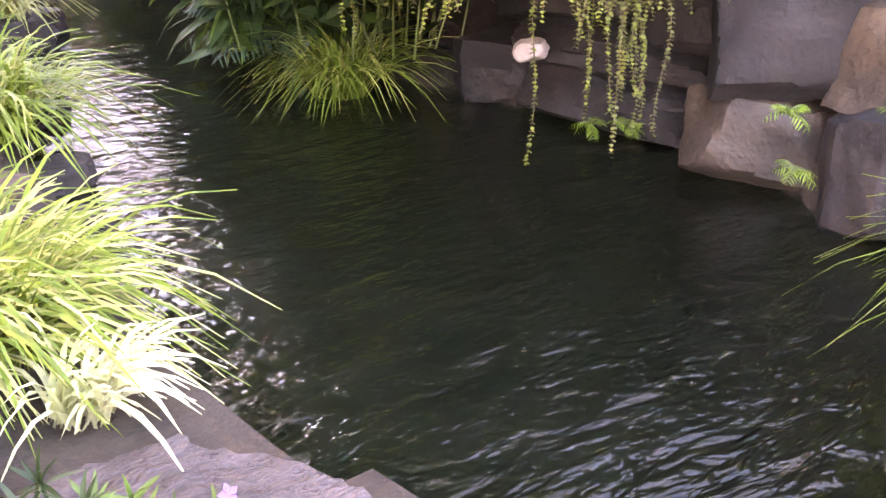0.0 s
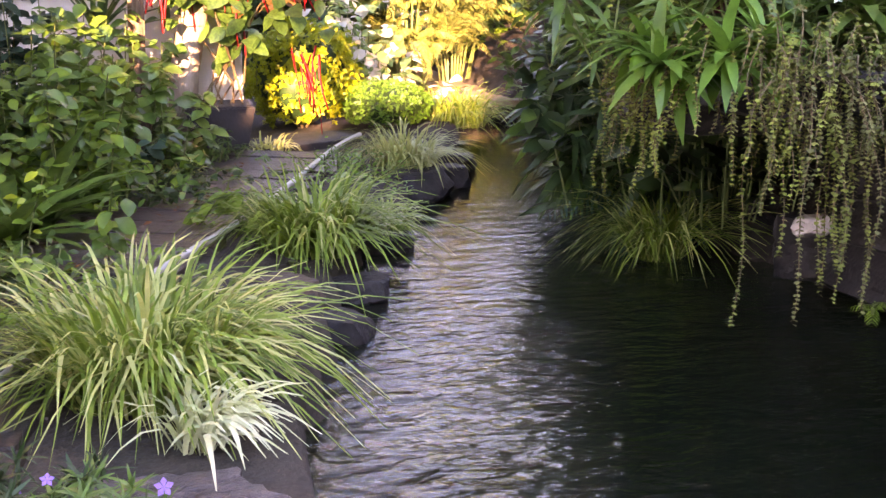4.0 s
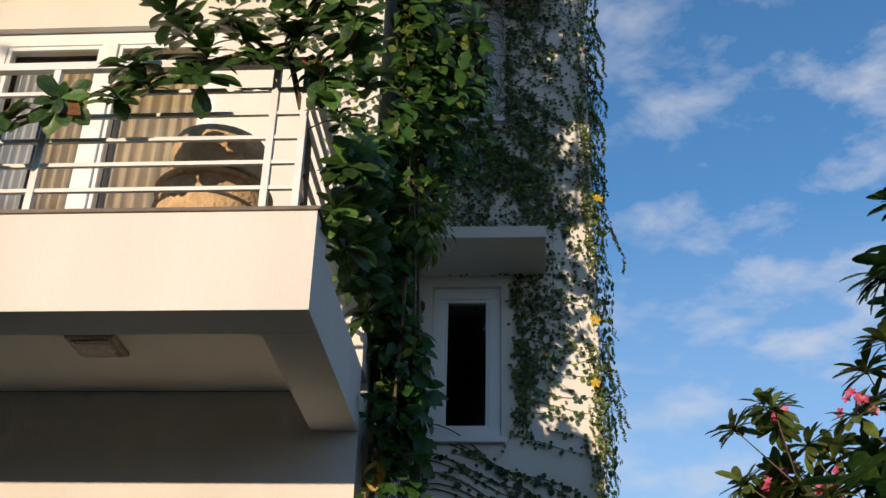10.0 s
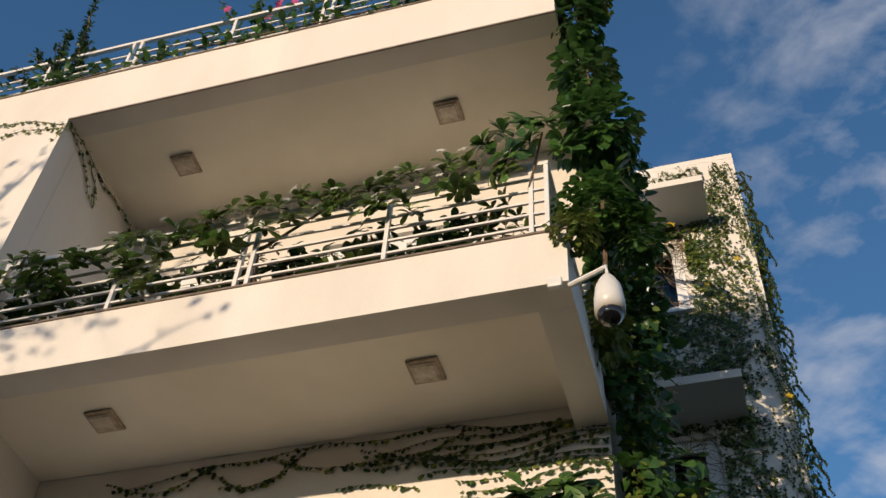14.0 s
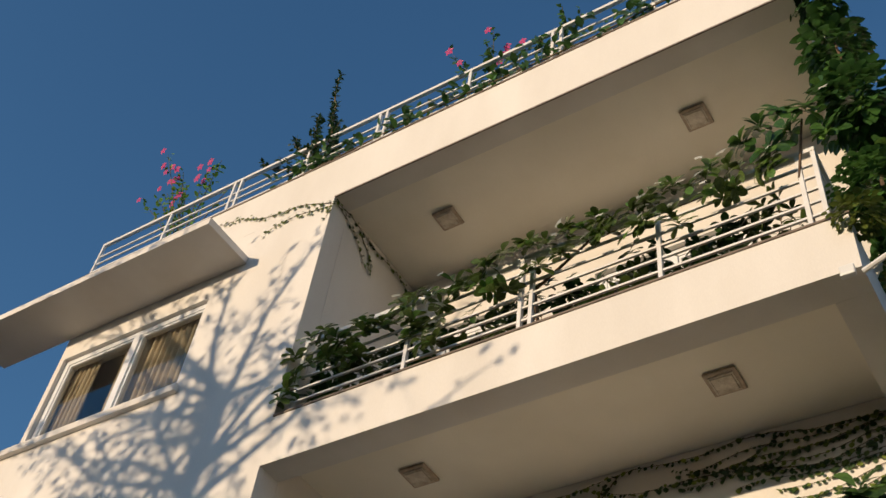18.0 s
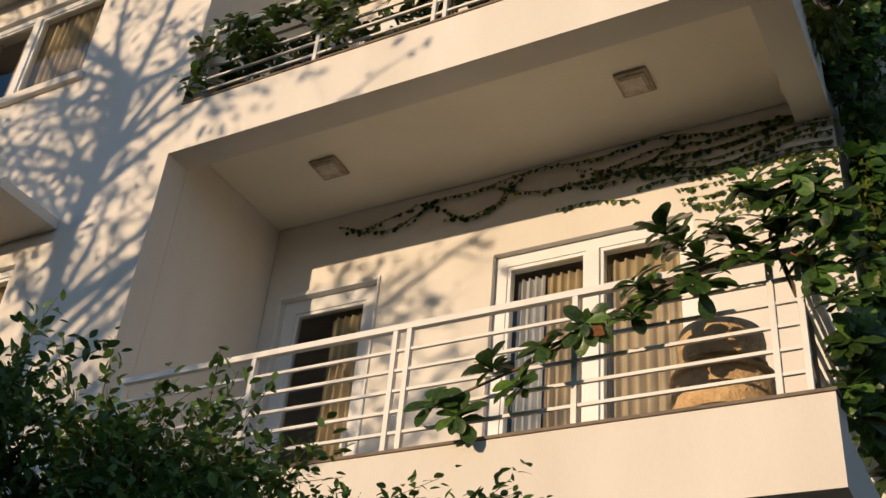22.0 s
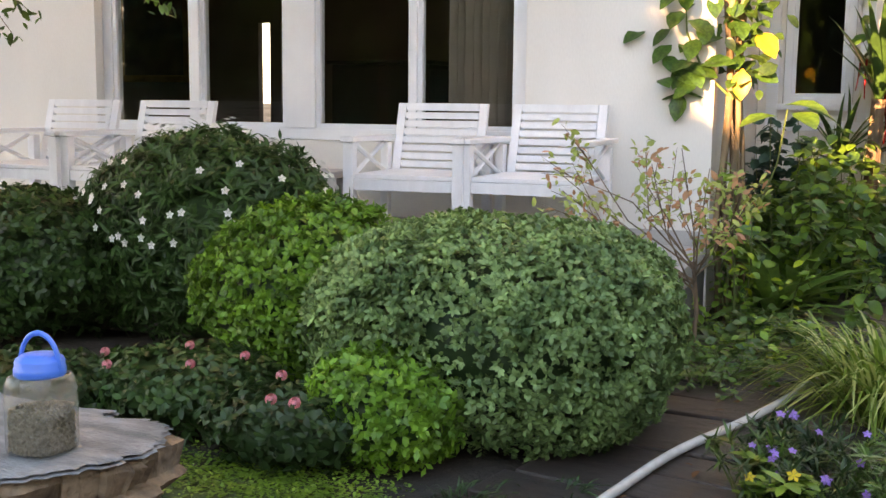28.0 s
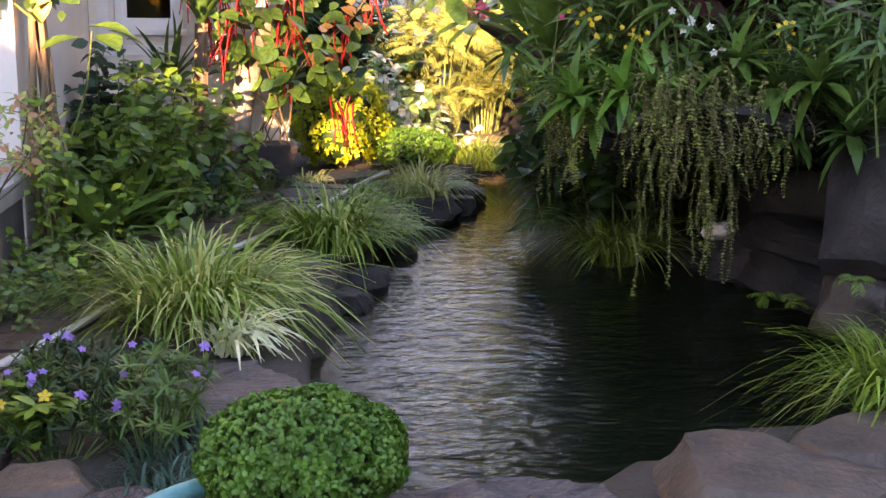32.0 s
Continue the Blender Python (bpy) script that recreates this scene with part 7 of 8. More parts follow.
for cx, cy, cz, rx, rz, cnt, mt, sz in ((0.20, 0.22, 7.97, 0.30, 0.22, 760, L_MID, 0.062), (0.45, 0.40, 7.80, 0.24, 0.20, 400, L_MID, 0.06), (0.25, 0.25, 9.0, 0.32, 0.42, 340, L_BIG, 0.13), (0.18, 0.3, 9.9, 0.24, 0.55, 320, L_BIG, 0.13), (0.16, 0.25, 10.8, 0.22, 0.5, 320, L_BIG, 0.12), (0.12, 0.10, 11.55, 0.28, 0.36, 800, L_IVY_SUN, 0.055), (0.30, 0.3, 11.2, 0.2, 0.3, 420, L_IVY_SUN, 0.055), (0.05, 0.0, 7.55, 0.18, 0.14, 260, L_IVY_SUN, 0.055)):
    d = rand_dirs(cnt, rng)
    leaf_mesh("leaf_mass", ROUND if sz < 0.1 else BROAD, np.array((cx - 0.2, cy - 0.3, cz - 7.6)) + d * rng.uniform(0.4, 1.08, (cnt, 1)) * np.array((rx, rx, rz)), d + np.array((0, -0.2, -0.6)), d + np.array((0, -0.3, 0.6)), rng.uniform(0.7, 1.2, cnt) * sz, mt, ccp)
# roof plants
for k, (x, z1, wdt, mt, fl) in enumerate(((-7.9, 13.3, 0.5, L_LIGHT, P_MAGENTA), (-5.75, 12.3, 0.4, L_DARK, None), (-3.3, 13.0, 0.35, L_MID, P_MAGENTA), (-2.4, 12.3, 0.3, L_MID, None))):
    rng = np.random.default_rng(400 + k)
    g = thing("roof_plant", "straggly bougainvillea with magenta bracts at the roof edge" if fl else "leafy plant at the roof edge", "plant", (x, 0.30, 11.38), "roof plants")
    part("pot", lathe([(0.10, -0.57), (0.14, -0.3), (0.15, 0.0), (0.13, 0.01)]), M_TERRACOTTA, g)
    bm, P, W = bmesh.new(), [], []
    for q in range(11):
        tip = np.array((rng.normal(0, wdt), rng.normal(-0.15, 0.15), rng.uniform(0.4, 1.0) * (z1 - 11.38)))
        pts = [tip * t + np.array((0, 0, 0.12 * math.sin(3 * t))) for t in np.linspace(0, 1, 7)]
        rod(bm, pts, 0.010, 4, 0.003)
        for t in np.linspace(0.25, 1, 26):
            P.append(tip * t + np.array((0, 0, 0.12 * math.sin(3 * t))) + rng.normal(0, 0.03, 3))
            W.append(rng.normal(0, 1, 3))
    P = np.array(P)
    leaf_mesh("leaves", OVAL, P, W, np.tile((0, -0.4, 0.8), (len(P), 1)) + rng.normal(0, 0.3, (len(P), 3)), rng.uniform(0.05, 0.10, len(P)), mt, g)
    tagged(part("branch", bm, M_STEM, g), kind="stuff")
    if fl:
        far_out = P[P[:, 2] > 0.55 * (z1 - 11.38)]
        pick = far_out[rng.choice(len(far_out), 30)] + (0, -0.07, 0.02)
        blossoms(g, pick, np.tile((0, -0.9, -0.2), (30, 1)), fl, 22 if k == 0 else 9, 0.06, rng)
spk = thing("crown_of_thorns", "tall spiny euphorbia with small leaves at the roof edge", "plant", (-5.75, 0.28, 11.38))
part("pot", lathe([(0.10, -0.57), (0.14, -0.3), (0.15, 0.0), (0.13, 0.01)]), M_TERRACOTTA, spk)
rng = np.random.default_rng(8)
bm, P, W, U = bmesh.new(), [], [], []
for tip, bend in (((0.10, -0.1, 2.5), 0.1), ((-0.25, -0.1, 1.3), 0.2), ((0.45, -0.1, 1.2), 0.2), ((-0.55, -0.2, 0.9), 0.25), ((0.25, -0.1, 1.7), 0.15), ((-0.1, -0.1, 1.6), 0.05)):
    pts = [Vector(tip) * t + Vector((bend * math.sin(5 * t), 0, 0)) for t in np.linspace(0, 1, 12)]
    rod(bm, pts, 0.022, 5, 0.010)
    for q in np.linspace(0.15, 1, 50):
        b = np.array(tip) * q + np.array((bend * math.sin(5 * q), 0, 0))
        for r in range(3):
            P.append(b), W.append(rng.normal(0, 1, 3) * (1, 1, 0.5) + (0, 0, 0.4)), U.append((0, -0.5, 0.7))
tagged(part("stem", bm, M_STEM, spk), kind="stuff")
leaf_mesh("leaves", DIAMOND, P, W, U, 0.075, L_DARK, spk)
rc = np.random.default_rng(9)
c = np.stack([rc.uniform(-6.2, -0.1, 330), rc.uniform(-0.05, 0.1, 330), 11.45 + np.abs(rc.normal(0, 0.24, 330))], -1)
rp = thing("roof_creeper", "leafy creeper through the roof railing", "plant", (0, 0, 0))
leaf_mesh("leaves", BROAD, c[c[:, 2] < 12.1], rc.normal(0, 1, (330, 3))[c[:, 2] < 12.1] + (0, -0.3, -0.3), np.tile((0, -0.5, 0.8), ((c[:, 2] < 12.1).sum(), 1)), rc.uniform(0.08, 0.15, (c[:, 2] < 12.1).sum()), L_MID, rp)
part("runner", rod(bmesh.new(), [(-6.2, 0.03, 11.42), (-4, 0.05, 11.6), (-2, 0.03, 11.5), (-0.1, 0.05, 11.7)], 0.01, 5), M_STEM, rp)

# rose tree and bed by the terrace corner
rng = np.random.default_rng(120)
rt = thing("rose_tree", "airy thin-stemmed shrub with pale and reddish leaves by the terrace", "shrub", (0.08, 0.42, 0.0))
bm, P, W = bmesh.new(), [], []
rod(bm, [(0, 0, -0.03), (0.015, 0, 0.25), (-0.01, 0.02, 0.48)], 0.013, 7, 0.010)
for k in range(18):
    tip = np.array((rng.uniform(-0.72, 0.30), rng.normal(0, 0.18), rng.uniform(0.62, 1.08)))
    st = np.array((0, 0, rng.uniform(0.30, 0.48)))
    mid = (st + tip) / 2 + rng.normal(0, 0.05, 3)
    rod(bm, [st, mid, tip], 0.005, 5, 0.002)
    for f in range(4):
        s0 = mid + (tip - mid) * rng.uniform(0, 0.9)
        e0 = s0 + unit(tip - st + rng.normal(0, 0.45, 3)) * rng.uniform(0.08, 0.22)
        rod(bm, [s0, e0], 0.0025, 4, 0.001)
        for q in range(9):
            P.append(s0 + (e0 - s0) * rng.uniform(0.2, 1.1) + rng.normal(0, 0.018, 3)), W.append(rng.normal(0, 1, 3))
tagged(part("branch", bm, M_BARK, rt), kind="stuff")
P, W = np.array(P), np.array(W)
warm = rng.uniform(size=len(P)) < 0.3
pale_rose, reddish = leaf_material("pale_rose_leaf", (0.42, 0.48, 0.13), (0.24, 0.32, 0.07)), leaf_material("reddish_leaf", (0.55, 0.24, 0.14), (0.36, 0.20, 0.09))
for nm, pick, m in (("leaves", ~warm, pale_rose), ("reddish_leaves", warm, reddish)):
    leaf_mesh(nm, OVAL, P[pick], W[pick], np.tile((0, -0.4, 0.9), (pick.sum(), 1)) + rng.normal(0, 0.3, (pick.sum(), 3)), rng.uniform(0.03, 0.055, pick.sum()), m, rt)


def leafy_mass(name, label, at, size, stems, per, leaf, mat, shape, seed, category="plant", height=(0.4, 1.0), flowers=None, extra=None):
    """An open plant of upright stems with leaves all along them."""
    rng = np.random.default_rng(seed + 900)
    g = thing(name, label, category, at)
    bm, P, W, U = bmesh.new(), [], [], []
    tips = []
    for k in range(stems):
        b = np.array((rng.normal(0, size[0] * 0.42), rng.normal(0, size[1] * 0.42), 0.0))
        out = min(1.0, math.hypot(b[0] / size[0], b[1] / size[1]))
        tip = b * 1.3 + np.array((rng.normal(0, 0.08), rng.normal(0, 0.08), size[2] * rng.uniform(*height) * (1.08 - 0.55 * out ** 2)))
        rod(bm, [b + np.array((0, 0, -0.03)), (b + tip) / 2 + rng.normal(0, 0.02, 3), tip], 0.006, 4, 0.003)
        tips.append(tip)
        t = np.sqrt(rng.uniform(0.02, 1.0, per))
        pp = b + (tip - b) * t[:, None] + rng.normal(0, 0.02, (per, 3))
        a = rng.uniform(0, 6.28, per)
        P.append(pp)
        W.append(np.stack([np.cos(a), np.sin(a), rng.uniform(-0.6, 0.5, per)], -1))
        U.append(np.tile((0.1, -0.3, 0.9), (per, 1)) + rng.normal(0, 0.3, (per, 3)))
    P, W, U = map(np.concatenate, (P, W, U))
    s = leaf * rng.uniform(0.6, 1.25, len(P))
    if extra:
        c = rng.uniform(size=len(P)) < extra[1]
        leaf_mesh("pale_leaves", shape, P[c], W[c], U[c], s[c], extra[0], g)
        P, W, U, s = P[~c], W[~c], U[~c], s[~c]
    leaf_mesh("leaves", shape, P, W, U, s, mat, g)
    tagged(part("stem", bm, M_GREENSTEM, g), kind="stuff")
    if flowers:
        blossoms(g, np.array(tips), np.tile((0.1, -0.6, 0.7), (len(tips), 1)) + rng.normal(0, 0.2, (len(tips), 3)), *flowers, rng)
    return g


leafy_mass("mixed_hedge", "mixed green bed of leafy plants under the side wall", (0.42, 2.55, 0.0), (0.62, 0.85, 0.98), 56, 30, 0.095, L_MID, BROAD, 1, "plants", (0.2, 1.0), extra=(L_LIGHT, 0.42))
leafy_mass("mixed_hedge", "leafy bed beside the tower window", (0.66, 3.25, 0.0), (0.50, 0.6, 1.05), 44, 30, 0.10, L_MID, BROAD, 2, "plants", extra=(L_BIG_LIGHT, 0.35))
leafy_mass("yellow_green_plant", "young plant with yellow-green leaves below the climber", (0.20, 1.45, 0.0), (0.25, 0.25, 0.85), 10, 20, 0.06, L_LIGHT, BROAD, 3, extra=(L_LIME, 0.2))
leafy_mass("dark_foliage", "dark blue-green foliage under the tower window", (0.25, 3.3, 0.0), (0.4, 0.5, 1.15), 30, 26, 0.11, L_BLUE, BROAD, 4)
leafy_mass("ground_cover", "low leafy ground cover along the path", (0.38, 0.75, 0.0), (0.40, 0.50, 0.20), 60, 12, 0.06, L_MID, BROAD, 5, "ground cover", extra=(L_LIGHT, 0.25))
leafy_mass("ground_cover", "low ferny ground cover under the terrace edge", (0.18, 0.05, 0.0), (0.25, 0.40, 0.15), 50, 12, 0.045, L_MID, DIAMOND, 6, "ground cover", extra=(L_MID, 0.5))
leafy_mass("ground_cover", "low ground cover beside the path", (0.95, 2.75, 0.0), (0.35, 0.5, 0.18), 40, 12, 0.06, L_DARK, OVAL, 7, "ground cover", extra=(L_MID, 0.3))
leafy_mass("ground_cover", "low ground cover by the pot", (1.25, 3.75, 0.0), (0.5, 0.4, 0.2), 40, 12, 0.07, L_MID, STRAP, 8, "ground cover")
leafy_mass("ground_cover", "fine bright ground cover between the grasses", (1.55, 1.85, 0.0), (0.25, 0.5, 0.14), 60, 14, 0.03, L_BOX, DIAMOND, 9, "ground cover")
leafy_mass("ground_cover", "fine bright ground cover on the bank", (2.1, 3.1, 0.0), (0.25, 0.6, 0.16), 60, 14, 0.03, L_BOX, DIAMOND, 10, "ground cover")


def strap_plant(name, label, at, n, length, mat, seed, lift=0.75, shape=STRAP, jitter=0.35, category="plant", each=False, group="", wide=1.0):
    rng = np.random.default_rng(seed + 700)
    g = thing(name, label, category, at, group)
    P, W, U = rosettes([(0, 0, 0.02)], [(0.02, 0.0, 1)], n, length * 0.15, rng, lift, jitter)
    s = length * rng.uniform(0.6, 1.15, n)
    if each:
        big_leaves(g, shape, P, W, U, s, mat)
    else:
        leaf_mesh("foliage", shape, P, W, U, s, mat, g, widths=np.full(n, wide))
    return g


strap_plant("strap_lily", "lily with broad arching strap leaves by the path", (0.36, 1.62, 0.0), 30, 0.54, L_BIG_LIGHT, 1, 0.85, each=True, group="strap lilies")
strap_plant("strap_lily", "lily with broad arching strap leaves under the bed", (0.48, 2.05, 0.0), 28, 0.50, L_BIG_LIGHT, 2, 0.85, each=True, group="strap lilies")
spiky = strap_plant("sword_plant", "dark upright spiky plant before the tower", (0.90, 3.72, 1.22), 22, 0.74, L_SWORD, 3, 1.3, SWORD, 0.22, each=True, wide=1.5)
part("trunk", rod(bmesh.new(), [(0, 0, -1.29), (-0.02, 0.01, -0.6), (0, 0, 0.05)], 0.06, 8, 0.05), M_BARK, spiky)
strap_plant("sword_plant", "dark spiky plant low beside the wall", (0.66, 3.75, 0.78), 22, 0.55, L_SWORD, 4, 0.75, SWORD, 0.5, each=True, wide=1.0)

# pot with a pale stump and the chenille plant
pot = thing("black_pot", "square black pot standing before the tower corner", "pot", (1.38, 4.20, 0.04))
bm = bmesh.new()
v0 = [bm.verts.new((sx * 0.17, sy * 0.17, 0.0)) for sx, sy in ((-1, -1), (1, -1), (1, 1), (-1, 1))]
v1 = [bm.verts.new((sx * 0.23, sy * 0.23, 0.30)) for sx, sy in ((-1, -1), (1, -1), (1, 1), (-1, 1))]
bm.faces.new(v0[::-1]), bm.faces.new(v1)
for i in range(4):
    bm.faces.new((v0[i], v0[(i + 1) % 4], v1[(i + 1) % 4], v1[i]))
bmesh.ops.bevel(bm, geom=list(bm.edges), offset=0.012, segments=2, affect="EDGES")
part("body", bm, M_BLACKPOT, pot)
part("soil", boxes((-0.20, 0.20, -0.20, 0.20, 0.285, 0.303)), M_SOIL, pot)
rng = np.random.default_rng(140)
chen = thing("chenille_plant", "sunlit shrub with broad leaves and hanging red tassels", "shrub", (1.62, 4.22, 0.0))
TASSEL = (np.array([(0.032 * math.cos(q * 2.094) * (1 - 0.45 * t), t, 0.032 * math.sin(q * 2.094) * (1 - 0.45 * t) + 0.30 * t * t - 0.25 * t) for t in (0.0, 0.35, 0.7, 1.0) for q in range(3)]), [(3 * i + q, 3 * i + (q + 1) % 3, 3 * i + 3 + (q + 1) % 3, 3 * i + 3 + q) for i in range(3) for q in range(3)] + [(9, 10, 11)])
P, W, U, T = [], [], [], []
for k in range(9):
    tip = np.array((rng.normal(-0.08, 0.46), rng.normal(-0.14, 0.14), rng.uniform(1.15, 2.1)))
    b = np.array((np.clip(rng.normal(-0.22, 0.09), -0.40, -0.08), rng.normal(-0.03, 0.05), 0.30))
    mid = np.array((b[0] * 0.5 + tip[0] * 0.35, b[1], tip[2] * 0.62))
    part("stem", rod(bmesh.new(), [b, b * 0.7 + mid * 0.3 + rng.normal(0, 0.05, 3), b * 0.3 + mid * 0.7 + rng.normal(0, 0.05, 3), mid, (mid + tip) / 2 + rng.normal(0, 0.03, 3), tip], 0.008, 6, 0.004), M_STEM, chen)
    for q in range(24):
        t = rng.uniform(0.30, 1.05)
        p = mid + (tip - mid) * (t - 0.4) / 0.6 + rng.normal(0, 0.10, 3)
        P.append(p), W.append((rng.normal(), rng.normal() - 0.4, rng.uniform(-0.9, 0.1))), U.append((rng.normal(0, 0.3), -0.6, 0.7))
    for q in range(9):
        T.append(tip + (mid - tip) * rng.uniform(-0.05, 0.6) + rng.normal(0, 0.06, 3) + (0, -0.09, 0))
T += [np.array((0.42, -0.15, 0.62)) + rng.normal(0, 0.09, 3) for k in range(12)]
n = len(T)
big_leaves(chen, TASSEL, T, np.stack([rng.normal(0, 0.16, n), rng.normal(-0.1, 0.12, n), np.full(n, -1.0)], -1), np.stack([rng.normal(0, 1, n), rng.normal(-1, 1, n), np.zeros(n)], -1), rng.uniform(0.18, 0.42, n), P_RED, "tassel")
P, W, U = np.array(P), np.array(W), np.array(U)
k = int(len(P) * 0.86)
big_leaves(chen, BROAD, P[:k], W[:k], U[:k], rng.uniform(0.11, 0.22, k), L_MID)
# the warm tint of sunlit leaves is painted into these few
big_leaves(chen, BROAD, P[k:], W[k:], U[k:], rng.uniform(0.11, 0.18, len(P) - k), leaf_material("orange_lit_leaf", (0.32, 0.17, 0.06), (0.18, 0.11, 0.035), rough=0.35))
low = np.stack([rng.normal(-0.05, 0.40, 26), rng.normal(-0.2, 0.1, 26), rng.uniform(0.70, 1.30, 26)], -1)
big_leaves(chen, BROAD, low, np.stack([rng.normal(0, 1, 26), rng.normal(-0.6, 0.5, 26), rng.uniform(-0.7, 0.1, 26)], -1), np.tile((0, -0.5, 0.8), (26, 1)) + rng.normal(0, 0.3, (26, 3)), rng.uniform(0.12, 0.19, 26), L_BIG)

# dracaena tree
dra = thing("dracaena_tree", "branched dracaena with spiky leaf heads above the bed", "tree", (1.56, 4.26, 0.0))
bm = bmesh.new()
heads = [(-0.50, -0.1, 2.76), (0.22, -0.1, 2.74), (0.47, -0.05, 2.36), (0.05, -0.02, 2.5)]
rod(bm, [(-0.44, -0.10, -0.05), (-0.40, -0.09, 0.55), (-0.30, -0.06, 1.0), (-0.10, -0.02, 1.38), (0.02, 0, 1.62)], 0.10, 10, 0.085)
rod(bm, [(-0.02, 0, 1.42), (-0.16, -0.05, 1.70), (-0.33, -0.1, 2.05), (-0.41, -0.1, 2.40), (-0.50, -0.1, 2.78)], 0.042, 8, 0.03)
rod(bm, [(0.02, 0, 1.45), (0.03, -0.05, 2.05), (0.12, -0.1, 2.4), (0.22, -0.1, 2.75)], 0.048, 8, 0.034)
rod(bm, [(0.03, 0, 1.9), (0.18, 0.0, 2.12), (0.36, -0.05, 2.22), (0.47, -0.05, 2.38)], 0.038, 8, 0.026)
rod(bm, [(0.0, 0, 1.5), (-0.02, -0.02, 2.0), (0.05, -0.02, 2.52)], 0.045, 8, 0.03)
part("trunk", bm, M_BARK_PALE, dra, "pale forked trunk", True)
for k, h in enumerate(heads):
    m = (95, 150, 80, 70)[k]
    P, W, U = rosettes([h], [(0.0, -0.05, 1)], m, 0.5, rng, 0.35, 0.55)
    leaf_mesh("leaf_head", SWORD, P, W, U, rng.uniform(0.32, 0.62, m) * (1.0, 1.15, 0.8, 0.8)[k], L_SWORD if k == 0 else L_PALM, dra, widths=np.full(m, 1.0))

shrub("yellow_shrub", "bright yellow-green shrub in the sun", (2.08, 5.55, 0.0), (0.42, 0.38, 0.44), 1100, 0.05, L_LIME, DIAMOND, 6, 61, 0.22)
leafy_mass("white_leaf_plant", "pale cream and green leaved plant", (2.65, 6.6, 0.0), (0.5, 0.5, 1.0), 34, 18, 0.13, L_GREY, BROAD, 20, extra=(P_WHITE, 0.5))
leafy_mass("flower_bed", "sunny bed of leafy plants with pink flowers", (3.75, 10.4, 0.0), (1.0, 0.7, 0.9), 60, 22, 0.10, L_LIGHT, OVAL, 21, flowers=(P_ROSE, 16, 0.06))
leafy_mass("flower_bed", "sunny leafy bed at the end of the garden", (4.9, 9.9, 0.0), (0.9, 0.7, 1.1), 50, 22, 0.10, L_LIGHT, OVAL, 22)
palm("cycad", "dark arching cycad behind the yellow shrub", (2.75, 8.3, 0.0), 26, 0.9, 0.26, L_DARK, 0.75, 1, 0.35, 0.5, category="cycad")
palm("cycad", "dark cycad with stiff fronds near the tower", (2.35, 8.8, 0.0), 26, 1.3, 0.28, L_DARK, 1.0, 2, 0.7, 0.4, category="cycad")


def plume_clump(label, at, canes, spread, heights, length, seed):
    """A clump of leaning canes, each ending in a loose plume of fine arching fronds."""
    rng = np.random.default_rng(seed + 61)
    g = thing("golden_palm", label, "palm", at)
    P, W, U, S, bm = [], [], [], [], bmesh.new()
    for k in range(canes):
        a = k * 2.4 + rng.normal(0, 0.3)
        r = spread * math.sqrt(rng.uniform(0.05, 1))
        top = np.array((r * math.cos(a), r * math.sin(a), rng.uniform(*heights)))
        rod(bm, [(top[0] * 0.35, top[1] * 0.35, -0.03), tuple(top * (0.6, 0.6, 0.5)), tuple(top)], 0.014, 5, 0.007)
        for q in range(13):
            b, el = q * 2.4 + rng.normal(0, 0.3), rng.uniform(0.15, 1.25)
            mid, p, w, u, sz = frond(top * (1, 1, rng.uniform(0.7, 1.0)), (math.cos(b) * math.cos(el), math.sin(b) * math.cos(el), math.sin(el)), length * rng.uniform(0.7, 1.15), rng.uniform(0.45, 0.85), 26, 0.11, rng)
            P.append(p), W.append(w), U.append(u), S.append(sz)
            rod(bm, mid[::5], 0.005, 4, 0.002)
    leaf_mesh("frond_foliage", LEAFLET, np.concatenate(P), np.concatenate(W), np.concatenate(U), np.concatenate(S), L_GOLD, g)
    tagged(part("cane", bm, M_GREENSTEM, g), kind="stuff")
    return g


plume_clump("sunlit clump of feathery canes at the path's end", (3.45, 8.0, 0.0), 16, 0.55, (0.5, 1.6), 0.72, 3)
plume_clump("sunlit clump of feathery canes beside the path", (4.10, 8.7, 0.0), 14, 0.55, (0.5, 1.8), 0.75, 4)
for k, (x, y, tr, ln) in enumerate(((2.15, 9.5, 1.5, 1.4), (2.6, 11.2, 2.3, 1.6), (5.4, 9.6, 1.6, 1.5))):
    palm("garden_palm", "dark feathery palm at the back of the garden", (x, y, 0.0), 24, ln, 0.34, L_SWORD, tr, 60 + k, 0.5, 0.5)
palm("tall_palm", "tall thin palm behind the garden", (3.45, 10.6, 0.0), 18, 1.4, 0.36, L_SWORD, 4.7, 5, 0.6, 0.55, stemmat=M_LIMB)
palm("tall_palm", "tall feathery palm with thin fronds behind the garden", (2.75, 10.9, 0.0), 22, 1.4, 0.30, L_SWORD, 4.95, 6, 0.6, 0.55, stemmat=M_LIMB)
palm("tall_palm", "tall palm over the far wall", (5.3, 12.0, 0.0), 20, 1.9, 0.45, L_SWORD, 3.4, 7, 0.6, 0.55, stemmat=M_LIMB)

# ---- the shaded bank with orchids, ferns and trailing plants ----
rng = np.random.default_rng(170)
for k, (x, y, z, r, m) in enumerate(((3.35, 0.02, 0.80, (0.55, 0.42, 0.16), M_ROCK), (4.05, 0.85, 0.66, (0.5, 0.5, 0.2), M_ROCK), (3.15, 0.55, 0.72, (0.4, 0.4, 0.14), M_ROCK))):
    stone(x, y, z, r, m, "mossy overhanging rock ledge that carries the plants", 40 + k, 0.6, 15 * k, "rock_ledge")
st = []
clump = np.array((0.05, 0.12, 0.30, 0.52, 0.62, 0.80, 0.95))
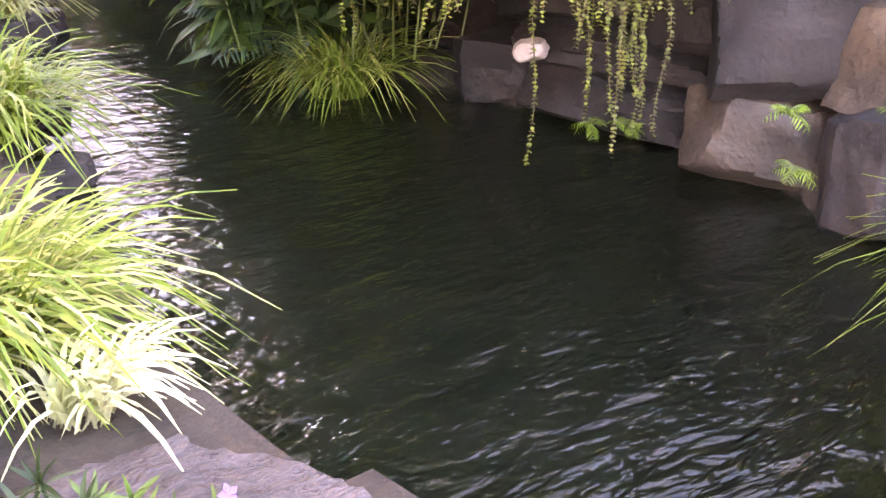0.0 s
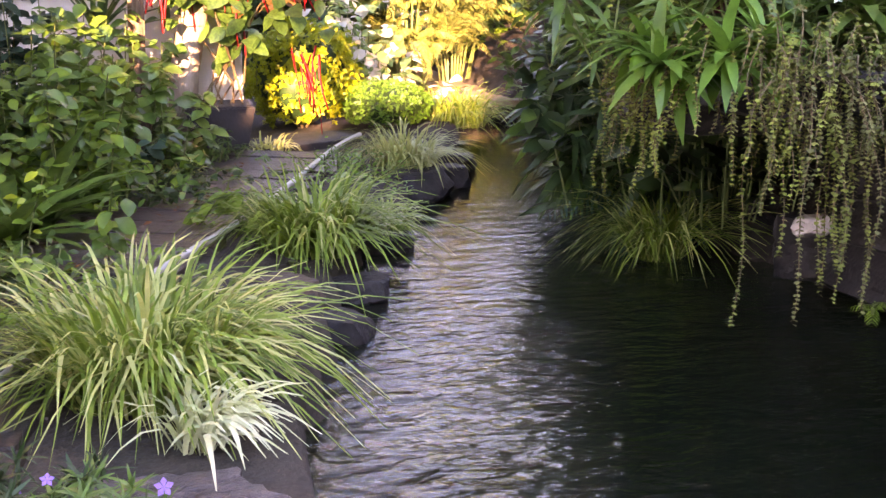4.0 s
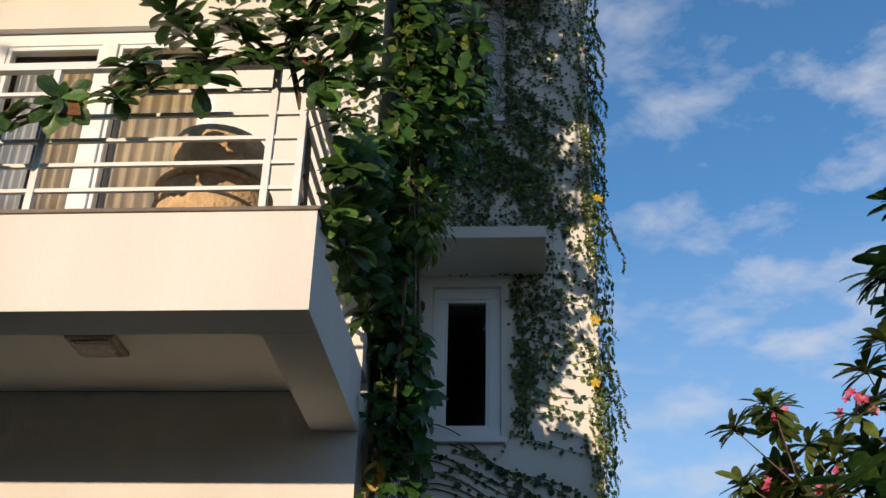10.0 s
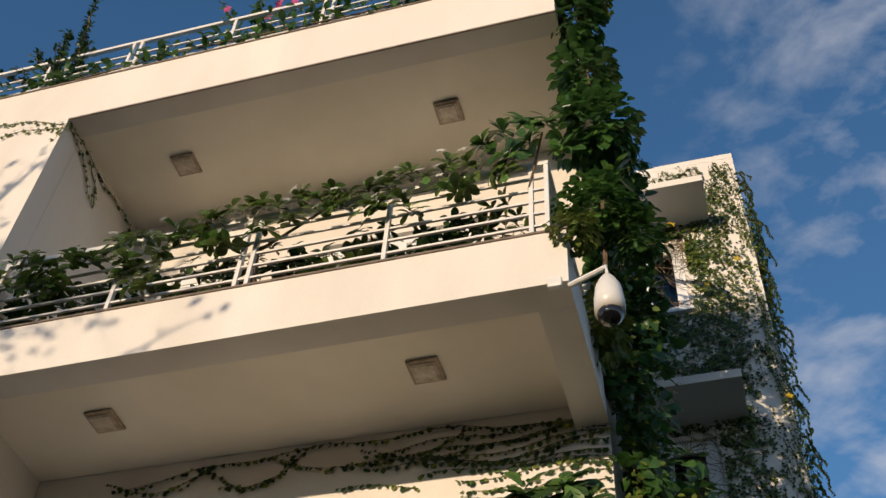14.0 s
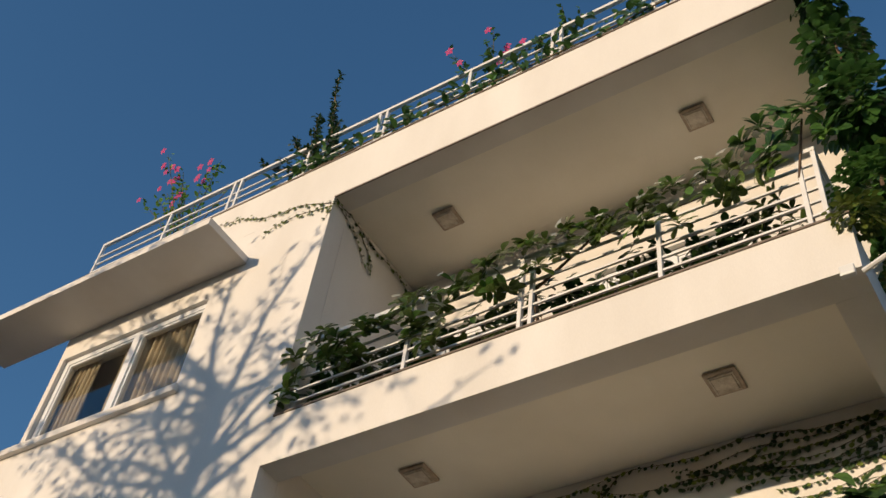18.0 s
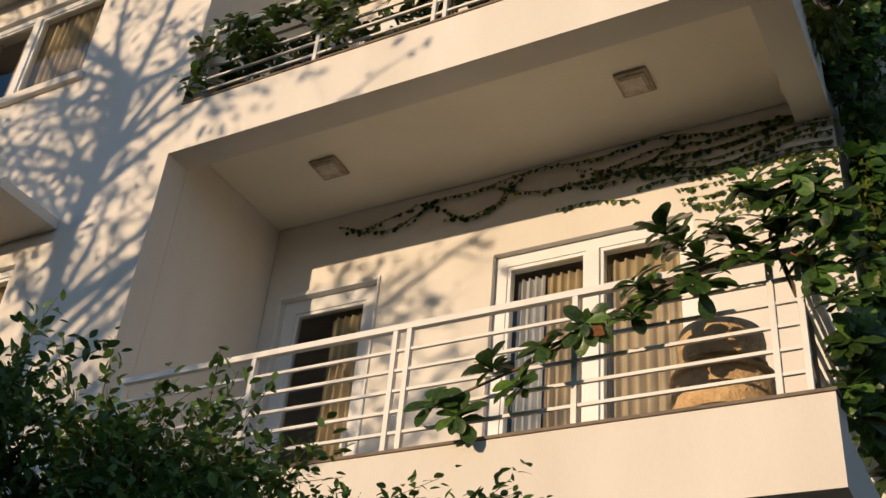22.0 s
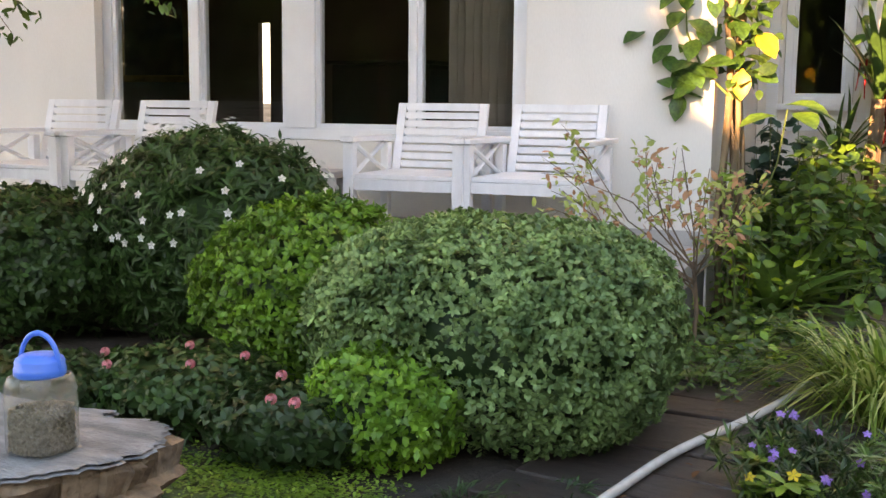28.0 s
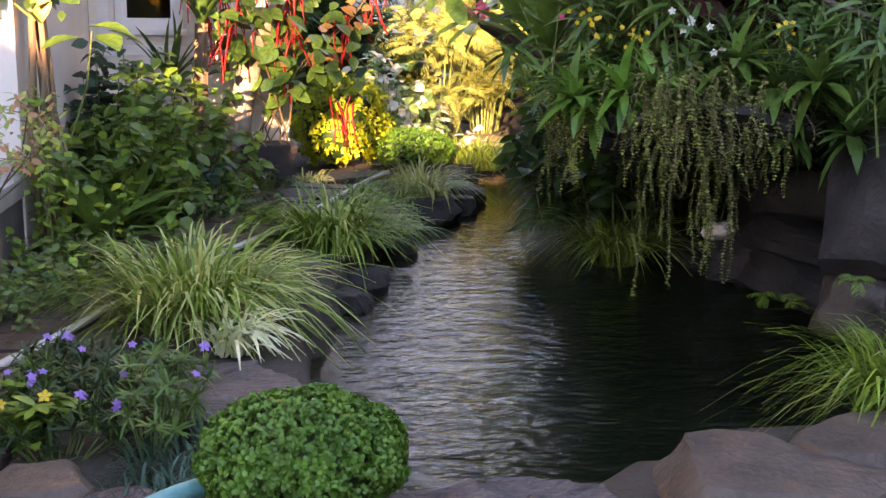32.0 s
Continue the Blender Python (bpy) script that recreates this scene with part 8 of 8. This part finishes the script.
for k in range(95):
    a = np.clip(clump[k % 7] + rng.normal(0, 0.03), 0, 1)
    st.append((2.82 + 0.72 * a + rng.normal(0, 0.03), -0.40 + 0.22 * a + rng.normal(0, 0.10), 0.97 + rng.normal(0, 0.05)))
dr = np.where(rng.uniform(size=95) < 0.05, rng.uniform(0.5, 0.75, 95), np.clip(rng.normal(0.30, 0.11, 95), 0.1, 0.50))
strands("trailing_succulent", "curtain of trailing stems with tiny leaves hanging to the water", (0, 0, 0), st, rng, dr, np.stack([rng.normal(-0.3, 0.5, 95), rng.normal(-0.8, 0.3, 95), np.zeros(95)], -1), (L_STRAND, L_STRAND_DRY), 0.017)
st = [(2.76 + rng.normal(0, 0.06), 0.15 + rng.normal(0, 0.22), 1.0 + rng.normal(0, 0.06)) for k in range(50)]
strands("trailing_succulent", "trailing stems beside the bright green lilies", (0, 0, 0), st, rng, np.clip(rng.normal(0.32, 0.09, 50), 0.15, 0.46), np.stack([rng.normal(-0.8, 0.3, 50), rng.normal(-0.4, 0.3, 50), np.zeros(50)], -1), (L_STRAND, L_STRAND), 0.017)
st = [(3.02 + rng.normal(0, 0.06), -0.40 + rng.normal(0, 0.05), 0.92) for k in range(5)] + [(3.12 + rng.normal(0, 0.06), -0.30 + rng.normal(0, 0.05), 0.92) for k in range(7)]
strands("trailing_succulent", "longest trailing stems, tips touching the pond", (0, 0, 0), st, rng, rng.uniform(0.55, 0.87, 12), np.tile((0.05, -0.2, 0), (12, 1)) + rng.normal(0, 0.2, (12, 3)) * (1, 1, 0), (L_STRAND, L_STRAND_DRY), 0.017)
for k, (x, y, z, ln, m) in enumerate(((2.78, -0.28, 0.93, 0.36, L_LIGHT), (2.92, -0.22, 0.97, 0.36, L_LIGHT), (2.62, -0.02, 0.95, 0.36, L_LIGHT), (2.70, -0.15, 0.90, 0.34, L_LIGHT), (2.60, -0.18, 0.90, 0.34, L_LIGHT), (3.36, -0.10, 1.06, 0.38, L_BIG_LIGHT), (3.5, -0.22, 0.95, 0.38, L_BIG_LIGHT), (3.62, -0.36, 0.98, 0.40, L_BIG_LIGHT), (3.72, -0.50, 0.76, 0.36, L_MID), (3.88, -0.72, 0.74, 0.36, L_MID), (3.58, -0.24, 0.74, 0.34, L_MID), (3.95, -0.1, 1.0, 0.40, L_BIG_LIGHT), (4.0, -0.40, 1.0, 0.40, L_BIG_LIGHT), (3.55, 0.1, 1.0, 0.36, L_LIGHT), (3.25, 0.15, 1.0, 0.36, L_MID), (3.62, 0.05, 0.95, 0.40, L_MID), (3.95, 0.1, 0.92, 0.42, L_MID), (3.78, -0.25, 0.80, 0.36, L_MID), (4.2, -0.1, 0.95, 0.4, L_DARK), (3.6, 0.45, 1.05, 0.42, L_MID), (2.85, 0.5, 1.0, 0.36, L_MID))):
    strap_plant("bank_lily", "fresh green lily on the rock ledge", (x, y, z), 34, ln * 0.62, L_BOX if m is L_LIGHT else m, 20 + k, 0.45, STRAP, 0.6, group="ledge lilies", wide=1.35)
strap_plant("birds_nest_fern", "bird's nest fern with broad glossy fronds", (3.12, 0.72, 1.15), 18, 0.62, L_MID, 40, 0.95, PADDLE, 0.3, "fern", True)
strap_plant("birds_nest_fern", "bird's nest fern with wavy fronds on the bank", (2.80, 1.0, 1.05), 16, 0.5, L_BIG_LIGHT, 41, 0.8, PADDLE, 0.35, "fern", True)
leafy_mass("maroon_plant", "dark maroon leaved plant among the orchids", (3.55, 0.9, 0.9), (0.4, 0.3, 0.95), 14, 14, 0.22, L_MAROON, BROAD, 30)
leafy_mass("orchid_mass", "tangled orchid foliage on the shaded bank", (3.45, 0.45, 0.85), (0.9, 0.6, 0.75), 60, 20, 0.15, L_MID, STRAP, 31)
leafy_mass("orchid_mass", "tangled orchid foliage further along the bank", (4.15, -0.25, 0.75), (0.7, 0.6, 0.85), 50, 20, 0.15, L_MID, STRAP, 32)
for k, (x, y, z, m, cnt, s) in enumerate(((3.06, 0.0, 1.49, P_LILAC, 3, 0.032), (3.17, -0.05, 1.27, P_WHITE, 5, 0.021), (2.94, 0.0, 1.21, P_YELLOW, 14, 0.012), (2.72, 0.02, 1.25, P_YELLOW, 12, 0.013), (2.60, 0.1, 1.36, P_MAGENTA, 4, 0.02), (3.55, -0.15, 1.22, P_YELLOW, 12, 0.013), (3.75, -0.1, 1.15, P_YELLOW, 10, 0.013), (3.3, -0.1, 1.15, P_WHITE, 2, 0.02))):
    g = thing("orchid_spray", "spray of orchid flowers over the ledge", "orchid", (x, y, z - 0.3), "orchids")
    part("stalk", rod(bmesh.new(), [(0, 0.1, -0.05), (0, 0.04, 0.15), (0, 0, 0.3)], 0.004, 5, 0.002), M_GREENSTEM, g)
    c = np.array((0, 0, 0.3)) + rng.normal(0, 0.035 if s < 0.03 else 0.05, (cnt, 3))
    blossoms(g, c, np.tile((-0.4, -0.85, 0.2), (cnt, 1)) + rng.normal(0, 0.2, (cnt, 3)), m, cnt, s, rng)
palm("fern", "blue-green fern over the water", (3.35, 1.85, 0.05), 14, 0.6, 0.14, L_BLUE, 0.0, 11, 0.4, 0.5, 16, "fern")
palm("fern", "blue-green fern hanging from the bank", (3.6, 2.4, 0.1), 14, 0.6, 0.14, L_BLUE, 0.0, 12, 0.4, 0.5, 16, "fern")
for k, (x, y, z) in enumerate(((3.80, 0.06, -0.06), (3.72, 0.20, -0.06), (3.66, -0.78, 0.02), (3.64, -0.74, 0.22), (3.80, -1.05, 0.25))):
    palm("small_fern", "tiny bright fern on the wet rock", (x, y, z), 9, 0.10, 0.042, L_LIGHT, 0.0, 50 + k, 0.3, 0.5, 8, "fern")

# tall dark planting behind the bank
for k, (x, y, z, sx, sy, h, m, sh_, lf) in enumerate(((3.7, 1.6, 0.1, 0.6, 0.6, 1.6, L_DARK, OVAL, 0.14), (4.3, 1.2, 0.5, 0.7, 0.7, 1.6, L_DARK, OVAL, 0.16), (3.9, 2.6, 0.0, 0.6, 0.8, 1.5, L_DARK, OVAL, 0.13), (4.2, 3.6, 0.0, 0.6, 0.8, 1.5, L_DARK, OVAL, 0.13), (4.5, 4.8, 0.0, 0.6, 0.9, 1.5, L_DARK, OVAL, 0.13), (4.8, 6.2, 0.0, 0.6, 0.9, 1.6, L_MID, OVAL, 0.13), (4.9, 0.3, 0.7, 0.7, 0.9, 1.7, L_DARK, OVAL, 0.16), (5.0, -1.0, 0.7, 0.7, 0.9, 1.6, L_DARK, OVAL, 0.16), (4.6, -1.9, 0.3, 0.7, 0.6, 1.3, L_DARK, OVAL, 0.15), (5.4, 2.5, 0.75, 0.8, 1.0, 2.2, L_DARK, OVAL, 0.17), (5.6, 4.5, 0.75, 0.8, 1.2, 2.4, L_DARK, OVAL, 0.17), (5.8, 7.0, 0.75, 0.8, 1.2, 2.4, L_DARK, OVAL, 0.17), (3.45, 2.0, 0.0, 0.4, 0.5, 0.9, L_DARK, STRAP, 0.25), (2.3, 10.2, 0.0, 0.7, 0.6, 2.3, L_DARK, OVAL, 0.2), (5.2, 11.0, 0.0, 0.8, 0.7, 2.4, L_MID, OVAL, 0.2))):
    leafy_mass("shade_shrub", "dense dark foliage on the shaded bank", (x, y, z), (sx, sy, h), 70, 26, lf, m, sh_, 50 + k, "shrub", (0.45, 1.0), extra=(L_MID, 0.25))

# frangipani with red and pink flowers
rng = np.random.default_rng(210)


def frangipani(label, at, limbs, size, seed, flowers, per=10, thick=0.03):
    """A frangipani: smooth forked limbs, each ending in a whorl of long leaves, some with flowers."""
    rng = np.random.default_rng(seed)
    g = thing("frangipani", label, "tree", at)
    tips, axes = [], []
    for pts in limbs:
        part("limb", rod(bmesh.new(), pts, thick, 6, thick * 0.5), M_LIMB, g, "", True)
        tips.append(pts[-1])
        axes.append(np.array(pts[-1]) - np.array(pts[-2]))
    P, W, U = rosettes(tips, np.array(axes) * 0.6 + (0, 0, 0.1), per, size * 0.4, rng, 0.25, 0.35)
    m, sz = L_FRANGIPANI if seed == 5 else L_BIG_LIGHT if seed % 2 else L_BIG, rng.uniform(0.75, 1.15, len(P)) * size
    near = 300 if seed < 7 else 0
    if near:
        big_leaves(g, PADDLE, P[:near], W[:near], U[:near], sz[:near], m)
    if len(P) > near:
        tagged(leaf_mesh("foliage", PADDLE, P[near:], W[near:], U[near:], sz[near:], m, g), kind="stuff")
    if flowers:
        outer = np.array(sorted(tips, key=lambda q: q[0] + 0.7 * q[1] - 0.35 * q[2]))[: max(8, len(tips) // 2)]
        some = outer[rng.choice(len(outer), min(len(outer), max(1, flowers[1] // 8)), replace=False)]
        c = np.repeat(some, 9, 0) + rng.normal(0, 0.04, (9 * len(some), 3)) + (0, -0.06, 0.05)
        blossoms(g, c, np.tile((-0.4, -0.8, 0.4), (len(c), 1)) + rng.normal(0, 0.3, (len(c), 3)), flowers[0], flowers[1], flowers[2], rng)
    return g


REACH = [(-2.00, 0.15, 1.24), (-1.75, 0.20, 1.38), (-1.70, 0.10, 1.06), (-1.45, 0.25, 1.65), (-1.55, 0.30, 2.0), (-1.30, 0.20, 2.3), (-1.2, 0.30, 1.85), (-1.4, 0.30, 2.7), (-1.0, 0.2, 1.5), (-0.95, 0.3, 2.5), (-1.15, 0.35, 3.1), (-1.75, 0.35, 2.35), (-0.8, 0.2, 2.9),
         (-2.33, 0.10, 2.06), (-2.50, 0.10, 1.64), (-2.32, 0.10, 1.19), (-2.14, 0.10, 1.50), (-2.00, 0.10, 2.18), (-2.42, 0.50, 1.98), (-2.21, 0.50, 2.43), (-2.03, 0.50, 1.91), (-2.19, 0.50, 1.51), (-1.95, 0.50, 1.32), (-1.84, 0.50, 2.02), (-2.43, 0.90, 1.83), (-2.20, 0.90, 2.40), (-2.06, 0.90, 1.90), (-1.78, 0.90, 2.39), (-1.69, 0.90, 1.82), (-1.54, 0.50, 1.60), (-1.64, 0.40, 2.50)]
FORKS = [(-1.05, 0.18, 1.15), (-1.55, 0.30, 1.20), (-1.25, 0.35, 1.95), (-1.75, 0.45, 1.75), (-0.8, 0.25, 2.2), (-1.9, 0.25, 1.55)]
SPURS = []
for tip in REACH:
    below = [q for q in FORKS if q[2] < tip[2] + 0.1] or FORKS[:1]
    fork = min(below, key=lambda q: math.dist(q, tip))
    SPURS.append([fork, ((fork[0] + tip[0]) / 2 + 0.05, (fork[1] + tip[1]) / 2 + 0.04, (fork[2] + tip[2]) / 2 - 0.09), tip])
MAINS = [[(0, 0, 0), (-0.25, 0.05, 0.55), (q[0] * 0.55, q[1] * 0.6, q[2] * 0.62), (q[0] * 0.8, q[1] + 0.03, q[2] * 0.80), q] for q in FORKS]
frangipani("frangipani with long glossy leaves reaching over the pond", (4.7, -0.2, 0.6), MAINS + SPURS, 0.33, 3, None, 7, 0.018)
frangipani("frangipani with pink flowers leaning over the pond", (3.5, 1.9, 0.1), [[(0, 0, 0), (-0.3, -0.1, 0.8), (-0.75, -0.25, 1.1), (-0.95, -0.3, 1.18)], [(-0.3, -0.1, 0.8), (-0.9, -0.2, 1.15), (-1.15, -0.25, 1.36)], [(-0.3, 0, 0.8), (-0.6, -0.3, 1.35), (-0.75, -0.35, 1.5)], [(-0.3, 0.1, 0.8), (-0.5, 0.2, 1.45), (-0.85, 0.1, 1.68)]], 0.27, 4, (P_PINK, 24, 0.034))


def forked(seed, primaries, subs, lo, hi, wide):
    """Limbs that fork twice, from a short trunk out to a broad crown."""
    rng = np.random.default_rng(seed)
    out = [[(0, 0, -0.05), (0.02, 0.03, 0.5), (0.0, 0.0, lo * 0.62)]]
    for k in range(primaries):
        a = k * 2.4 + rng.normal(0, 0.3)
        r = wide * rng.uniform(0.25, 0.55)
        knee = np.array((r * math.cos(a), r * math.sin(a), lo + (hi - lo) * rng.uniform(0.05, 0.62)))
        out.append([(0, 0, lo * 0.5), tuple(knee * (0.5, 0.5, 0.62)), tuple(knee)])
        for q in range(subs):
            b = a + rng.normal(0, 0.9)
            tip = knee + np.array((wide * 0.5 * rng.uniform(0.3, 1) * math.cos(b), wide * 0.5 * rng.uniform(0.3, 1) * math.sin(b), (hi - lo) * rng.uniform(0.02, 0.36)))
            out.append([tuple(knee), tuple((knee + tip) / 2 + rng.normal(0, 0.04, 3)), tuple(tip)])
    return out


frangipani("tall frangipani in the sun with red flowers", (3.6, 3.1, 0.0), forked(1, 15, 8, 1.7, 4.75, 1.45), 0.20, 5, (P_PINK, 130, 0.040), 24, 0.009)
frangipani("tall leafy frangipani over the pond bank", (4.1, 1.7, 0.4), forked(2, 11, 7, 1.2, 5.3, 1.4), 0.24, 6, (P_PINK, 16, 0.036), 26, 0.013)
frangipani("leafy frangipani behind the far bank", (4.3, 4.6, 0.1), forked(3, 8, 6, 1.2, 4.2, 1.3), 0.25, 7, (P_PINK, 12, 0.045), 26, 0.014)

# ---- the small-leaved tree left of the view ----


def leafy_tree(name, label, at, height, trunk_r, branches, reach, twigs, per, leaf, mat, seed, spread=(1, 1, 1), low=0.35, shape=OVAL, lean=(0, 0), taper=False):
    """A tree: tapered trunk, forking limbs and twigs, leaves set along every twig."""
    rng = np.random.default_rng(seed + 77)
    g = thing(name, label, "tree", at)
    bm, P, W = bmesh.new(), [], []
    top = np.array((lean[0], lean[1], height * 0.72))
    trunk = [np.array((0, 0, -0.1)), top * 0.35 + rng.normal(0, 0.04 * height / 4, 3) * (1, 1, 0), top * 0.7 + rng.normal(0, 0.05 * height / 4, 3) * (1, 1, 0), top]
    rod(bm, trunk, trunk_r, 10, trunk_r * 0.45)
    for k in range(branches):
        t = low + (1 - low) * rng.uniform(0, 1)
        b = top * t
        a = k * 2.4 + rng.normal(0, 0.3)
        d = unit(np.array((math.cos(a) * spread[0], math.sin(a) * spread[1], rng.uniform(0.05, 0.75) * spread[2])))
        L = reach * rng.uniform(0.55, 1.1) * (1.6 - 1.1 * t if taper else 1.0)
        e = b + d * L
        m = b + d * L * 0.5 + rng.normal(0, 0.06 * L, 3)
        rod(bm, [b, m, e], trunk_r * 0.38, 6, trunk_r * 0.10)
        for q in range(twigs):
            s = rng.uniform(0.25, 1.0)
            tb = b + (m - b) * s * 2 if s < 0.5 else m + (e - m) * (s - 0.5) * 2
            td = unit(d + rng.normal(0, 0.65, 3) + np.array((0, 0, 0.2 if taper else 0.0)))
            tl = reach * (rng.uniform(0.10, 0.30) if taper else rng.uniform(0.18, 0.42))
            te = tb + td * tl + np.array((0, 0, -0.12 * tl))
            rod(bm, [tb, te], trunk_r * (0.05 if taper else 0.08), 4, trunk_r * 0.02)
            u = rng.uniform(0.1, 1.05, per)
            P.append(tb + (te - tb) * u[:, None] + rng.normal(0, leaf * 0.5, (per, 3)))
            W.append(td * 0.6 + rng.normal(0, 0.6, (per, 3)))
    part("trunk", bm, M_BARK, g, "", True)
    P, W = np.concatenate(P), np.concatenate(W)
    U = np.tile((0.0, -0.1, 1.0), (len(P), 1)) + rng.normal(0, 0.4, (len(P), 3))
    s = leaf * rng.uniform(0.6, 1.25, len(P))
    leaf_mesh("crown", shape, P, W, U, s, mat, g)
    return g


leafy_tree("small_leaved_tree", "dark small-leaved tree reaching in front of the house", (-3.5, -1.6, 0.0), 4.5, 0.075, 64, 2.45, 30, 42, 0.054, leaf_material("tree_leaf", (0.12, 0.225, 0.05), (0.05, 0.10, 0.024), island=0.5), 1, (1.15, 0.7, 0.55), 0.57, OVAL, (0.15, 0.0), True)

# ---- unseen trees, hedge and walls placed out of view to shade the garden ----
leafy_tree("shade_tree", "tall sparse tree behind the garden", (-8.45, -9.0, 0.0), 13.8, 0.15, 56, 3.0, 12, 7, 0.13, L_DARK, 2, (1.3, 1, 1.9), 0.45)
# tree row placed out of view, heights set by where its shadow must end
for k, (x, y, h, r) in enumerate(((-14.5, -21.0, 7.4, 2.6), (-11.3, -20.5, 7.6, 2.4), (-9.0, -20.0, 6.5, 2.0), (-7.6, -20.6, 5.6, 1.2), (-1.4, -20.0, 6.0, 2.0), (2.2, -20.5, 6.6, 2.4), (6.0, -20.0, 6.8, 2.4), (10.0, -20.5, 7.0, 2.6))):
    leafy_tree("shade_tree", "unseen broad dark tree in a row placed to shade the garden", (x, y, 0.0), h, 0.2, 30, r, 14, 24, 0.26, L_DARK, 3 + k, (1, 1, 0.7), 0.25)
# added only to thin the sun that passes the hedge gap
leafy_tree("shade_tree", "unseen slender open tree added in the row's gap to dapple the far sunlight", (-5.25, -20.6, 0.0), 8.4, 0.09, 10, 1.35, 7, 6, 0.20, L_DARK, 15, (1, 1, 0.8), 0.74)
structure(part("garden_wall", boxes((-24, 24, -22.6, -22.4, -0.1, 2.2)), M_WALL), "plain garden wall behind the viewer")
# added light blocker: tall and dark so the pond bank stays dim
structure(part("garden_wall_east", boxes((7.0, 7.2, -22.3, 20, -0.1, 4.0)), M_PLINTH), "plain dark wall added beyond the planting to block eastern skylight")
hedge_rng = np.random.default_rng(500)
# added sun blocker: high sides shade wall and bank, low gap lights the far end
for k, (x0, x1, y, h) in enumerate(((-20, -6.65, -20.2, 6.62), (-6.65, -3.80, -20.2, 4.85), (-3.80, 16, -20.2, 5.8))):
    cnt = int(1500 * (x1 - x0))
    hx = hedge_rng.uniform(x0, x1, cnt)
    top = h + 0.17 * np.sin(hx * 1.7) + 0.12 * np.sin(hx * 3.9 + 1)
    p = np.stack([hx, y + hedge_rng.normal(0, 0.3, cnt), hedge_rng.uniform(0.02, 1, cnt) ** 0.8 * top], -1)
    hd = leaf_mesh("hedge", OVAL, p, hedge_rng.normal(0, 1, (cnt, 3)), np.tile((0, 0.4, 0.8), (cnt, 1)) + hedge_rng.normal(0, 0.4, (cnt, 3)), hedge_rng.uniform(0.3, 0.5, cnt), L_DARK)
    tagged(hd, "unseen dense hedge added behind the viewer to shape the sunlight", "hedge", kind="stuff")

# far house and trees beyond the garden
fh = thing("far_house", "pale neighbouring house beyond the garden", "house", (4.5, 19.0, 0.0))
part("wall", boxes((-4.5, 5.0, 0, 6, -0.1, 3.9)), M_WALL, fh)
part("roof", boxes((-4.8, 5.3, -0.3, 6.3, 3.9, 4.1)), M_WHITE, fh)
for wx_ in (3.2,):
    wdw = part("window", boxes((wx_ - 0.5, wx_ + 0.5, -0.03, -0.002, 2.2, 3.5), bevel=0.01), M_FRAME, fh)
    part("pane", boxes((wx_ - 0.42, wx_ + 0.42, -0.04, -0.032, 2.28, 3.42)), material("far_pane", (0.15, 0.2, 0.26), 0.15), wdw)
for k, (x, y, h) in enumerate(((0.5, 13.5, 3.6), (6.3, 15.5, 4.5), (6.2, 14.5, 4.2), (2.4, 15.0, 3.0))):
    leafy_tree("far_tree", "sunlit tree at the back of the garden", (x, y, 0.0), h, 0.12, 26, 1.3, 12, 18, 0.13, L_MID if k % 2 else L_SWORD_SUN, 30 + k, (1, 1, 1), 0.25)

# the half moon in the evening sky
bm = bmesh.new()
bmesh.ops.create_icosphere(bm, subdivisions=4, radius=0.72)
moon = part("moon", bm, material("moon_rock", (0.62, 0.62, 0.60), 0.95, (0.42, 0.42, 0.41), 1.6, 6.0, 0.3), smooth=True)
moon.location = (-132.3, 79.9, 256.7)
tagged(moon, "small pale half moon in the blue sky", "moon", kind="structure")
